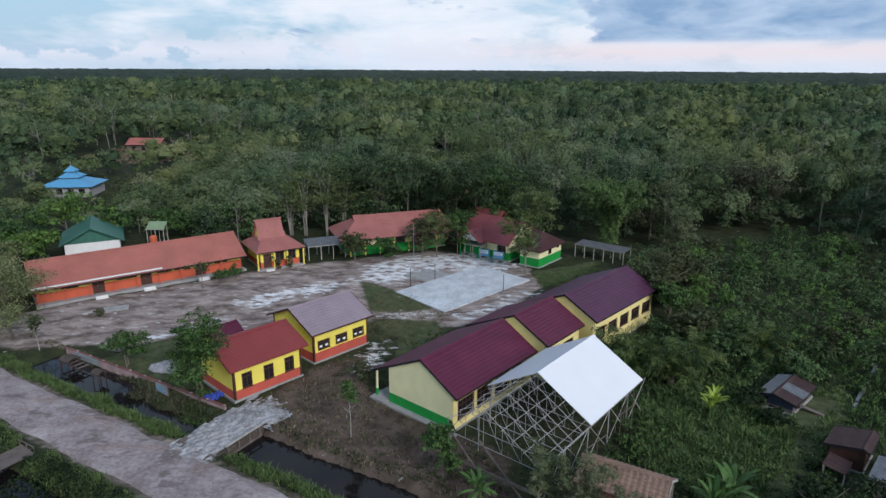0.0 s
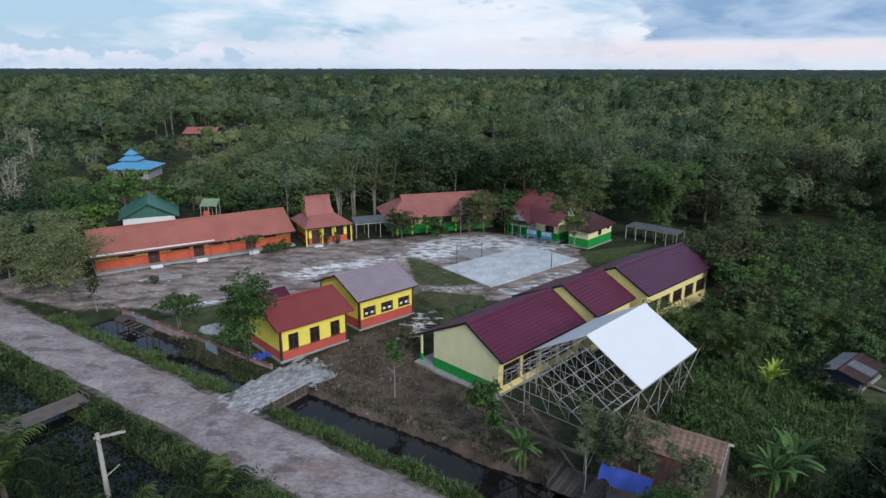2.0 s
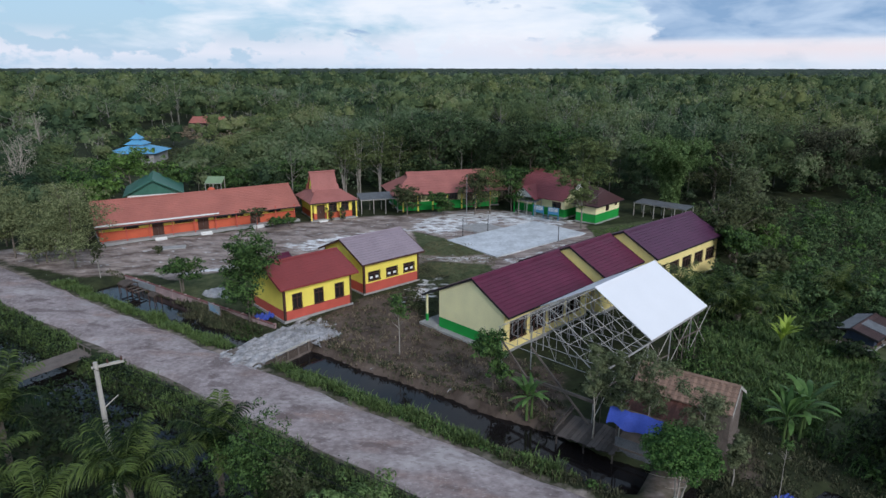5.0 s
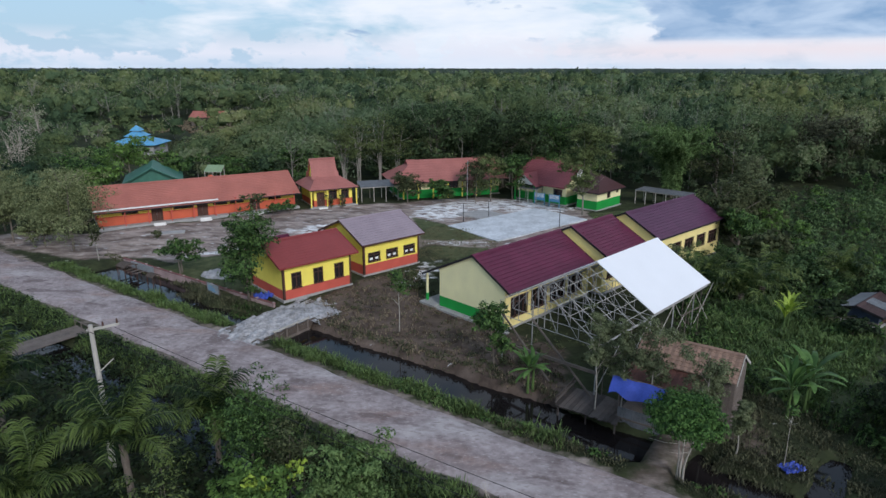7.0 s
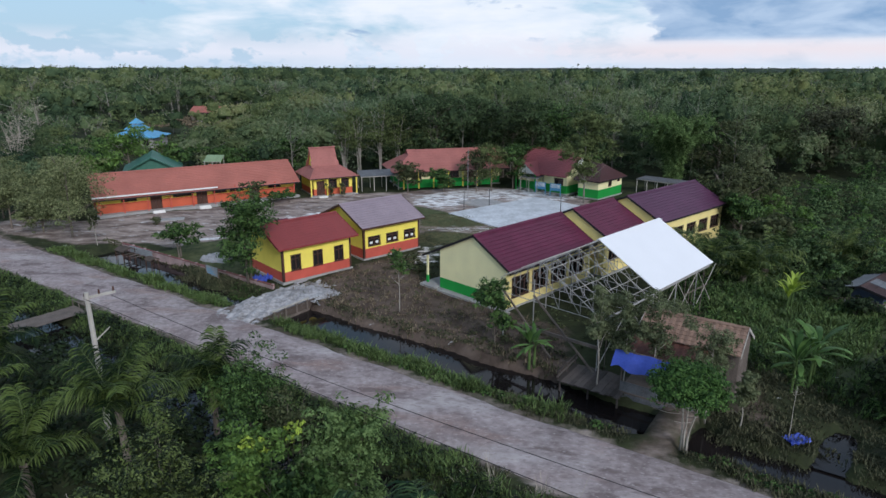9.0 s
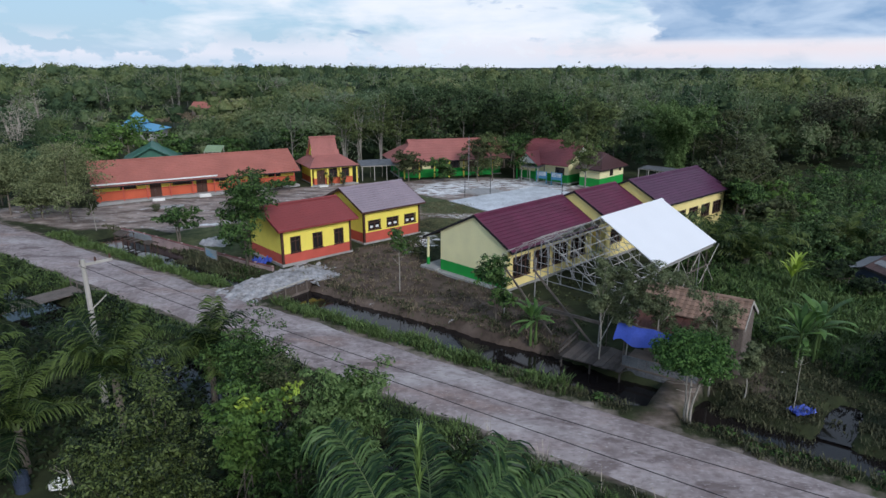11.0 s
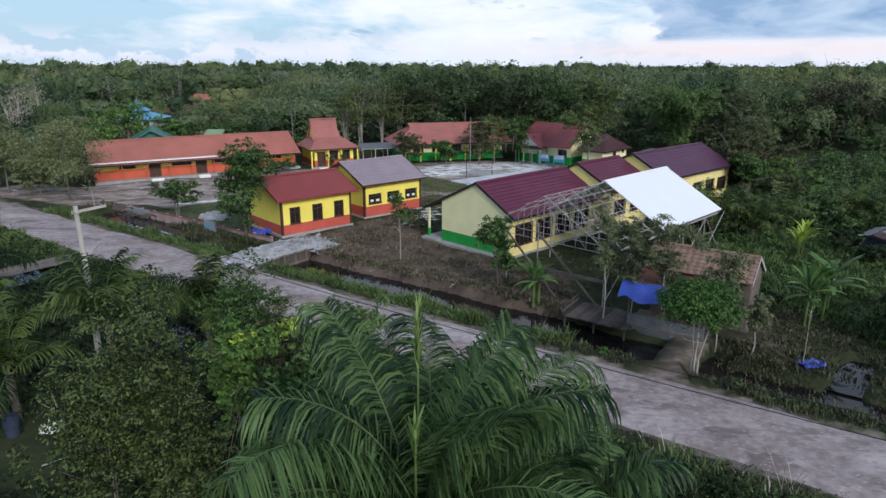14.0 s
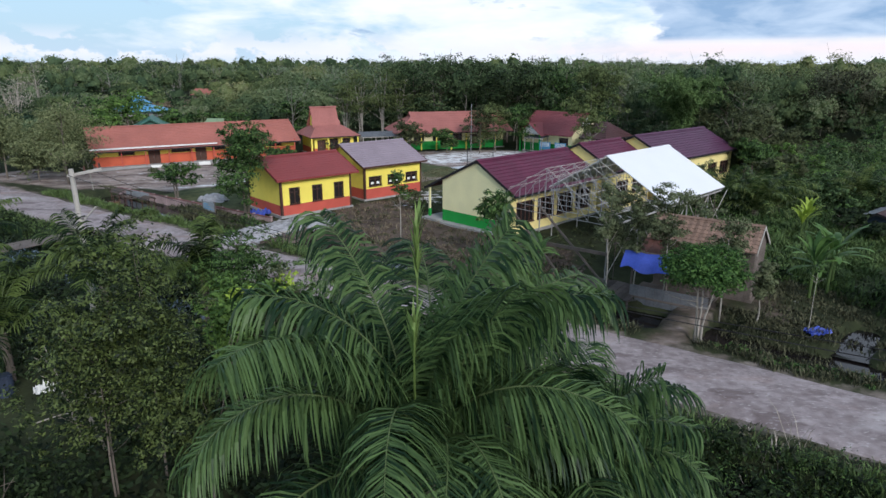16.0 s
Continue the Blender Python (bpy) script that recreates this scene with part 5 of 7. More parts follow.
def notice_board(at, ang):
    h = thing("notice_board", pose(at[0], at[1], 0, 0, 0, ang), "blue and white notice board on two posts", "sign", "notice boards in the yard")
    for x in (0.0, 1.7):
        Geo().box(x - 0.05, -0.05, -0.1, x + 0.05, 0.05, 1.9).done("post", M["blue_roof"], h)
    b = Geo().box(-0.05, -0.07, 0.75, 1.75, -0.05, 1.85).done("board", M["blue_roof"], h)
    Geo().box(0.1, -0.085, 1.2, 1.6, -0.074, 1.75).done("panel", M["white_paint"], b, "white sheet")
    for k in range(3):
        Geo().box(0.2, -0.095, 1.3 + 0.14 * k, 1.4 - 0.2 * (k % 2), -0.089, 1.35 + 0.14 * k).done("bar", M["blue_roof"], b)


notice_board((4.7, 98.9), -30)
notice_board((6.9, 97.6), -30)

# concrete court with posts
slab = [(-7.5, 82.9), (-0.7, 75.5), (11.7, 88.5), (4.7, 95.2)]
tagged(Geo().add([(*p, z) for z in (-0.1, 0.13) for p in slab], [(3, 2, 1, 0), (4, 5, 6, 7), (0, 1, 5, 4), (1, 2, 6, 5), (2, 3, 7, 6), (3, 0, 4, 7)]).done("sports_court", M["pale_concrete"]), "pale worn concrete sports court", "court", kind="structure")
dark = [(-7.0, 90.2), (-3.4, 87.6), (0.2, 90.6), (-3.2, 93.4)]
tagged(Geo().add([(*p, z) for z in (-0.1, 0.12) for p in dark], [(3, 2, 1, 0), (4, 5, 6, 7), (0, 1, 5, 4), (1, 2, 6, 5), (2, 3, 7, 6), (3, 0, 4, 7)]).done("grey_slab", M["concrete"]), "grey concrete slab in the yard", "slab", kind="structure")
tagged(Geo().add([(*p, z) for z in (-0.1, 0.14) for p in ((-43.6, 74.4), (-41.0, 75.6), (-41.6, 77.0), (-44.2, 75.8))], [(3, 2, 1, 0), (4, 5, 6, 7), (0, 1, 5, 4), (1, 2, 6, 5), (2, 3, 7, 6), (3, 0, 4, 7)]).done("grey_slab", M["concrete"]), "small concrete slab before the long schoolhouse", "slab", kind="structure")
for x, y, hh in ((-5.6, 85.6, 2.6), (-2.2, 88.4, 2.4), (7.4, 83.6, 2.4)):
    p = thing("court_post", pose(x, y, 0), "thin dark metal net post by the court", "post", "posts round the court")
    Geo().tube([(0, 0, -0.2), (0, 0, hh)], [0.05, 0.045], 6).done("pole", M["black"], p)
    Geo().tube([(0, 0, hh), (0, 0, hh + 0.06)], [0.06, 0.03], 6).done("cap", M["black"], p)
fp = thing("flagpole", pose(-5.4, 90.4, 0), "tall thin grey flagpole on a small base", "flagpole")
Geo().tube([(0, 0, 0), (0, 0, 7.9)], [0.05, 0.03], 6).done("pole", M["steel"], fp)
Geo().box(-0.5, -0.5, -0.1, 0.5, 0.5, 0.25).done("base", M["concrete"], fp)

# steps, terrace and gutter of the long schoolhouse
LS = bpy.data.objects["long_schoolhouse"]
Geo().box(-0.1, -1.25, -0.1, 27.1, -0.13, 0.32).done("terrace", M["concrete"], LS, "raised concrete terrace")
for x in (6.6, 12.6, 20.0):
    for k in range(2):
        Geo().box(x - 0.1, -1.6 - 0.35 * k, -0.1, x + 1.4, -1.255 - 0.35 * k, 0.28 - 0.14 * k).done("step", M["white_paint"], LS, "white painted step")
Geo().box(-0.6, -1.52, 2.62, 15.2, -1.36, 2.8).done("gutter", M["white_paint"], LS, "white gutter board along the eave")
for i in range(10):
    Geo().box(0.2 + 2.9 * i, -1.16, 0.32, 0.32 + 2.9 * i, -1.04, 2.72).done("post", M["red_dado"], LS, "thin red veranda post")

# veranda of the long cream classroom
LC = bpy.data.objects["long_classroom"]
Geo().box(-0.6, 7.72, -0.1, 11.7, 9.6, 0.22).done("terrace", M["concrete"], LC, "grey concrete veranda floor")
Geo().box(-0.55, -0.6, -0.1, -0.13, 7.7, 0.1).done("apron", M["concrete"], LC)
for i in range(5):
    x = 0.02 + 2.85 * i
    Geo().box(x, 9.2, 0.22, x + 0.2, 9.4, 0.9).done("post_foot", M["green_dado"], LC)
    Geo().box(x + 0.02, 9.22, 0.9, x + 0.18, 9.38, 2.75).done("post", M["cream"], LC, "cream veranda post")


# ---- steel hall under construction ----
def steel_hall():
    """White half-roofed hall: frame of thin galvanised bars, roofed over its far part."""
    ang = 51.2
    h = thing("steel_hall", pose(10.77, 42.99, 0, 0, 0, ang), "half-built hall of bare galvanised trusses with new white roof", "hall")
    hd, ze, zr, L = 4.85, 3.95, 6.75, 9.6
    for y, z in ((0.0, ze), (2 * hd, ze)):
        g = Geo()
        s = -1 if y > hd else 1
        g.add([(0, y, z), (L, y, z), (L, hd, zr), (0, hd, zr), (0, y, z - 0.05), (L, y, z - 0.05), (L, hd, zr - 0.05), (0, hd, zr - 0.05)],
              [(0, 1, 2, 3), (7, 6, 5, 4), (0, 4, 5, 1), (1, 5, 6, 2), (2, 6, 7, 3), (3, 7, 4, 0)] if s > 0 else [(3, 2, 1, 0), (4, 5, 6, 7), (1, 5, 4, 0), (2, 6, 5, 1), (3, 7, 6, 2), (0, 4, 7, 3)])
        g.done("roof_sheet", M["white_roof"], h, "new white sheet roof slope")
    Geo().prism([(hd - 0.25, zr - 0.1), (hd, zr + 0.05), (hd + 0.25, zr - 0.1), (hd, zr - 0.02)], "x", -0.02, L + 0.02).done("ridge_cap", M["white_roof"], h)
    Geo().box(0, -0.02, ze - 0.09, L, -0.005, ze - 0.03).done("fascia", M["steel"], h)
    xs = [-7.2, -5.7, -4.2, -2.7, -1.2, 0.1, 2.6, 5.0, 7.4, 9.4]
    k = (zr - ze) / hd
    for n, x in enumerate(xs):
        half = hd
        zb = ze - 0.25
        t = Geo()
        w = 0.036
        t.bar((x, 0, ze - 0.10), (x, hd, zr - 0.10), w)
        stop = 2 * hd if x > 0 else 8.2
        t.bar((x, stop, ze - 0.10 + k * (2 * hd - stop)), (x, hd, zr - 0.10), w)
        truss = t.done("truss", M["lit_steel"], h, "thin galvanised roof truss")
        Geo().bar((x, 0.1, zb), (x, stop - 0.1, zb), w).done("bottom_chord", M["steel"], truss)
        for i in range(1, 6):
            y = 2 * hd * i / 6
            if y > stop:
                continue
            z = ze - 0.1 + k * min(y, 2 * hd - y)
            Geo().bar((x, y, zb), (x, y, z), 0.028).done("web_bar", M["steel"], truss)
            y2 = 2 * hd * (i - (1 if y <= hd else -1)) / 6
            Geo().bar((x, min(y2, stop), zb), (x, y, z), 0.026).done("web_bar", M["steel"], truss)
    for y in (0.45, 1.35, 2.25, 3.15, 4.05, 4.75, 6.2, 7.6):
        z = ze - 0.02 + k * min(y, 2 * hd - y)
        Geo().bar((-7.5, y, z), (0.2, y, z), 0.032).done("purlin", M["lit_steel"], h)
    for x in (-7.0, -3.4, 0.2, 3.8, 7.4):
        for y in (0.3, 2 * hd - 0.3 if x > 0 else 8.0):
            Geo().bar((x, y, -0.2), (x, y, ze - 0.25), 0.065).done("column", M["concrete"], h, "grey concrete column")
        Geo().bar((x, 0.3, 0.3), (x + 3.6, 0.3, ze - 0.5), 0.045).done("brace", M["pole"], h, "pale timber scaffolding brace")
        Geo().bar((x + 3.4, 0.35, 0.3), (x + 0.4, 0.35, ze - 0.6), 0.04).done("brace", M["pole"], h)
    for y in (0.2, 2 * hd - 0.2):
        Geo().box(-7.4 if y < 1 else 0.0, y - 0.04, ze - 0.38, 9.5, y + 0.04, ze - 0.28).done("ring_beam", M["concrete"], h)
    for (ya, za), (yb, zb2) in (((0.2, 0.1), (5.2, 4.2)), ((3.6, 0.1), (7.8, 3.9))):
        Geo().bar((-7.35, ya, za), (-7.35, yb, zb2), 0.09, 0.12).done("prop", M["wood"], h, "heavy grey timber prop")
    Geo().bar((-7.4, 0.0, 2.0), (-7.4, 7.6, 1.7), 0.12, 0.2).done("prop", M["wood"], h)
    r = random.Random(4)
    for i in range(9):
        x, y = r.uniform(-7.4, 9.2), r.uniform(-0.4, 1.0)
        Geo().tube([(x, y, -0.2), (x + r.uniform(-0.15, 0.15), y, r.uniform(3.0, 4.2))], [0.03, 0.025], 5).done("scaffold_pole", M["wood"], h, "thin scaffold pole")
    for i in range(4):
        x = r.uniform(-7.2, 6)
        z = r.uniform(1.2, 3.2)
        Geo().bar((x, 0.1, z), (x + 3.2, 0.1 - r.uniform(0, 0.5), z + r.uniform(-0.3, 0.3)), 0.05, 0.08).done("scaffold_rail", M["wood"], h)
    return h


steel_hall()


# ---- hut on the canal ----
def road_pose(u, v, z=0.0, turn=0.0):
    x, y = plan(u, v)
    return pose(x, y, z, 0, 0, -29.2 + turn)


def canal_hut():
    h = thing("canal_hut", road_pose(-10.4, 36.3), "weathered timber hut with faded brown tiled roof and lean-to", "hut")
    L, D, ze, zr, rd = 5.4, 4.2, 2.75, 4.25, 2.1
    for a, b, c, d in ((0, 0.7, L, 0.78), (0, D - 0.08, L, D), (0, 0.78, 0.08, D - 0.08), (L - 0.08, 0.78, L, D - 0.08)):
        horizontal = c - a > d - b
        n = round((c - a if horizontal else d - b) / 0.3)
        for i in range(n):
            if horizontal:
                x0, x1, y0, y1 = a + (c - a) * i / n, a + (c - a) * (i + 1) / n - 0.012, b, d
                top = 3.2 if b < 1 else 2.85
            else:
                x0, x1, y0, y1 = a, c, b + (d - b) * i / n, b + (d - b) * (i + 1) / n - 0.012
                ym = (y0 + y1) / 2
                top = zr - 0.08 - (1.5 / 2.6 * (ym - rd) if ym > rd else 1.15 / 1.75 * (rd - ym))
            Geo().box(x0, y0, 0.25, x1, y1, top).done("plank", M["wood"], h)
    Geo().box(-0.1, 0.7, 0.1, L + 0.1, D + 0.1, 0.25).done("floor", M["wood"], h)
    for x in (0.1, 1.8, 3.6, L - 0.1):
        for y in (0.85, D - 0.1):
            Geo().tube([(x, y, -1.0), (x, y, 0.15)], [0.07, 0.07], 6).done("stilt", M["wood"], h)
    # tiled slopes: rows of tiles
    for s in (-1, 1):
        y_low, y_high = (0.35, rd) if s < 0 else (D + 0.5, rd)
        zl = 3.1 if s < 0 else 2.75
        rows, cols = (7 if s < 0 else 10), 15
        for i in range(rows):
            for j in range(cols):
                a, b = i / rows, (i + 1) / rows + 0.02
                x0, x1 = -0.5 + (L + 0.62) * j / cols, -0.5 + (L + 0.62) * (j + 1) / cols - 0.012
                ya, yb = y_low + (y_high - y_low) * a, y_low + (y_high - y_low) * b
                za, zb = zl + (zr - zl) * a + 0.045, zl + (zr - zl) * b + 0.01
                xm = (x0 + x1) / 2
                g = Geo().add([(x0, ya, za - 0.02), (xm, ya, za + 0.025), (x1, ya, za - 0.02), (x0, yb, zb - 0.02), (xm, yb, zb + 0.025), (x1, yb, zb - 0.02),
                               (x0, ya, za - 0.05), (x1, ya, za - 0.05)], [(0, 1, 4, 3), (1, 2, 5, 4), (0, 6, 7, 2, 1)])
                g.done("tile", M["terracotta"], h)
        Geo().add([(-0.5, y_low, zl - 0.03), (L + 0.12, y_low, zl - 0.03), (L + 0.12, y_high, zr - 0.03), (-0.5, y_high, zr - 0.03)], [(0, 1, 2, 3)]).done("roof_board", M["wood"], h)
        Geo().prism([(y_low, zl - 0.14), (y_high, zr - 0.14), (y_high, zr + 0.06), (y_low, zl + 0.06)], "x", L + 0.12, L + 0.15).done("barge_board", M["pole"], h, "pale barge board")
    Geo().prism([(rd - 0.16, zr), (rd, zr + 0.1), (rd + 0.16, zr), (rd, zr + 0.03)], "x", -0.5, L + 0.12).done("ridge_cap", M["terracotta"], h)
    # lean-to with blue tarpaulin
    for i in range(8):
        x0 = -0.6 + 0.55 * i
        Geo().add([(x0, -2.0, 2.05), (x0 + 0.27, -2.0, 2.09), (x0 + 0.54, -2.0, 2.05), (x0, 0.6, 3.02), (x0 + 0.27, 0.6, 3.06), (x0 + 0.54, 0.6, 3.02)], [(0, 1, 4, 3), (1, 2, 5, 4)]).done("roof_sheet", M["rust"], h, "rusty corrugated sheet")
    for x in (-0.5, 1.5, 3.7):
        Geo().tube([(x, -1.9, -1.4), (x, -1.9, 2.05)], [0.06, 0.05], 6).done("post", M["wood"], h)
    Geo().box(-0.6, -2.05, 0.1, 3.8, 0.69, 0.22).done("lean_to_floor", M["wood"], h)
    for i in range(9):
        Geo().box(-0.5 + 0.48 * i, -2.02, -0.25, -0.04 + 0.48 * i, -1.97, 0.85).done("wall_sheet", M["old_zinc"], h, "grey zinc sheet")
    return h


canal_hut()
tp = thing("tarpaulin_awning", road_pose(-11.55, 34.2, 0.72), "blue plastic tarpaulin hung under the lean-to", "tarpaulin")
NX, NY = 14, 6
vs = [(0.2 + 3.2 * i / NX, -0.55 + 0.1 * math.sin(i * 1.1) * (1 - j / NY) + 0.65 * j / NY, 1.30 + 0.80 * j / NY + 0.05 * math.sin(i * 0.9 + j) + (0.12 * math.sin(i * 0.7) - 0.1) * (1 - j / NY)) for j in range(NY + 1) for i in range(NX + 1)]
fs = [(j * (NX + 1) + i, j * (NX + 1) + i + 1, (j + 1) * (NX + 1) + i + 1, (j + 1) * (NX + 1) + i) for j in range(NY) for i in range(NX)]
Geo().add(vs, fs).done("sheet", M["blue_tarp"], tp, smooth=True)
Geo().bar((0.1, 0.12, 2.12), (3.5, 0.12, 2.12), 0.05).done("rail", M["wood"], tp)


def plank_deck(name, label, m, L, D, n, rail=False, wood="wood"):
    h = thing(name, m, label, "deck")
    r = random.Random(len(name) + n)
    for i in range(n):
        a = L * i / n
        Geo().box(a, r.uniform(-0.12, 0.05), 0.0, a + L / n - 0.02, D + r.uniform(-0.05, 0.12), 0.05 + r.uniform(0, 0.015)).done("plank", M[wood], h)
    for y in (0.25, D - 0.25):
        Geo().bar((0, y, -0.06), (L, y, -0.06), 0.1).done("beam", M[wood], h)
        for x in (0.15, L / 2, L - 0.15):
            Geo().tube([(x, y, -1.5), (x, y, 0.0)], [0.06, 0.06], 6).done("stilt", M[wood], h)
    if rail:
        for y in (0.02, D - 0.02):
            Geo().bar((0, y, 0.6), (L, y, 0.6), 0.07).done("rail", M[wood], h)
            for x in (0.1, L / 2, L - 0.1):
                Geo().bar((x, y, 0.0), (x, y, 0.63), 0.06).done("rail_post", M[wood], h)
    return h


LD = plank_deck("landing_deck", "weathered plank deck with log rail on stilts over the canal", road_pose(-14.6, 33.3, 0.15), 4.0, 2.9, 14, wood="deck_wood")
for z in (0.28, 0.58):
    Geo().bar((0.06, 0.0, z), (0.02, 3.2, z + 0.08), 0.09).done("rail", M["deck_wood"], LD)
for y in (0.1, 1.5, 2.8):
    Geo().tube([(0.05, y, -0.02), (0.05, y, 0.75)], [0.05, 0.04], 6).done("rail_post", M["deck_wood"], LD)
plank_deck("ditch_footbridge", "weathered plank footbridge over the ditch", road_pose(-52.4, 16.2, 0.15), 2.2, 6.2, 9, True)

# main bridge heaped with sand
br = thing("sand_bridge", road_pose(-42.2, 29.3), "low bridge to the school heaped with pale sand", "bridge")
Geo().box(0, 0, -0.35, 4.5, 6.0, 0.02).done("deck", M["wood"], br)
for y in (1.2, 2.35, 3.5, 4.65):
    Geo().box(4.62, y, -0.7, 4.76, y + 0.16, 0.42).done("parapet_post", M["wood"], br)
Geo().box(4.60, 1.1, 0.42, 4.78, 4.95, 0.52).done("parapet_rail", M["pole"], br, "pale weathered top rail")
Geo().box(4.64, 1.1, -0.62, 4.74, 4.95, -0.42).done("parapet_sill", M["wood"], br)
# added dark panel that stands in for the shade in the parapet openings
Geo().box(4.5, 0.3, -0.5, 4.6, 5.7, 0.20).done("side_board", M["thatch"], br, "dark panel in place of the shaded openings under the rail")
for x in (0.2, 4.3):
    for y in (1.2, 4.8):
        Geo().tube([(x, y, -1.6), (x, y, -0.3)], [0.1, 0.1], 6).done("pile", M["wood"], br)


def heap(name, label, cu, cv, au, av, h, mat, n=30, seed=0, flat=1.6):
    V, Q = [], []
    for j in range(n + 1):
        for i in range(n + 1):
            a, b = 2 * i / n - 1, 2 * j / n - 1
            u, v = cu + au * a * 1.15, cv + av * b * 1.15
            wob = 1 + 0.25 * float(vnoise(u, v, 2.2, seed))
            d = (abs(a) ** 2.4 + abs(b) ** 2.4) ** (1 / 2.4) * wob
            z = h * max(-0.4, 1 - d ** flat) + 0.10 * float(vnoise(u, v, 0.9, seed + 1)) + 0.05 * float(vnoise(u, v, 0.35, seed + 2))
            V.append((*plan(u, v), z + 0.03))
    for j in range(n):
        for i in range(n):
            k = j * (n + 1) + i
            Q.append((k, k + 1, k + n + 2, k + n + 1))
    return tagged(quads_ob(name, np.array(V), np.array(Q), mat, smooth=True), label, "heap")


heap("sand_mound", "pale sand spread thickly over the bridge", -39.95, 33.2, 2.05, 4.7, 0.27, M["sand"], 64, 3, 1.5)
heap("sand_pile", "low pale heap of sand at the school end of the bridge", -38.7, 36.3, 1.9, 1.6, 0.38, M["sand"], 30, 8)
heap("gravel_heap", "pale heap of gravel in the yard", -54.2, 37.6, 1.5, 1.1, 0.7, M["sand"], 24, 5)

# low wall along the canal
wl = thing("canal_wall", road_pose(-67.5, 34.95), "low pinkish painted wall along the canal bank", "wall", kind="structure")
for i in range(11):
    Geo().box(2.25 * i, 0, -0.6, 2.25 * i + 2.05, 0.14, 0.28).done("panel", M["faded_pink"], wl)
    Geo().box(2.25 * i + 2.05, -0.03, -0.6, 2.25 * i + 2.25, 0.17, 0.42).done("pillar", M["faded_pink"], wl)
Geo().box(-0.1, -0.05, 0.28, 24.8, 0.19, 0.34).done("coping", M["coping"], wl, "faded brown-red coping")
bn = thing("banner_sheet", road_pose(-50.9, 33.9, 0, -4), "pale blue printed banner on a low frame", "banner")
Geo().box(0, 0, 0.15, 2.0, 0.04, 1.05).done("sheet", M["zinc"], bn)
for k in range(3):
    Geo().box(0.2, -0.012, 0.35 + 0.2 * k, 1.6 - 0.3 * k, -0.004, 0.43 + 0.2 * k).done("bar", M["blue_roof"], bn)
for x in (0.0, 2.0):
    Geo().box(x - 0.04, -0.02, -0.4, x + 0.04, 0.06, 1.15).done("post", M["wood"], bn)


def fishing_stage():
    """A frail jetty along the far bank with two small thatched lids."""
    h = thing("fishing_jetty", road_pose(-64.8, 32.9), "frail timber jetty with two small thatched roofs over the canal", "jetty")
    for i in range(4):
        Geo().tube([(1.15 * i, 0.0, -1.5), (1.15 * i, 0.0, 0.2)], [0.035, 0.03], 6).done("post", M["dark_wood"], h)
        Geo().tube([(1.15 * i, 1.1, -1.5), (1.15 * i, 1.1, 0.1)], [0.035, 0.03], 6).done("post", M["dark_wood"], h)
    for y, z in ((0.0, 0.1), (1.1, 0.0)):
        Geo().bar((-0.1, y, z), (3.6, y, z), 0.06).done("rail", M["dark_wood"], h)
    for i in range(4):
        Geo().box(0.9 * i, -0.1, 0.02, 0.9 * i + 0.28, 1.2, 0.06).done("plank", M["wood"], h)
    for x, w, d, z in ((0.0, 1.7, 1.5, 0.55), (5.6, 1.2, 1.0, 0.45)):
        g = Geo()
        nx = 8
        for k in range(nx):
            a, b = k / nx, (k + 1) / nx
            za, zb = z + 0.25 * math.sin(math.pi * a), z + 0.25 * math.sin(math.pi * b)
            g.add([(x, -0.3 + d * a, za), (x + w, -0.3 + d * a, za), (x + w, -0.3 + d * b, zb), (x, -0.3 + d * b, zb),
                   (x, -0.3 + d * a, za - 0.09), (x + w, -0.3 + d * a, za - 0.09), (x + w, -0.3 + d * b, zb - 0.09), (x, -0.3 + d * b, zb - 0.09)],
                  [(0, 1, 2, 3), (7, 6, 5, 4), (0, 4, 5, 1), (2, 6, 7, 3), (1, 5, 6, 2), (3, 7, 4, 0)])
        g.done("thatched_roof", M["thatch"], h, "dark weathered thatched roof")
        for px in (x + 0.1, x + w - 0.1):
            for py in (-0.2, d - 0.45):
                Geo().tube([(px, py, -1.4), (px, py, z + 0.12)], [0.04, 0.04], 5).done("post", M["dark_wood"], h)
    return h


fishing_stage()
ps = thing("pale_sheet", road_pose(-65.6, 34.65, 0, 0), "pale blue sheet hung along the canal wall", "sheet")
Geo().box(0, 0.1, -0.35, 4.2, 0.16, 0.36).done("sheet", M["zinc"], ps)


def crumpled_sheet(name, label, m, a, b, h, seed, mat="blue_tarp", category="tarpaulin"):
    r = np.random.default_rng(seed)
    n = 12
    V = [(a * (i / n - 0.5), b * (j / n - 0.5), float(h * abs(vnoise(i * 0.31, j * 0.31, 1.1, seed)) + 0.04)) for j in range(n + 1) for i in range(n + 1)]
    Q = [(j * (n + 1) + i, j * (n + 1) + i + 1, (j + 1) * (n + 1) + i + 1, (j + 1) * (n + 1) + i) for j in range(n) for i in range(n)]
    ob = tagged(mesh_ob(name, V, Q, M[mat]), label, category)
    ob.matrix_basis = m
    return ob


crumpled_sheet("blue_tarpaulin", "crumpled blue tarpaulin lying on the bank", pose(15.6, 30.9, 0.05, 0, 0, 20), 1.2, 0.85, 0.2, 3)
crumpled_sheet("blue_tarpaulin", "crumpled blue tarpaulin by the yellow house", pose(-21.9, 53.2, 0.05, 0, 0, 50), 1.6, 0.9, 0.6, 5)


# ---- utility pole and wires ----
def utility_pole():
    h = thing("utility_pole", pose(-20.5, 27.6, 0, 0, 0, 12), "weathered pale utility pole with one crossarm", "utility pole")
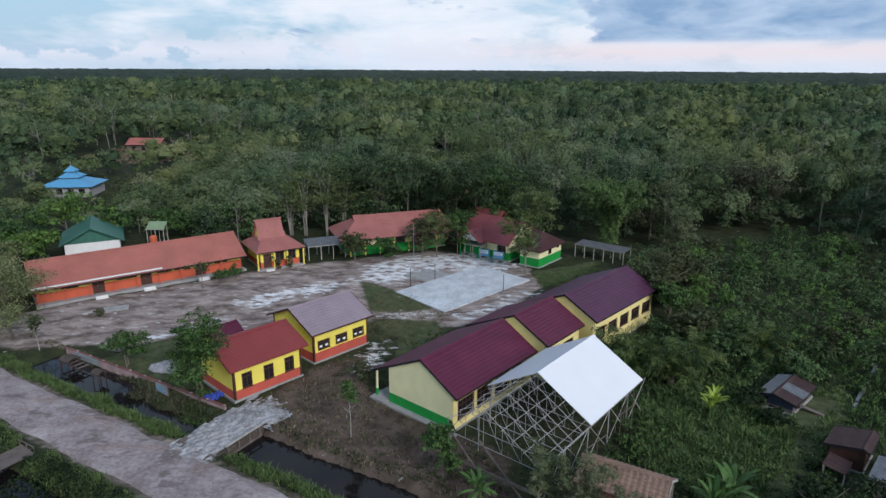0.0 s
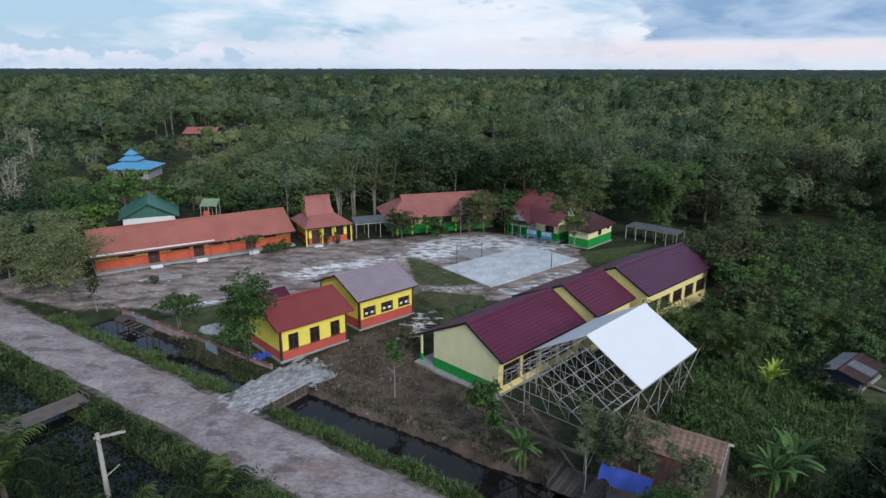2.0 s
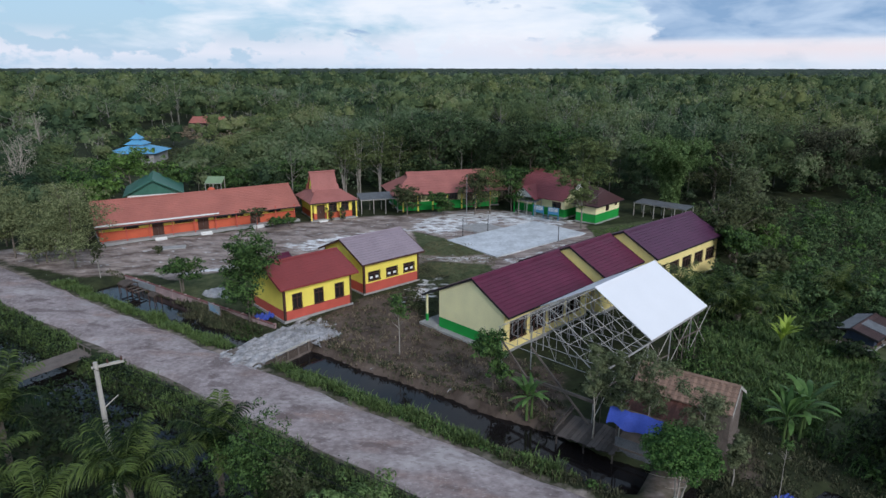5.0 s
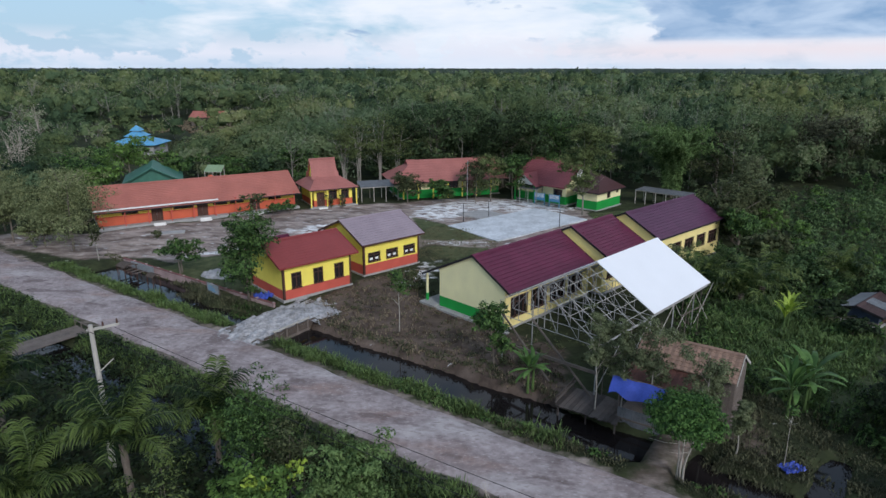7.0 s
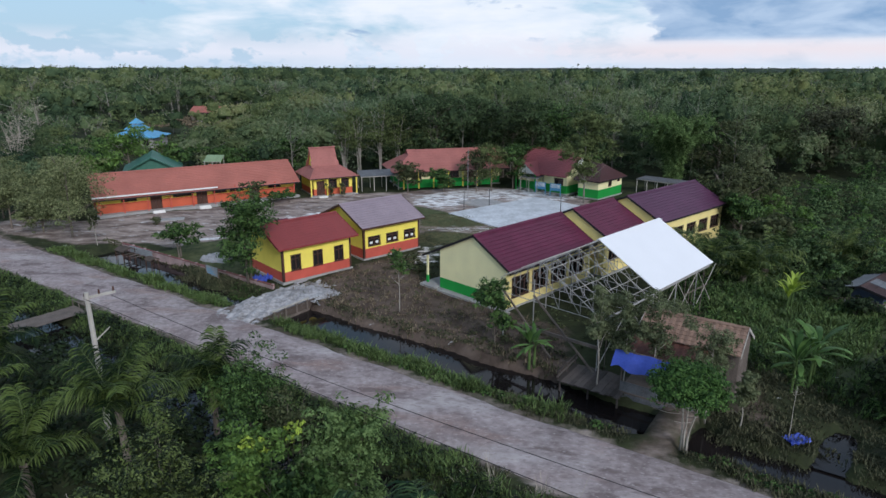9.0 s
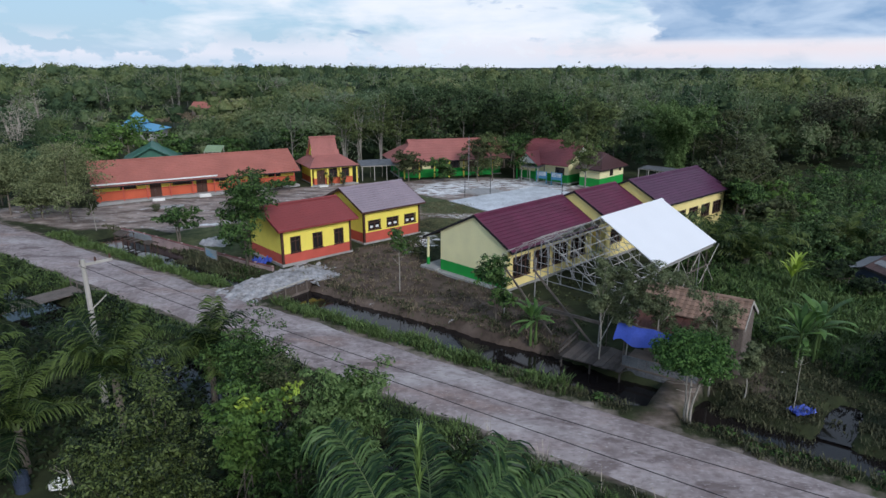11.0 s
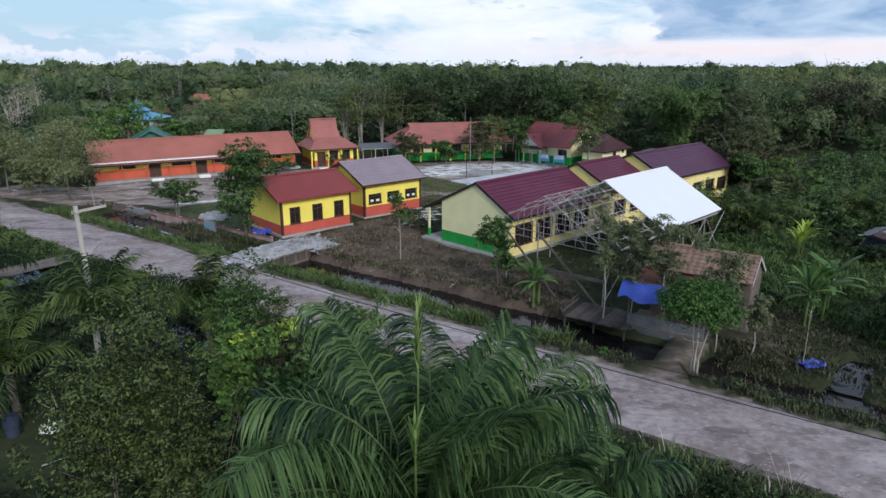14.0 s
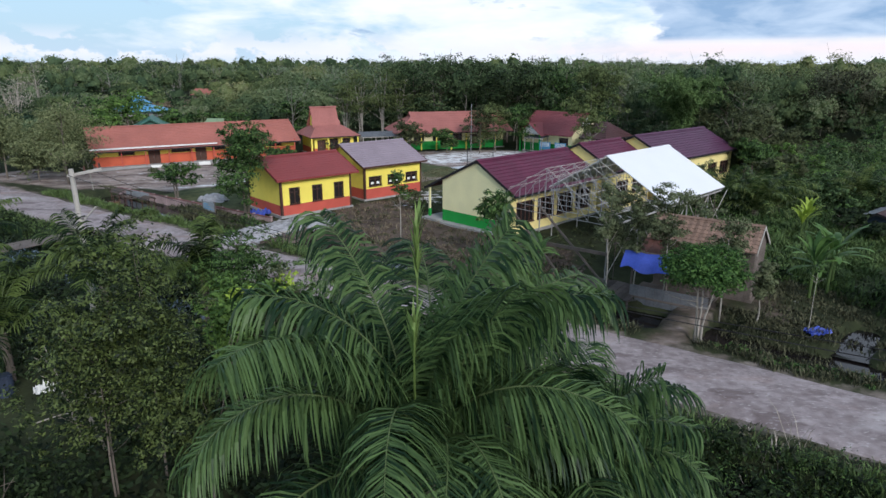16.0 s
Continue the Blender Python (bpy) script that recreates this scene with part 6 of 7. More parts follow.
    Geo().tube([(0, 0, -0.4), (0.05, 0, 4), (0.0, 0, 8.2)], [0.17, 0.14, 0.11], 9).done("pole", M["pole"], h)
    Geo().bar((-0.25, 0.12, 7.85), (1.35, 0.12, 8.17), 0.11, 0.13).done("crossarm", M["pole"], h)
    for x in (-0.15, 0.55, 1.25):
        Geo().tube([(x, 0.12, 7.82 + 0.2 * (x + 0.75)), (x, 0.12, 8.05 + 0.2 * (x + 0.75))], [0.06, 0.04], 6).done("insulator", M["dark_wood"], h, "dark brown insulator")
    Geo().bar((0.1, 0.0, 5.6), (0.95, -0.2, 6.4), 0.06).done("stay", M["pole"], h)


utility_pole()
for ends in (((-19.4, 27.9, 8.0), (-1.8, 21.2, 5.8), (22.0, 7.0, 7.6)), ((-20.6, 27.5, 7.9), (-1.5, 18.7, 6.5), (22.0, 2.5, 8.6))):
    a, m, b = (Vector(e) for e in ends)
    pts = []
    for i in range(25):
        s = i / 24
        pts.append(a * (2 * (s - 0.5) * (s - 1)) + m * (4 * s * (1 - s)) + b * (2 * s * (s - 0.5)))
    w = thing("power_line", Matrix(), "thin black overhead wire sagging along the road", "cable", "overhead wires")
    Geo().tube(pts, [0.013] * 25, 4).done("wire", M["black"], w)

# ---- neighbours ----
gh = gabled_house("green_roof_house", "white house with dull green sheet roof among trees", (-54.8, 101.2), 118.0, 9.0, 8.0, 2.2, 4.7, 4.0, 0.7, 0.7, 0.6, "green_roof", "white_paint", 2.2, "green_roof", fascia="green_roof")
tk = thing("tank_stand", pose(-47.6, 98.0, -0.9, 0, 0, 37), "orange water tank on a timber stand", "water tank")
Geo().tube([(0, 0, 3.5), (0, 0, 3.6), (0, 0, 4.5), (0, 0, 4.75)], [0.5, 0.58, 0.58, 0.2], 14).done("tank", M["orange_dado"], tk, "orange plastic tank")
Geo().box(-0.8, -0.8, 3.35, 0.8, 0.8, 3.5).done("platform", M["wood"], tk)
for x in (-0.7, 0.7):
    for y in (-0.7, 0.7):
        Geo().box(x - 0.06, y - 0.06, 0.7, x + 0.06, y + 0.06, 3.35).done("leg", M["wood"], tk)
flat_shelter("green_roof_shelter", "small shelter with pale green sheet roof", (-51.2, 103.0), 5, 3.0, 2.0, 4.4, "pale_green", 0.9, 3)
ms = thing("mosque", pose(-95.7, 145.5, 0, 0, 0, 8) @ Matrix.Diagonal((0.82, 0.82, 0.82, 1)), "grey-walled mosque with tiered bright blue roof", "mosque")
Geo().box(0, 0, -0.1, 13, 11, 3.2).done("wall", M["concrete"], ms, "grey-white wall")
for x in (1.0, 4.0, 7.0, 10.0):
    Geo().box(x, -0.06, 0.9, x + 1.6, -0.01, 2.4).done("window", M["glass"], ms)
hip_roof(ms, -1.0, -1.0, 14.0, 12.0, 3.1, ((4.2, 3.2), (8.8, 7.8)), 4.9, M["blue_roof"])
Geo().box(4.4, 3.4, 4.6, 8.6, 7.6, 5.5).done("drum", M["white_paint"], ms)
hip_roof(ms, 3.6, 2.6, 9.4, 8.4, 5.3, ((5.5, 4.5), (7.5, 6.5)), 6.6, M["blue_roof"], "middle_roof")
Geo().box(5.6, 4.6, 6.4, 7.4, 6.4, 7.0).done("drum", M["white_paint"], ms)
hip_roof(ms, 4.9, 3.9, 8.1, 7.1, 6.9, ((6.45, 5.45), (6.55, 5.55)), 8.4, M["blue_roof"], "top_roof")
Geo().tube([(6.5, 5.5, 8.3), (6.5, 5.5, 9.6)], [0.08, 0.03], 6).done("finial", M["steel"], ms)
gabled_house("red_roof_house", "timber house with rusty red roof in a clearing", (-114.0, 224.0), 2.0, 11.0, 7.0, 3.2, 5.2, 3.5, 0.8, 0.8, 0.6, "wood", "wood", 1.0, "orange_roof", front=((1.5, 1.3, 1.2, 1.2), (4.8, 1.3, 1.2, 1.2), (8.2, 1.3, 1.2, 1.2)))
SH = gabled_house("shack", "low shack of grey, white and maroon sheets among weeds", (30.7, 51.4), 44.0, 5.0, 2.8, 1.15, 1.6, 1.7, 0.3, 0.35, 0.2, "dull_blue", "wood", 0.5, "dark_rust", roof2="old_zinc", front=((0.8, 0.5, 0.8, 0.4), (2.6, 0.5, 0.8, 0.4)))
roof_slope(SH, 1.5, 3.1, -0.32, 1.20, 1.68, 1.65, M["old_zinc"], "pale grey roof sheet", name="roof_sheet")
Geo().bar((1.6, -0.2, 0.5), (2.2, -2.0, 0.02), 0.5, 0.05).done("ramp", M["wood"], SH, "weathered plank ramp")
gabled_house("shack", "low shack with rusty patched sheet roof", (31.7, 42.9), 47.0, 3.2, 2.4, 2.0, 2.2, 0.2, 0.3, 0.4, 0.2, "dark_wood", "dark_wood", 0.6, "dark_rust", zb=1.6, front=((1.0, 0.9, 0.9, 0.8),))
gabled_house("timber_house", "dark timber house with grey sheet roof", (32.7, 36.8), 47.0, 3.4, 3.6, 2.7, 2.9, 0.2, 0.3, 0.5, 0.3, "wood", "wood", 0.8, "old_zinc", zb=2.1, front=((0.6, 1.1, 0.9, 1.0), (2.1, 1.1, 0.9, 1.0)))
flat_shelter("lean_to", "low open lean-to with dark rusty sheets beside the timber house", (29.3, 41.2), 47.0, 2.2, 1.6, 1.3, "dark_rust", 0.2, 2)
PW = thing("plot_wall", pose(36.6, 52.0, 0, 0, 0, 49), "low broken wall of pale grey sheets along the grassy lane", "wall")
for k, (a, b) in enumerate(((0.0, 1.7), (1.9, 4.2), (4.6, 6.1), (7.0, 9.4), (9.7, 12.0))):
    Geo().box(a, 0.05 * (k % 2), -0.2, b, 0.24 + 0.05 * (k % 2), 0.32 + 0.06 * (k % 3)).done("wall_piece", M["old_zinc"], PW)


# ---- trees, palms and plants near by ----
def tree(name, label, at, h, rad, base, n, size, leaf, bark="bark", seed=0, lobes=7, stems=1, lean=0.3, r0=0.14, airy=0.92, tufts=9, dome=False, spread=0.36, bent=0.05):
    """A tapered trunk with limbs and a crown of many small leaves in tufts."""
    r = np.random.default_rng(seed)
    t = thing(name, pose(at[0], at[1], 0), label, "tree")
    wood = Geo()
    for s in range(stems):
        a = r.uniform(0, 6.28)
        off = 0.0 if stems == 1 else 0.25
        dx, dy = r.normal(0, lean), r.normal(0, lean)
        bx, by = off * math.cos(a), off * math.sin(a)
        if stems > 1:
            dx, dy = dx + 0.5 * math.cos(a), dy + 0.5 * math.sin(a)
        ks = [i / 9 for i in range(10)]
        pts = [(bx + dx * k * k + bent * math.sin(9 * k + 4 * a) * k * (1.4 - k), by + dy * k * k + bent * math.cos(8 * k + 3 * a) * k * (1.4 - k), -0.25 + (h * 0.9 + 0.25) * k) for k in ks]
        wood.tube(pts, [r0 * (1 - 0.9 * k ** 1.3) for k in ks], 7)
        for i in range(int(7 / stems) + 2):
            k = r.uniform(max(0.25, base / h), 0.85)
            b = r.uniform(0, 6.28)
            q = rad * r.uniform(0.5, 0.9)
            o = Vector((bx + dx * k * k, by + dy * k * k, -0.25 + (h * 0.9 + 0.25) * k))
            e = o + Vector((q * math.cos(b), q * math.sin(b), (h - base) * r.uniform(0.12, 0.32)))
            m = o.lerp(e, 0.5) + Vector((0, 0, -0.05 * q))
            wood.tube([o, m, e], [r0 * 0.4, r0 * 0.25, r0 * 0.08], 5)
    wood.done("trunk", M[bark], t, smooth=True)
    lc, lr = crown_lobes(0, 0, base, h, rad, r, lobes, 0.40)
    if dome:
        a, q = np.arange(lobes) * 2.4, np.sqrt(np.arange(lobes) / lobes) * 0.72
        lc = np.stack([rad * q * np.cos(a), rad * q * np.sin(a), base + (h - base) * (0.34 + 0.30 * (1 - q * q))], 1)
        lr = np.stack([np.full(lobes, rad * 0.38)] * 2 + [np.full(lobes, (h - base) * 0.36)], 1)
    p, d = clump_points(lc, lr * airy, n, r, tufts, spread)
    V, Q = leaf_quads(p, d, size, r)
    quads_ob("crown", V, Q, M[leaf], t)
    return t


def frond_mesh(name, length, start, droop, leaflet, width, pairs, seed, limp=1.0):
    """One feather leaf along +x: the midrib bends down from the start angle, leaflets arch out of it and hang."""
    r = np.random.default_rng(seed)
    g, rib = Geo(), Geo()
    n = 14
    pts, ang = [Vector((0, 0, 0))], radians(start)
    sway, yy = radians(r.uniform(-22, 22)), 0.0
    for i in range(n):
        yy += sway / n
        pts.append(pts[-1] + Vector((math.cos(ang) * math.cos(yy), math.cos(ang) * math.sin(yy), math.sin(ang))) * (length / n))
        ang -= radians(droop) / n * (0.35 + 1.3 * i / n)
    rib.tube(pts, [0.036 * (1 - 0.88 * i / n) for i in range(n + 1)], 5)
    down = Vector((0, 0, -1))
    for k in range(pairs):
        s = 0.15 + 0.85 * k / (pairs - 1)
        f = min(s * n, n - 0.001)
        i = int(f)
        p = pts[i].lerp(pts[i + 1], f - i)
        d = (pts[i + 1] - pts[i]).normalized()
        lat = Vector((0, 0, 1)).cross(d)
        lat = lat.normalized() if lat.length > 0.05 else Vector((0, 1, 0))
        up = d.cross(lat)
        full = leaflet * (0.35 + 0.75 * math.sin(math.pi * min(1, 0.10 + 0.80 * s)) ** 0.7)
        for side in (-1, 1):
            if r.random() < 0.03:
                continue
            ll = full * r.uniform(0.82, 1.12)
            out = (lat * side * r.uniform(0.66, 0.86) + d * r.uniform(0.42, 0.62) + up * r.uniform(0.0, 0.4)).normalized()
            hang = r.uniform(0.9, 2.0) * limp
            a = p + (out + down * hang * 0.08).normalized() * ll * 0.28
            b = a + (out + down * hang * 0.28).normalized() * ll * 0.26
            c = b + (out + down * hang * 0.60).normalized() * ll * 0.25
            e = c + (out * 0.9 + down * hang * 1.0).normalized() * ll * 0.23
            w = d * width * 0.5 + up * width * r.uniform(-0.25, 0.25)
            g.add([p - w * 0.4, p + w * 0.4, a + w, a - w, b + w, b - w, c + w * 0.7, c - w * 0.7, e], [(0, 1, 2, 3), (3, 2, 4, 5), (5, 4, 6, 7), (7, 6, 8)])
    out = []
    for nm, q in ((name, g), ("midrib", rib)):
        me = bpy.data.meshes.new(nm)
        me.from_pydata(q.v, [], q.f)
        out.append(me)
    return out


def palm(label, at, trunk_h, length, n, seed, leaflet=0.75, width=0.07, pairs=46, spears=1, droopy=1.0, mat="palm_leaf", trunk_r=0.28, limp=1.0):
    r = np.random.default_rng(seed)
    t = thing("oil_palm", pose(at[0], at[1], 0), label, "palm tree")
    tr = Geo()
    zs = np.linspace(-0.3, trunk_h, 10)
    tr.tube([(0.05 * math.sin(z), 0.04 * math.cos(z * 1.3), z) for z in zs], [trunk_r * (1.2 if k % 2 else 1.0) for k in range(10)], 10)
    tr.done("trunk", M["bark"], t)
    kinds = []
    stiff = ((80, 45), (68, 80), (54, 105), (36, 110), (14, 90), (62, 95), (46, 100))
    arched = ((84, 50), (80, 92), (74, 122), (62, 138), (44, 136), (78, 106), (68, 130))
    for k, (st, dr) in enumerate(arched if limp > 1 else stiff):
        fm, rm = frond_mesh("frond", length * (1.0, 0.98, 0.95, 0.95, 0.9, 1.05, 0.98)[k], st, dr * droopy, leaflet, width, pairs, seed * 9 + k, limp)
        fm.materials.append(M[mat])
        rm.materials.append(M["midrib"])
        kinds.append((fm, rm))
    order = (0, 1, 5, 2, 6, 3, 4)
    for i in range(n):
        fm, rm = kinds[order[min(6, int(7 * (i / n) ** 0.85))]]
        f = new("frond", fm)
        f.parent = t
        f.matrix_basis = pose(0, 0, trunk_h - 0.25 * i / n + r.uniform(-0.1, 0.1), r.uniform(-16, 16), r.uniform(-8, 8), 137.5 * i + r.uniform(-14, 14))
        m = new("midrib", rm)
        m.parent = f
    for i in range(spears):
        a, b, L = 0.16 * math.cos(i * 2.2 + 2), 0.16 * math.sin(i * 2.2 + 2), length * (0.84 - 0.2 * i)
        lx, ly = ((-0.1, 0.8), (0.2, -1.3))[i % 2]
        g = Geo().tube([(a, b, trunk_h), (a + lx * 0.3, b + ly * 0.3, trunk_h + L * 0.5), (a + lx, b + ly, trunk_h + L)], [0.035, 0.024, 0.010], 6)
        for q in range(34):
            z = trunk_h + L * (0.78 + 0.2 * q / 33)
            c, w = r.uniform(0, 6.28), 0.022
            o = Vector((math.cos(c), math.sin(c), 0))
            e = Vector((-o.y, o.x, 0)) * w
            f = ((z - trunk_h) / L) ** 1.7
            p0 = Vector((a + lx * f, b + ly * f, z))
            p1 = p0 + o * 0.08 + Vector((0, 0, 0.32))
            p2 = p0 + o * r.uniform(0.12, 0.26) + Vector((0, 0, 0.55))
            g.add([p0 - e, p0 + e, p1 + e, p1 - e, p2], [(0, 1, 2, 3), (3, 2, 4)])
        g.done("spear", M["spear_leaf"], t, "pale young unopened leaf")
    return t


def banana(label, at, h, n, seed, mat="banana_leaf", stems=2, low=50):
    r = np.random.default_rng(seed)
    t = thing("banana_plant", pose(at[0], at[1], 0), label, "plant")
    for s in range(stems):
        ox, oy = r.uniform(-0.5, 0.5, 2) if s else (0, 0)
        sh = h * (0.55 if s == 0 else r.uniform(0.35, 0.5))
        Geo().tube([(ox, oy, -0.2), (ox, oy, sh * 0.5), (ox + 0.05, oy, sh)], [0.10, 0.085, 0.05], 8).done("stem", M["plot_grass"], t)
        for i in range(n):
            yaw = 137.5 * i + r.uniform(-20, 20) + 60 * s
            L, el = h * r.uniform(0.42, 0.60), radians(r.uniform(low, 84))
            p = Vector((ox, oy, sh - 0.1))
            cy, sy = math.cos(radians(yaw)), math.sin(radians(yaw))
            side = Vector((-sy, cy, 0))
            spine, a = [p], el
            for k in range(8):
                spine.append(spine[-1] + Vector((cy * math.cos(a), sy * math.cos(a), math.sin(a))) * (L / 8))
                a -= radians(r.uniform(3, 9) * (0.4 + 0.3 * k))
            ws = [0.02, 0.03, 0.08, 0.12, 0.135, 0.13, 0.11, 0.08, 0.015]
            g = Geo()
            vs = []
            for q, w in zip(spine, ws):
                w *= h / 3.1
                vs += [q - side * w + Vector((0, 0, -0.25 * w)), q, q + side * w + Vector((0, 0, -0.25 * w))]
            g.add(vs, [(3 * k + j, 3 * k + j + 1, 3 * k + j + 4, 3 * k + j + 3) for k in range(8) for j in (0, 1)])
            g.done("leaf", M[mat], t, smooth=True)
    return t


def leaf_stuff(name, label, pts, hmin, hmax, per, size, mat, seed, spread=0.5):
    """Low growth: small heaps of leaves at many places."""
    r = np.random.default_rng(seed)
    n = len(pts)
    h = r.uniform(hmin, hmax, n) * (0.7 + 0.5 * np.abs(vnoise(pts[:, 0], pts[:, 1], 6, seed)))
    c = np.repeat(np.c_[pts, np.zeros(n)], per, 0)
    hh = np.repeat(h, per)
    d = r.normal(0, 1, (n * per, 3))
    d[:, 2] = np.abs(d[:, 2])
    d /= np.linalg.norm(d, axis=1, keepdims=True)
    p = c + d * (np.stack([spread * hh + 0.15, spread * hh + 0.15, hh], 1)) * r.uniform(0.55, 1.0, (n * per, 1))
    p[:, 2] += ground_z(p[:, 0], p[:, 1]).clip(-0.75)
    V, Q = leaf_quads(p, d + np.array([0, 0, 0.5]), size, r)
    return tagged(quads_ob(name, V, Q, M[mat]), label, "plants", kind="stuff")


def bush_stuff(name, label, pts, hmin, hmax, per, size, mat, seed, wide=0.55, tufts=4):
    """Bushes with leaves in tufts at many places, too many to count."""
    r = np.random.default_rng(seed)
    P, D = [], []
    hs = r.uniform(hmin, hmax, len(pts)) * (0.75 + 0.5 * np.abs(vnoise(pts[:, 0], pts[:, 1], 9, seed)))
    for (x, y), h in zip(pts, hs):
        lc, lr = crown_lobes(x, y, -0.15 * h, h, h * wide * r.uniform(0.8, 1.25), r, 4, 0.36)
        p, d = clump_points(lc, lr, int(per * (h / hmax) ** 1.2) + 12, r, tufts, 0.34, 0.10)
        P.append(p)
        D.append(d)
    p = np.concatenate(P)
    p[:, 2] += ground_z(p[:, 0], p[:, 1]).clip(-0.5)
    V, Q = leaf_quads(p, np.concatenate(D), size, r, 0.4)
    return tagged(quads_ob(name, V, Q, M[mat]), label, "plants", kind="stuff")


def bamboo(label, at, h, rad, culms, seed, mat="bamboo_leaf"):
    """A clump of arching culms with feathery sprays of narrow hanging leaves."""
    r = np.random.default_rng(seed)
    t = thing("bamboo_clump", pose(at[0], at[1], 0), label, "bamboo")
    wood, P, D = Geo(), [], []
    for i in range(culms):
        a, reach, top = 2.4 * i + r.uniform(-0.4, 0.4), rad * math.sqrt(r.uniform(0.03, 1.0)), h * r.uniform(0.62, 1.0)
        ca, sa = math.cos(a), math.sin(a)
        sp = [(ca * (0.25 + reach * k ** 2.2), sa * (0.25 + reach * k ** 2.2), -0.2 + top * (1.55 * k - 0.60 * k ** 2.6)) for k in np.linspace(0, 1, 9)]
        wood.tube(sp, [0.05 * (1 - 0.85 * k / 8) for k in range(9)], 5)
        sp = np.array(sp)
        for _ in range(24):
            k = r.uniform(0.9, 8)
            j = min(int(k), 7)
            o = sp[j] + (sp[j + 1] - sp[j]) * (k - j)
            b = r.uniform(0, 6.28)
            q = r.uniform(0, 1, (38, 1)) ** 0.8
            out = np.array([math.cos(b), math.sin(b), 0]) * r.uniform(0.6, 1.5)
            P.append(o + out * q + np.array([0, 0, -0.75]) * q ** 2 + r.normal(0, 0.12, (38, 3)))
            D.append(np.tile(out * 0.6 + np.array([0, 0, 0.6]), (38, 1)))
    wood.done("stalks", M["bark"], t, smooth=True)
    V, Q = leaf_quads(np.concatenate(P), np.concatenate(D), 0.20, r, 0.5)
    quads_ob("foliage", V, Q, M[mat], t)
    return t


def grass_stuff(name, label, pts, hmin, hmax, width, per, mat, seed, category="grass"):
    """Blades of grass in tufts."""
    r = np.random.default_rng(seed)
    n = len(pts) * per
    b = np.repeat(pts, per, 0) + r.normal(0, 0.16, (n, 2))
    z = ground_z(b[:, 0], b[:, 1]).clip(WATER_Z)
    tuft = np.repeat(r.uniform(0.55, 1.25, len(pts)) * (0.8 + 0.45 * vnoise(pts[:, 0], pts[:, 1], 3.5, seed)), per)
    h = r.uniform(hmin, hmax, n) * tuft.clip(0.35, 1.6)
    a = r.uniform(0, 6.28, n)
    lean = r.uniform(0.25, 1.15, n) * h
    w = width * r.uniform(0.6, 1.4, n)
    base, tip = np.c_[b, z - 0.05], np.c_[b[:, 0] + lean * np.cos(a), b[:, 1] + lean * np.sin(a), z + h]
    s = np.c_[-np.sin(a) * w, np.cos(a) * w, np.zeros(n)]
    mid = base * 0.45 + tip * 0.55
    mid[:, 2] += 0.20 * h
    V = np.stack([base - s * 0.6, base + s * 0.6, mid + s, mid - s, mid - s, mid + s, tip + s * 0.15, tip - s * 0.15], 1).reshape(-1, 3)
    return tagged(quads_ob(name, V, np.arange(8 * n).reshape(-1, 4), M[mat]), label, category, kind="stuff")


def scatter_plan(u0, u1, v0, v1, n, seed, keep=None):
    r = np.random.default_rng(seed)
    u, v = r.uniform(u0, u1, n), r.uniform(v0, v1, n)
    p = np.c_[u * RU[0] + v * RV[0], u * RU[1] + v * RV[1]]
    return p if keep is None else p[keep(u, v)]


def scatter_poly(poly, n, seed, avoid=()):
    r = np.random.default_rng(seed)
    q = np.array(poly)
    p = r.uniform(q.min(0), q.max(0), (n, 2))
    ok = inside(p[:, 0], p[:, 1], poly, 0.01) > 0.5
    ok &= ditch(p[:, 0], p[:, 1]) < 0.3
    for a in avoid:
        ok &= inside(p[:, 0], p[:, 1], a, 0.01) < 0.5
    return p[ok]


def rect(at, ang, x0, y0, x1, y1):
    c, s = math.cos(radians(ang)), math.sin(radians(ang))
    return [(at[0] + c * x - s * y, at[1] + s * x + c * y) for x, y in ((x0, y0), (x1, y0), (x1, y1), (x0, y1))]


HOUSES = [rect((0.75, 48.5), 50.5, -0.8, -0.8, 12, 10), rect((8.75, 57.4), 50.5, -0.5, -0.5, 7, 10), rect((14.6, 63.2), 48.5, -0.5, -0.5, 14, 10),
          rect((-19.82, 52.6), 47.5, -0.6, -0.6, 8, 7), rect((-14.1, 60.6), 46, -0.5, -0.5, 8, 8), rect(plan(-11.3, 36.3), -29.2, -0.8, -2.4, 7, 5)]
SHACKS = [rect((30.6, 51.3), 45, -1.0, -2.2, 6.2, 3.9), rect((31.7, 42.9), 47, -0.5, -0.8, 3.8, 2.8), rect((32.7, 36.8), 47, -0.5, -0.8, 4.2, 6.2)]

# grass along the banks and verges
no_bridge = lambda u, v: (np.abs(u + 39.4) > 3.0) & (np.abs(u + 7.4) > 1.1)
grass_stuff("bank_grass", "rank green grass on the canal bank", scatter_plan(-72, 8, 29.2, 30.7, 2200, 31, lambda u, v: no_bridge(u, v) & (u < -14 + 3 * np.sin(9 * v)) & (v > 29.3 + 0.3 * np.sin(u))), 0.25, 0.6, 0.024, 13, "grass", 41)
grass_stuff("thin_bank_grass", "thin dull grass on the trodden bank", scatter_plan(-17, 8, 29.1, 30.6, 500, 59, lambda u, v: (np.abs(u + 7.4) > 1.6) & (v > 29.3 + 0.3 * np.sin(u))), 0.12, 0.4, 0.02, 13, "dull_grass", 60)
grass_stuff("far_bank_grass", "mixed grass on the far canal bank", scatter_plan(-72, 6, 34.5, 35.6, 700, 32, no_bridge), 0.1, 0.3, 0.04, 8, "dull_grass", 42)
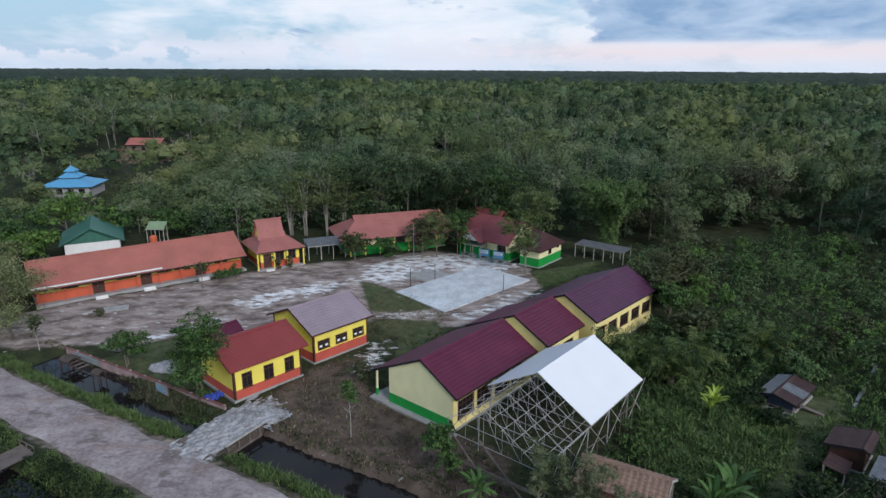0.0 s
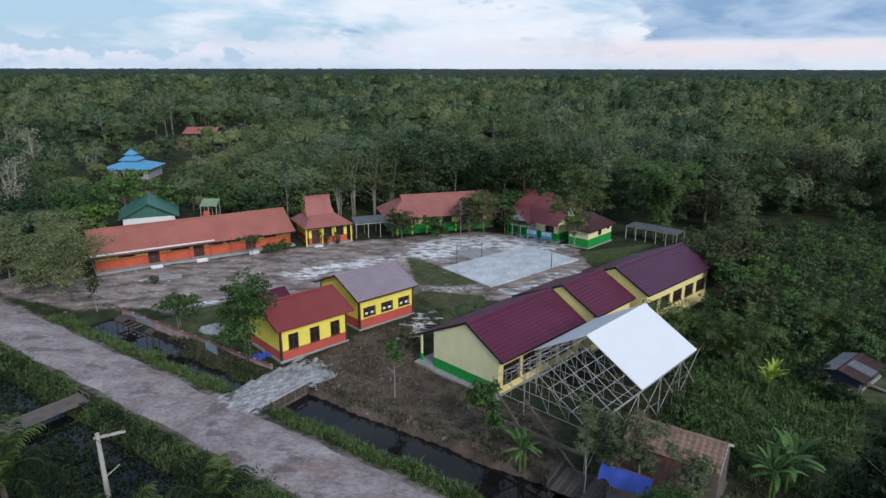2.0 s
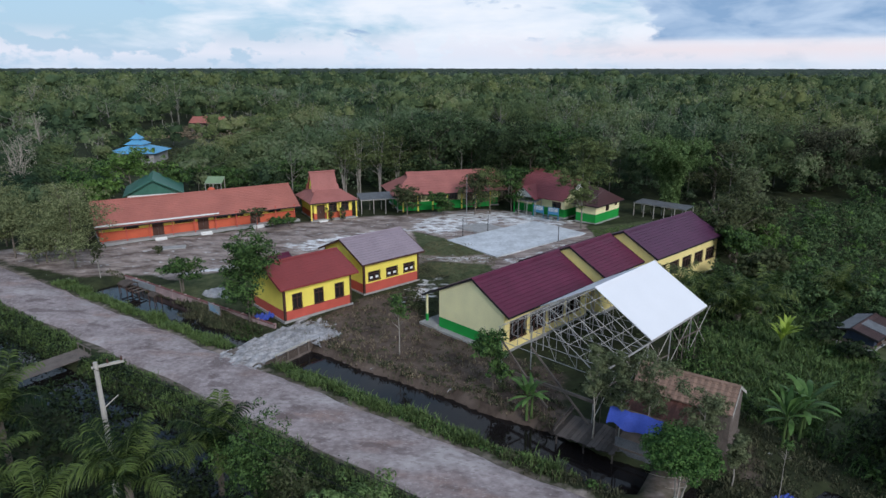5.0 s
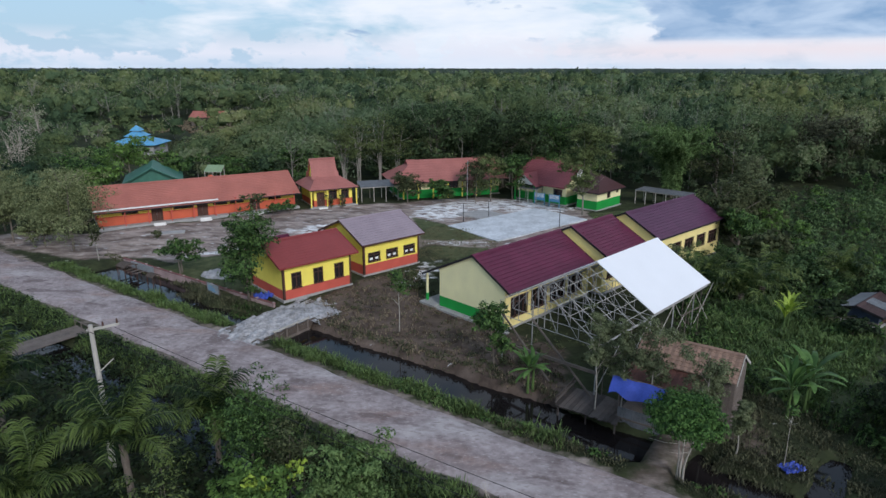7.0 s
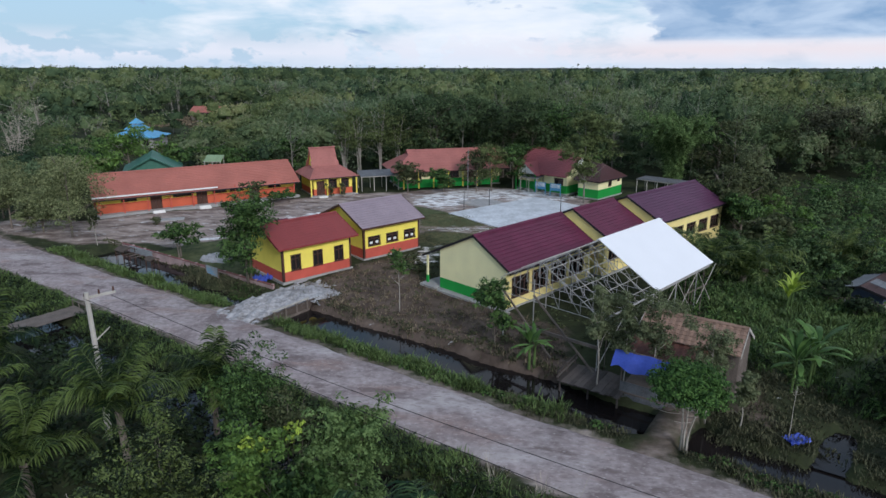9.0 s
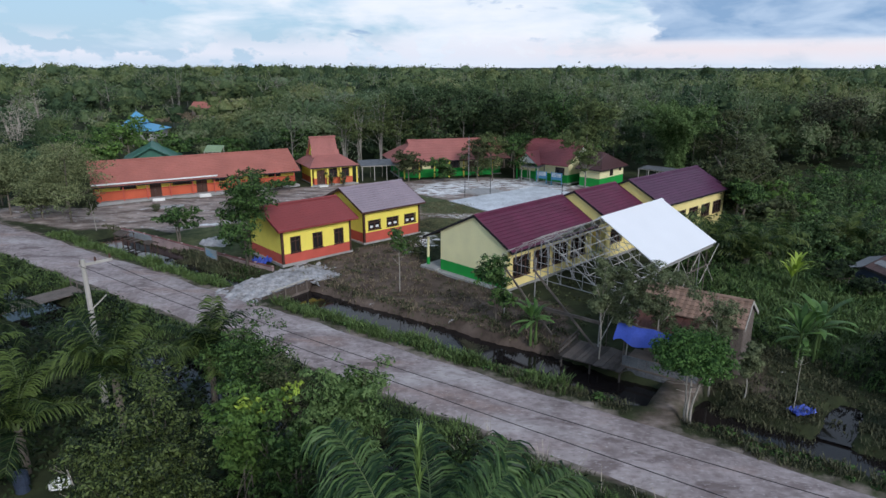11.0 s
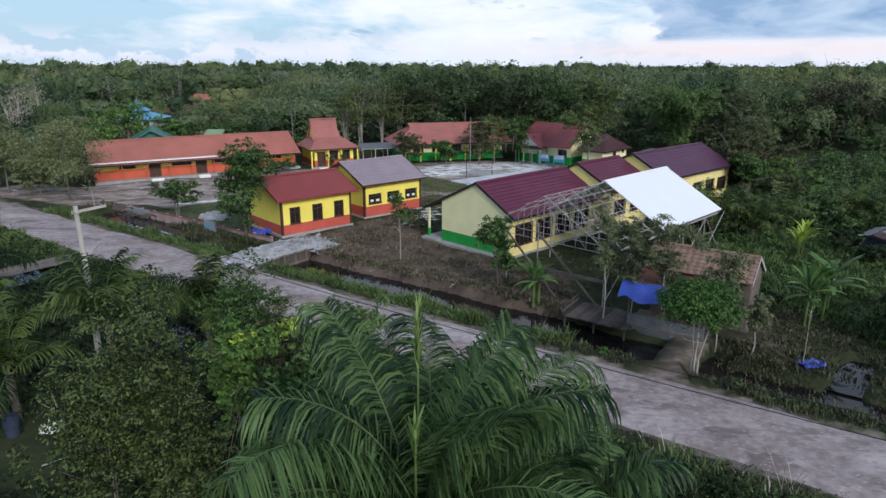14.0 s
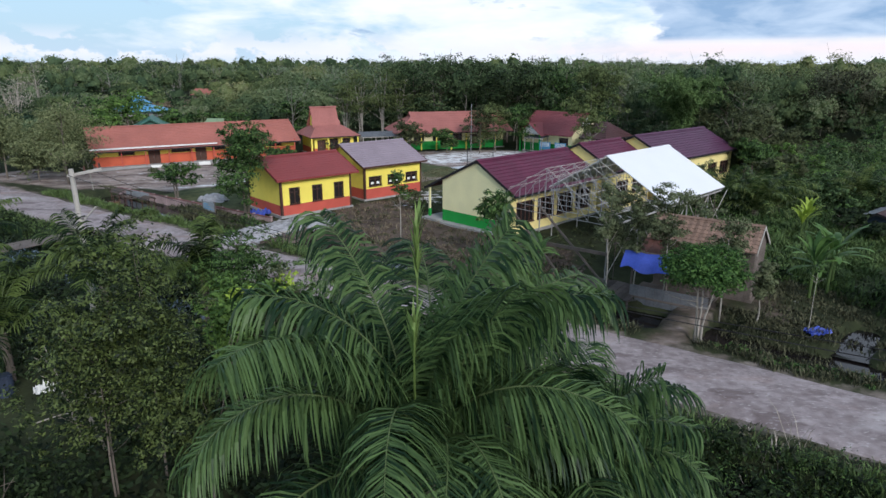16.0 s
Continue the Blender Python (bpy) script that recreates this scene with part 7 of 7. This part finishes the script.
grass_stuff("ditch_bank_grass", "thin dull grass on the steep bank by the hut", scatter_plan(-5.6, 7, 32.9, 35.4, 520, 61, lambda u, v: np.abs(u - 0.3) > 1.0), 0.1, 0.32, 0.022, 10, "dull_grass", 62)
grass_stuff("verge_grass", "rank grass between road and ditch", scatter_plan(-75, 16, 20.9, 23.3, 2200, 33, lambda u, v: (np.abs(u + 51.3) > 1.5) & ((u < -14) | (v < 22.6))), 0.2, 0.55, 0.024, 11, "grass", 43)
grass_stuff("shoulder_grass", "thin dull grass on the road shoulder", scatter_plan(-16, 16, 22.4, 23.5, 420, 79), 0.06, 0.25, 0.025, 8, "dull_grass", 80)
leaf_stuff("bank_weeds", "leafy weeds on the canal bank", scatter_plan(-70, 8, 29.5, 30.6, 260, 34, no_bridge), 0.2, 0.5, 26, 0.13, "leaf", 44)
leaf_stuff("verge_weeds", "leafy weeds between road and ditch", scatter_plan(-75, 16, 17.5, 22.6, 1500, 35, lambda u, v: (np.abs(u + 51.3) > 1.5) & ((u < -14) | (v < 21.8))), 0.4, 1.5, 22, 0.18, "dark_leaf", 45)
grass_stuff("dry_yard_grass", "dry brown grass on bare ground", scatter_poly(DRY, 3000, 36, HOUSES), 0.08, 0.3, 0.03, 6, "dry_grass", 46)
leaf_stuff("dry_yard_weeds", "sparse dull weeds on the dry ground", scatter_poly(DRY, 1000, 37, HOUSES), 0.08, 0.4, 16, 0.09, "dull_leaf", 47)
LAWN = [(-10, 82), (-5, 84), (0, 76.5), (-1, 72), (-8, 66), (-12, 72)]
grass_stuff("yard_grass", "short patchy grass in the school yard", scatter_poly(LAWN, 2600, 38, HOUSES), 0.04, 0.14, 0.025, 6, "lawn", 48)
grass_stuff("mound_grass", "brown rank grass on the mound in the canal", scatter_plan(-54, -42.6, 32.6, 34.2, 190, 93), 0.2, 0.5, 0.03, 9, "dull_grass", 94)
leaf_stuff("mound_weeds", "green weeds at the foot of the mound", scatter_plan(-46.5, -42.8, 32.4, 33.8, 40, 95), 0.3, 0.9, 40, 0.12, "leaf", 96)
leaf_stuff("yard_bushes", "low dull bushes by the cream classroom", scatter_poly([(-3, 43), (2, 39), (4, 45), (0, 48)], 40, 97, HOUSES), 0.3, 0.9, 60, 0.11, "dull_leaf", 98)
leaf_stuff("yard_weeds", "scattered weeds between the houses", scatter_poly([(-9, 56), (-7, 66), (-1, 72), (4, 66), (-2, 58), (-6, 55)], 240, 39, HOUSES), 0.2, 0.7, 20, 0.12, "dull_leaf", 49)

# the overgrown plot beside the hall
PLOT = [(6, 41.5), (14, 40), (18, 38.5), (22, 30), (46, 34), (48, 58), (34, 72), (24, 66), (16, 60), (12, 50)]
HALL = rect((10.77, 42.99), 51.2, -7.5, 0.5, 9.6, 9.2)
MEADOW = [(16, 47), (15.5, 42), (19.5, 38), (24, 41), (29, 48), (31, 56), (24, 59), (18, 53)]
LANE = [(22, 37), (27.6, 43.5), (33, 48.5), (38, 53), (39, 57), (36, 57), (30, 49.5), (23.5, 42.5), (19, 38)]
grass_stuff("trodden_grass", "thin dull grass round the hut", scatter_poly([(9, 34.5), (13, 31), (18, 29.5), (24, 28), (22, 34), (17, 40), (13, 42)], 2400, 58, HOUSES), 0.08, 0.28, 0.03, 7, "dull_grass", 68)
grass_stuff("plot_grass", "tall rank grass on the overgrown plot", scatter_poly(PLOT, 4400, 51, HOUSES + SHACKS + [HALL, LANE]), 0.3, 1.0, 0.04, 8, "plot_grass", 61)
bush_stuff("plot_weeds", "leafy weeds and bushes on the overgrown plot", scatter_poly(PLOT, 900, 52, HOUSES + SHACKS + [LANE, HALL, MEADOW]), 0.5, 1.6, 90, 0.17, "leaf", 62)
bush_stuff("dark_plot_weeds", "dark bushes on the overgrown plot", scatter_poly(PLOT, 420, 152, HOUSES + SHACKS + [LANE, HALL, MEADOW]), 0.6, 1.9, 110, 0.18, "dark_leaf", 162)
bush_stuff("plot_bushes", "dense bushes on the overgrown plot", scatter_poly([(26, 58), (30, 50), (36, 54), (40, 64), (34, 74), (24, 68), (18, 62)], 200, 53, HOUSES + SHACKS + [LANE]), 1.2, 3.0, 300, 0.18, "scrub_leaf", 63)
grass_stuff("lane_grass", "bright short grass on the lane beside the shack", scatter_poly(LANE, 2600, 156, SHACKS), 0.12, 0.4, 0.035, 9, "grass", 166)
grass_stuff("meadow_grass", "fresh green grass behind the hut", scatter_poly(MEADOW, 5200, 154, HOUSES + SHACKS), 0.2, 0.6, 0.035, 8, "grass", 164)
bush_stuff("meadow_weeds", "scattered green weeds in the grass", scatter_poly(MEADOW, 170, 155, HOUSES + SHACKS), 0.3, 1.0, 50, 0.15, "leaf", 165)
leaf_stuff("hall_weeds", "low weeds under the steel hall", scatter_poly(HALL, 260, 54, HOUSES), 0.2, 0.7, 24, 0.14, "dull_leaf", 64)
SCRUB = [(18, 59), (26, 60), (38, 62), (52, 52), (68, 62), (70, 112), (46, 105), (31, 101), (26, 86), (26, 76), (22, 67)]
bush_stuff("scrub", "wide green scrub of broad-leaved bushes", scatter_poly(SCRUB, 1020, 55, HOUSES), 1.0, 3.2, 240, 0.205, "scrub_leaf", 65)
bush_stuff("light_scrub", "fresh green bushes standing out of the scrub", scatter_poly(SCRUB, 110, 56, HOUSES), 1.8, 4.0, 420, 0.20, "bright_leaf", 66, 0.45, 5)
bush_stuff("dull_scrub", "dull bushes among the scrub", scatter_poly(SCRUB, 150, 57, HOUSES), 1.6, 4.4, 360, 0.19, "dull_leaf", 67, 0.5)

bush_rng = random.Random(31)
for k, (x, y) in enumerate(scatter_poly(SCRUB, 34, 58, HOUSES + SHACKS)[:18]):
    h = bush_rng.uniform(2.6, 5.0)
    tree("scrub_bush", "leafy rounded bush standing out of the scrub", (float(x), float(y)), h, h * 0.48, 0.3, 2200, 0.19, ("leaf", "bright_leaf", "dull_leaf", "leaf")[k % 4], seed=200 + k, lobes=12, stems=2, r0=0.06, airy=0.9, tufts=7)

# single trees of the yard
tree("yard_tree", "dark leafy tree on the canal bank before the yellow house", (-22.9, 52.8), 8.9, 2.9, 1.6, 9500, 0.18, "leaf", seed=1, lobes=16, stems=3, r0=0.12, airy=0.95)
tree("spreading_tree", "low spreading fruit tree in the yard", (-33.4, 60.0), 3.6, 2.3, 1.4, 2200, 0.20, "leaf", seed=2, lobes=8, stems=2, r0=0.10)
tree("slim_tree", "slim dense young tree by the cream classroom", (-0.4, 41.3), 5.1, 1.35, 0.8, 3400, 0.17, "leaf", seed=3, lobes=9, r0=0.08, airy=1.0)
tree("sapling", "thin pale-stemmed sapling on the dry ground", (-8.2, 47.2), 5.4, 1.0, 2.4, 900, 0.15, "leaf", "pale_bark", seed=4, r0=0.05, lean=0.12)
tree("shade_tree", "tall open tree with olive leaves by the court", (11.3, 91.6), 13.3, 3.7, 3.0, 10500, 0.22, "olive_leaf", "grey_limb", seed=5, lobes=20, r0=0.13, airy=0.85, tufts=7)
for k, (x, y, h, rad, lf) in enumerate(((-15.2, 97.2, 4.4, 2.0, "dull_leaf"), (-9.6, 97.8, 3.4, 1.5, "leaf"), (-4.6, 99.6, 6.2, 2.1, "dull_leaf"), (-2.2, 100.6, 6.8, 2.2, "olive_leaf"), (1.2, 101.2, 6.4, 2.0, "leaf"))):
    tree("schoolyard_tree", "small round tree before the far schoolhouse", (x, y), h * 1.12, rad * 1.35, 1.0, 4200, 0.20, lf, seed=10 + k, r0=0.10, lobes=9, airy=1.0)
for k, (x, y) in enumerate(((-26.3, 92.6), (-24.6, 93.2))):
    tree("clipped_shrub", "clipped upright shrub by the tower-roofed house", (x, y), 2.2, 0.65, 0.2, 700, 0.14, "dull_leaf", seed=20 + k, r0=0.05)
tree("frangipani", "small sparse tree before the long schoolhouse", (-34.4, 83.6), 3.9, 1.3, 2.2, 260, 0.28, "dull_leaf", seed=24, r0=0.07, stems=2)
tree("hedge_shrub", "low leafy hedge before the long schoolhouse", (-33.0, 86.2), 1.9, 1.9, 0.4, 900, 0.22, "leaf", seed=25, r0=0.05)
tree("hedge_shrub", "low leafy hedge before the long schoolhouse", (-31.2, 88.0), 1.7, 1.5, 0.4, 700, 0.22, "leaf", seed=26, r0=0.05)
tree("low_shrub", "low shrub on a mound in the yard", (-43.4, 73.2), 0.9, 0.9, 0.1, 320, 0.16, "dull_leaf", seed=27, r0=0.03)
AT = gabled_house("store_house", "small store with maroon sheet roof behind the yellow house", (-24.6, 61.4), 47.5, 3.0, 2.6, 2.3, 3.2, 1.3, 0.3, 0.3, 0.3, "yellow", "red_dado", 0.9, "maroon_roof")
tree("yard_bush", "rounded bush between the houses", (-8.6, 57.4), 1.7, 1.3, 0.2, 900, 0.16, "dull_leaf", seed=28, r0=0.04)
for k, (x, y, h, rad) in enumerate(((-56.0, 74.4, 8.4, 3.0), (-54.2, 67.6, 5.4, 2.4), (-59.8, 69.5, 7.2, 3.0), (-65.0, 74.5, 9.0, 3.6), (-61.5, 81.0, 7.4, 3.2), (-49.6, 66.2, 10.0, 4.6))):
    tree("roadside_tree", "tall dull-green feathery tree by the road", (x, y), h, rad, 0.6, 8500, 0.165, "feather_leaf", seed=30 + k, lobes=18, r0=0.12, airy=0.95)
tree("young_tree", "thin young tree by the canal wall", (-44.6, 63.2), 4.2, 1.2, 1.8, 420, 0.2, "dull_leaf", "pale_bark", seed=37, r0=0.06)
for k, (x, y, h, rad, lf) in enumerate(((36.0, 112.0, 11.0, 4.6, "dull_leaf"), (38.7, 104.0, 7.8, 3.0, "grey_leaf"), (25.3, 75.4, 8.2, 3.1, "dull_leaf"), (26.4, 72.0, 5.6, 2.3, "leaf"), (28.0, 78.5, 8.4, 3.0, "dull_leaf"), (27.0, 66.0, 4.6, 2.2, "dull_leaf"), (31.5, 82.0, 6.0, 3.2, "dull_leaf"))):
    tree("thicket_tree", "leafy tree in the thicket behind the classrooms", (x, y), h, rad, 1.4, 6500, 0.21, lf, seed=40 + k, lobes=16, r0=0.18, airy=0.8)
bamboo("feathery bamboo clump behind the bicycle shed", (27.3, 106.5), 13.6, 6.8, 80, 5)
tree("brown_tree", "broad dark tree with brownish leaves over the scrub", (58.5, 125.0), 12.6, 7.0, 2.0, 9000, 0.34, "brown_leaf", seed=141, lobes=20, r0=0.3, airy=1.0)
for k, (x, y, h, rad, lf) in enumerate(((-12.5, 113.5, 15.0, 5.6, "edge_leaf"), (-6.0, 116.0, 14.2, 4.8, "edge_leaf"), (-0.5, 113.0, 13.2, 4.6, "dark_leaf"), (4.5, 114.5, 13.8, 4.6, "edge_leaf"), (9.5, 113.5, 13.4, 4.6, "leaf"), (15.0, 113.5, 12.6, 4.4, "edge_leaf"), (-17.5, 117.0, 13.6, 4.6, "edge_leaf"))):
    tree("edge_tree", "tall dense dark-green tree at the edge of the woods", (x, y), h, rad, 2.2, 6500, 0.27, lf, seed=150 + k, lobes=18, r0=0.2, airy=1.0, tufts=7)
for k, (x, y, h, rad, lf) in enumerate(((-60, 110, 5.2, 3.4, "leaf"), (-67.0, 107, 9.3, 5.0, "bright_leaf"), (-52, 112, 5, 3.2, "leaf"), (-43, 108, 7, 3.5, "leaf"), (-36, 107, 7.5, 3.6, "leaf"), (-70, 98, 8, 4.0, "leaf"), (-64, 93, 6, 3.0, "bright_leaf"))):
    tree("garden_tree", "broad fresh-green tree behind the long schoolhouse", (x, y), h, rad, 1.2, 2800, 0.36, lf, seed=50 + k, lobes=11, r0=0.18)
for k, (x, y, h) in enumerate(((-26.4, 112.5, 12.6), (-22.6, 113.0, 13.4), (-29.2, 113.0, 10.4), (-19.6, 114.0, 12.0))):
    tree("pale_tree", "tall tree with pale bare limbs and thin leaves", (x, y), h, 3.6, 4.0, 2600, 0.22, "olive_leaf", "pale_bark", seed=60 + k, lobes=14, r0=0.075, stems=6, lean=1.0, airy=0.95, tufts=6)
for k, (x, y, h) in enumerate(((-86, 104, 12.0), (-91, 112, 11.0), (-118, 152, 13.0), (-80, 97, 9.0))):
    tree("bare_tree", "nearly leafless tree with pale grey limbs", (x, y), h, 3.4, 3.0, 500, 0.16, "straw", "straw", seed=65 + k, lobes=12, r0=0.13, stems=4, lean=0.9, airy=0.8)

for k, (x, y, h, rad) in enumerate(((24.0, 31.0, 4.6, 2.6), (27.5, 34.0, 5.4, 3.0), (23.2, 34.6, 5.2, 2.2), (25.0, 37.6, 2.6, 1.5), (21.8, 27.2, 2.4, 1.6), (28.0, 49.8, 1.5, 1.1), (27.2, 52.6, 1.9, 1.4))):
    tree("dark_bush", "dense dark bush by the side ditch", (x, y), h, rad, 0.3, 3200, 0.2, "dark_leaf", seed=130 + k, lobes=9, r0=0.1)

# round tree and slender trees by the hut
tree("round_tree", "small round-crowned tree with forked pale stems on the bank", (9.45, 29.6), 4.95, 2.1, 1.65, 21000, 0.105, "deep_leaf", "pale_bark", seed=71, lobes=28, stems=3, lean=0.16, r0=0.065, airy=1.0, tufts=16, dome=True, bent=0.16)
for k, (x, y, h, rad) in enumerate(((5.95, 35.9, 6.9, 1.05), (7.4, 35.3, 6.5, 0.95), (8.9, 34.5, 6.9, 1.05), (11.5, 32.7, 6.3, 1.1), (13.1, 31.9, 3.6, 0.6))):
    tree("slender_tree", "slender leaning tree with thin grey-green leaves", (x, y), h, rad, h * 0.36, 8200, 0.09, "grey_leaf", "pale_bark", seed=80 + k, r0=0.05, lean=0.2, bent=0.12, lobes=14, airy=1.0, tufts=8, spread=0.42)
tree("thin_stem", "single thin bare stem with a few leaves", plan(-1.8, 34.6), 3.9, 0.5, 3.0, 90, 0.15, "leaf", "pale_bark", seed=88, r0=0.03)
banana("large-leaved banana plants behind the hut", (17.6, 36.4), 4.0, 7, 1, low=5)
banana("large-leaved banana plants behind the hut", (19.3, 37.6), 4.6, 8, 2, low=12)
banana("banana plant on the canal bank", (1.9, 38.3), 3.3, 11, 3, stems=2, low=4)
banana("pale lime banana plant in the overgrown plot", (23.3, 50.6), 3.4, 8, 4, "lime_leaf", 3)
for k, (x, y) in enumerate(((19.0, 58.8), (21.8, 57.2), (24.6, 59.6), (17.2, 61.0), (33.5, 63))):
    palm("low young oil palm in the thicket", (x, y), 0.7, 4.2, 20, 90 + k, 0.95, 0.06, 46, 0, mat="light_palm", limp=1.3)

# across the road: palms, bushes and trees under the camera
palm("large oil palm with long arching fronds", (-1.35, 9.75), 5.8, 5.2, 23, 1, 1.25, 0.042, 150, 2, limp=2.1)
palm("smaller oil palm with lighter green fronds", (1.2, 11.2), 4.2, 4.0, 24, 7, 1.05, 0.044, 110, 0, mat="palm_leaf", limp=1.8)
for k, (x, y, th, ln, n) in enumerate(((-17.6, 24.6, 3.5, 3.7, 15), (-28.2, 29.4, 3.3, 4.0, 15), (-20.6, 22.0, 2.2, 3.6, 11), (-15.2, 28.9, 2.6, 3.2, 12), (-25.0, 23.8, 2.4, 4.0, 12), (-31.5, 25.5, 2.8, 4.2, 13))):
    palm("dark oil palm with feathery fronds beyond the ditch", (x, y), th, ln, n, 20 + k, 0.95, 0.052, 58, 0, mat="dark_palm", trunk_r=0.15, limp=1.2)
for k, (x, y, h, rad, n, sz, lf, st) in enumerate((
        (-11.4, 15.0, 6.8, 1.75, 14500, 0.078, "warm_leaf", 2), (-10.7, 16.3, 8.7, 1.5, 12000, 0.078, "warm_leaf", 2), (-8.3, 14.4, 6.9, 1.15, 8500, 0.075, "warm_leaf", 2), (-12.4, 27.2, 6.3, 1.9, 7000, 0.11, "leaf", 2),
        (-10.2, 26.0, 4.6, 1.5, 4200, 0.11, "dull_leaf", 2), (-9.9, 21.0, 5.3, 1.5, 4800, 0.15, "bright_leaf", 2), (-6.2, 22.2, 6.1, 1.7, 7500, 0.13, "bamboo_leaf", 2), (-8.0, 20.6, 4.4, 1.4, 3600, 0.14, "leaf", 2), (-13.9, 13.2, 2.8, 1.7, 4200, 0.10, "dark_leaf", 2))):
    tree("ditch_tree", "leafy bushy tree beside the ditch", (x, y), h, rad, h * (0.32 if k < 3 else 0.04), int(n * 1.25), sz, lf, seed=100 + k, lobes=22, stems=st, r0=0.04, airy=1.0, tufts=8, spread=0.30)
for k, (x, y, z) in enumerate(((-7.9, 21.3, 5.7), (-9.7, 20.8, 5.4))):
    tree("yellow_shoots", "lime-yellow young shoots on a bush", (x, y), z, 0.62, z - 1.3, 150, 0.14, "lime_leaf", seed=120 + k, lobes=5, r0=0.03, airy=0.9, tufts=3, spread=0.3)
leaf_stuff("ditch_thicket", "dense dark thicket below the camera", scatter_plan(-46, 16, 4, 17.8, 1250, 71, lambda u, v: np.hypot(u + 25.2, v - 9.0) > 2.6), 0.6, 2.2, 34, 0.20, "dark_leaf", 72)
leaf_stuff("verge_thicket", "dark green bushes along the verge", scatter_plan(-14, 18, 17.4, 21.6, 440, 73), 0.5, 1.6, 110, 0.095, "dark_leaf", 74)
leaf_stuff("verge_bushes", "fine green bushes along the verge", scatter_plan(-14, 18, 17.4, 21.9, 170, 75), 0.5, 1.7, 120, 0.085, "leaf", 76)
grass_stuff("dry_twigs", "pale dry stalks standing in the verge", scatter_plan(-15, 14, 20.5, 22.8, 70, 77), 0.6, 1.3, 0.012, 7, "straw", 78)
# open earth with litter under the bushes
dr = thing("drum", pose(-19.9, 20.9, 0.0), "dull blue plastic drum standing in the thicket", "drum")
Geo().tube([(0, 0, -0.1), (0, 0, 0.05), (0, 0, 0.42), (0, 0, 0.46), (0, 0, 0.88), (0, 0, 0.92)], [0.27, 0.29, 0.29, 0.31, 0.29, 0.25], 14).done("body", M["dull_blue"], dr)
Geo().tube([(0, 0, 0.92), (0, 0, 0.95)], [0.24, 0.24], 14).done("lid", M["dull_blue"], dr)
sk = crumpled_sheet("sack", "crumpled dirty white sack on the earth", pose(-18.4, 21.2, 0.05, 0, 0, 30), 0.8, 0.6, 0.4, 9, "white_paint", "sack")
rb = random.Random(12)
for k in range(7):
    x, y, a = -16.4 + rb.uniform(-1.0, 1.0), 19.8 + rb.uniform(-0.9, 0.9), rb.uniform(0.2, 1.0)
    st = thing("dead_branch", pose(x, y, 0.12, 0, 0, math.degrees(a)), "pale dry branch lying on the earth", "branch", "dead branches")
    Geo().tube([(0, 0, 0), (0.9, 0.1, 0.12), (2.0, 0.0, 0.05)], [0.03, 0.025, 0.01], 5).done("stick", M["straw"], st)
for k, (x, y, h, dx, dy) in enumerate(((-14.6, 18.0, 3.4, -1.6, 0.9), (-14.2, 17.6, 2.8, 0.6, 0.5), (-13.6, 17.8, 3.0, -0.8, -0.4))):
    bb = thing("bare_shrub", pose(x, y, 0), "bare pale grey shrub with forked branches", "shrub")
    g = Geo().tube([(0, 0, -0.2), (dx * 0.3, dy * 0.3, h * 0.4), (dx, dy, h)], [0.05, 0.04, 0.012], 6)
    for q in range(7):
        s0 = rb.uniform(0.3, 0.8)
        o = Vector((dx * s0, dy * s0, h * s0))
        g.tube([o, o + Vector((rb.uniform(-0.8, 0.8), rb.uniform(-0.8, 0.8), rb.uniform(0.3, 1.0)))], [0.022, 0.006], 5)
    g.done("branches", M["straw"], bb)

grass_stuff("lawn_grass", "bright short grass before the dark-roofed end house", scatter_poly([(12.5, 90.3), (23.5, 97), (22, 91), (20, 87.9), (13.1, 85.3)], 1400, 91, HOUSES), 0.06, 0.2, 0.03, 7, "grass", 92)
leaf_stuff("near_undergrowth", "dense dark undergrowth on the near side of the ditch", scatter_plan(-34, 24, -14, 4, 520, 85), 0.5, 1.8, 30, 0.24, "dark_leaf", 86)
leaf_stuff("clearing_scrub", "rank scrub round the mosque", scatter_poly([(-102, 132), (-70, 132), (-70, 174), (-102, 174)], 420, 87, [rect((-95.7, 145.5), 8, -1.5, -1.5, 12.5, 11)]), 0.6, 2.6, 40, 0.34, "dull_leaf", 88)
leaf_stuff("field_scrub", "dry brown scrub in the clearing by the timber house", scatter_poly([(-124, 200), (-92, 200), (-92, 250), (-124, 250)], 520, 89, [rect((-114, 224), 2, -1.5, -1.5, 12.5, 9)]), 0.3, 1.2, 26, 0.5, "dry_grass", 90)
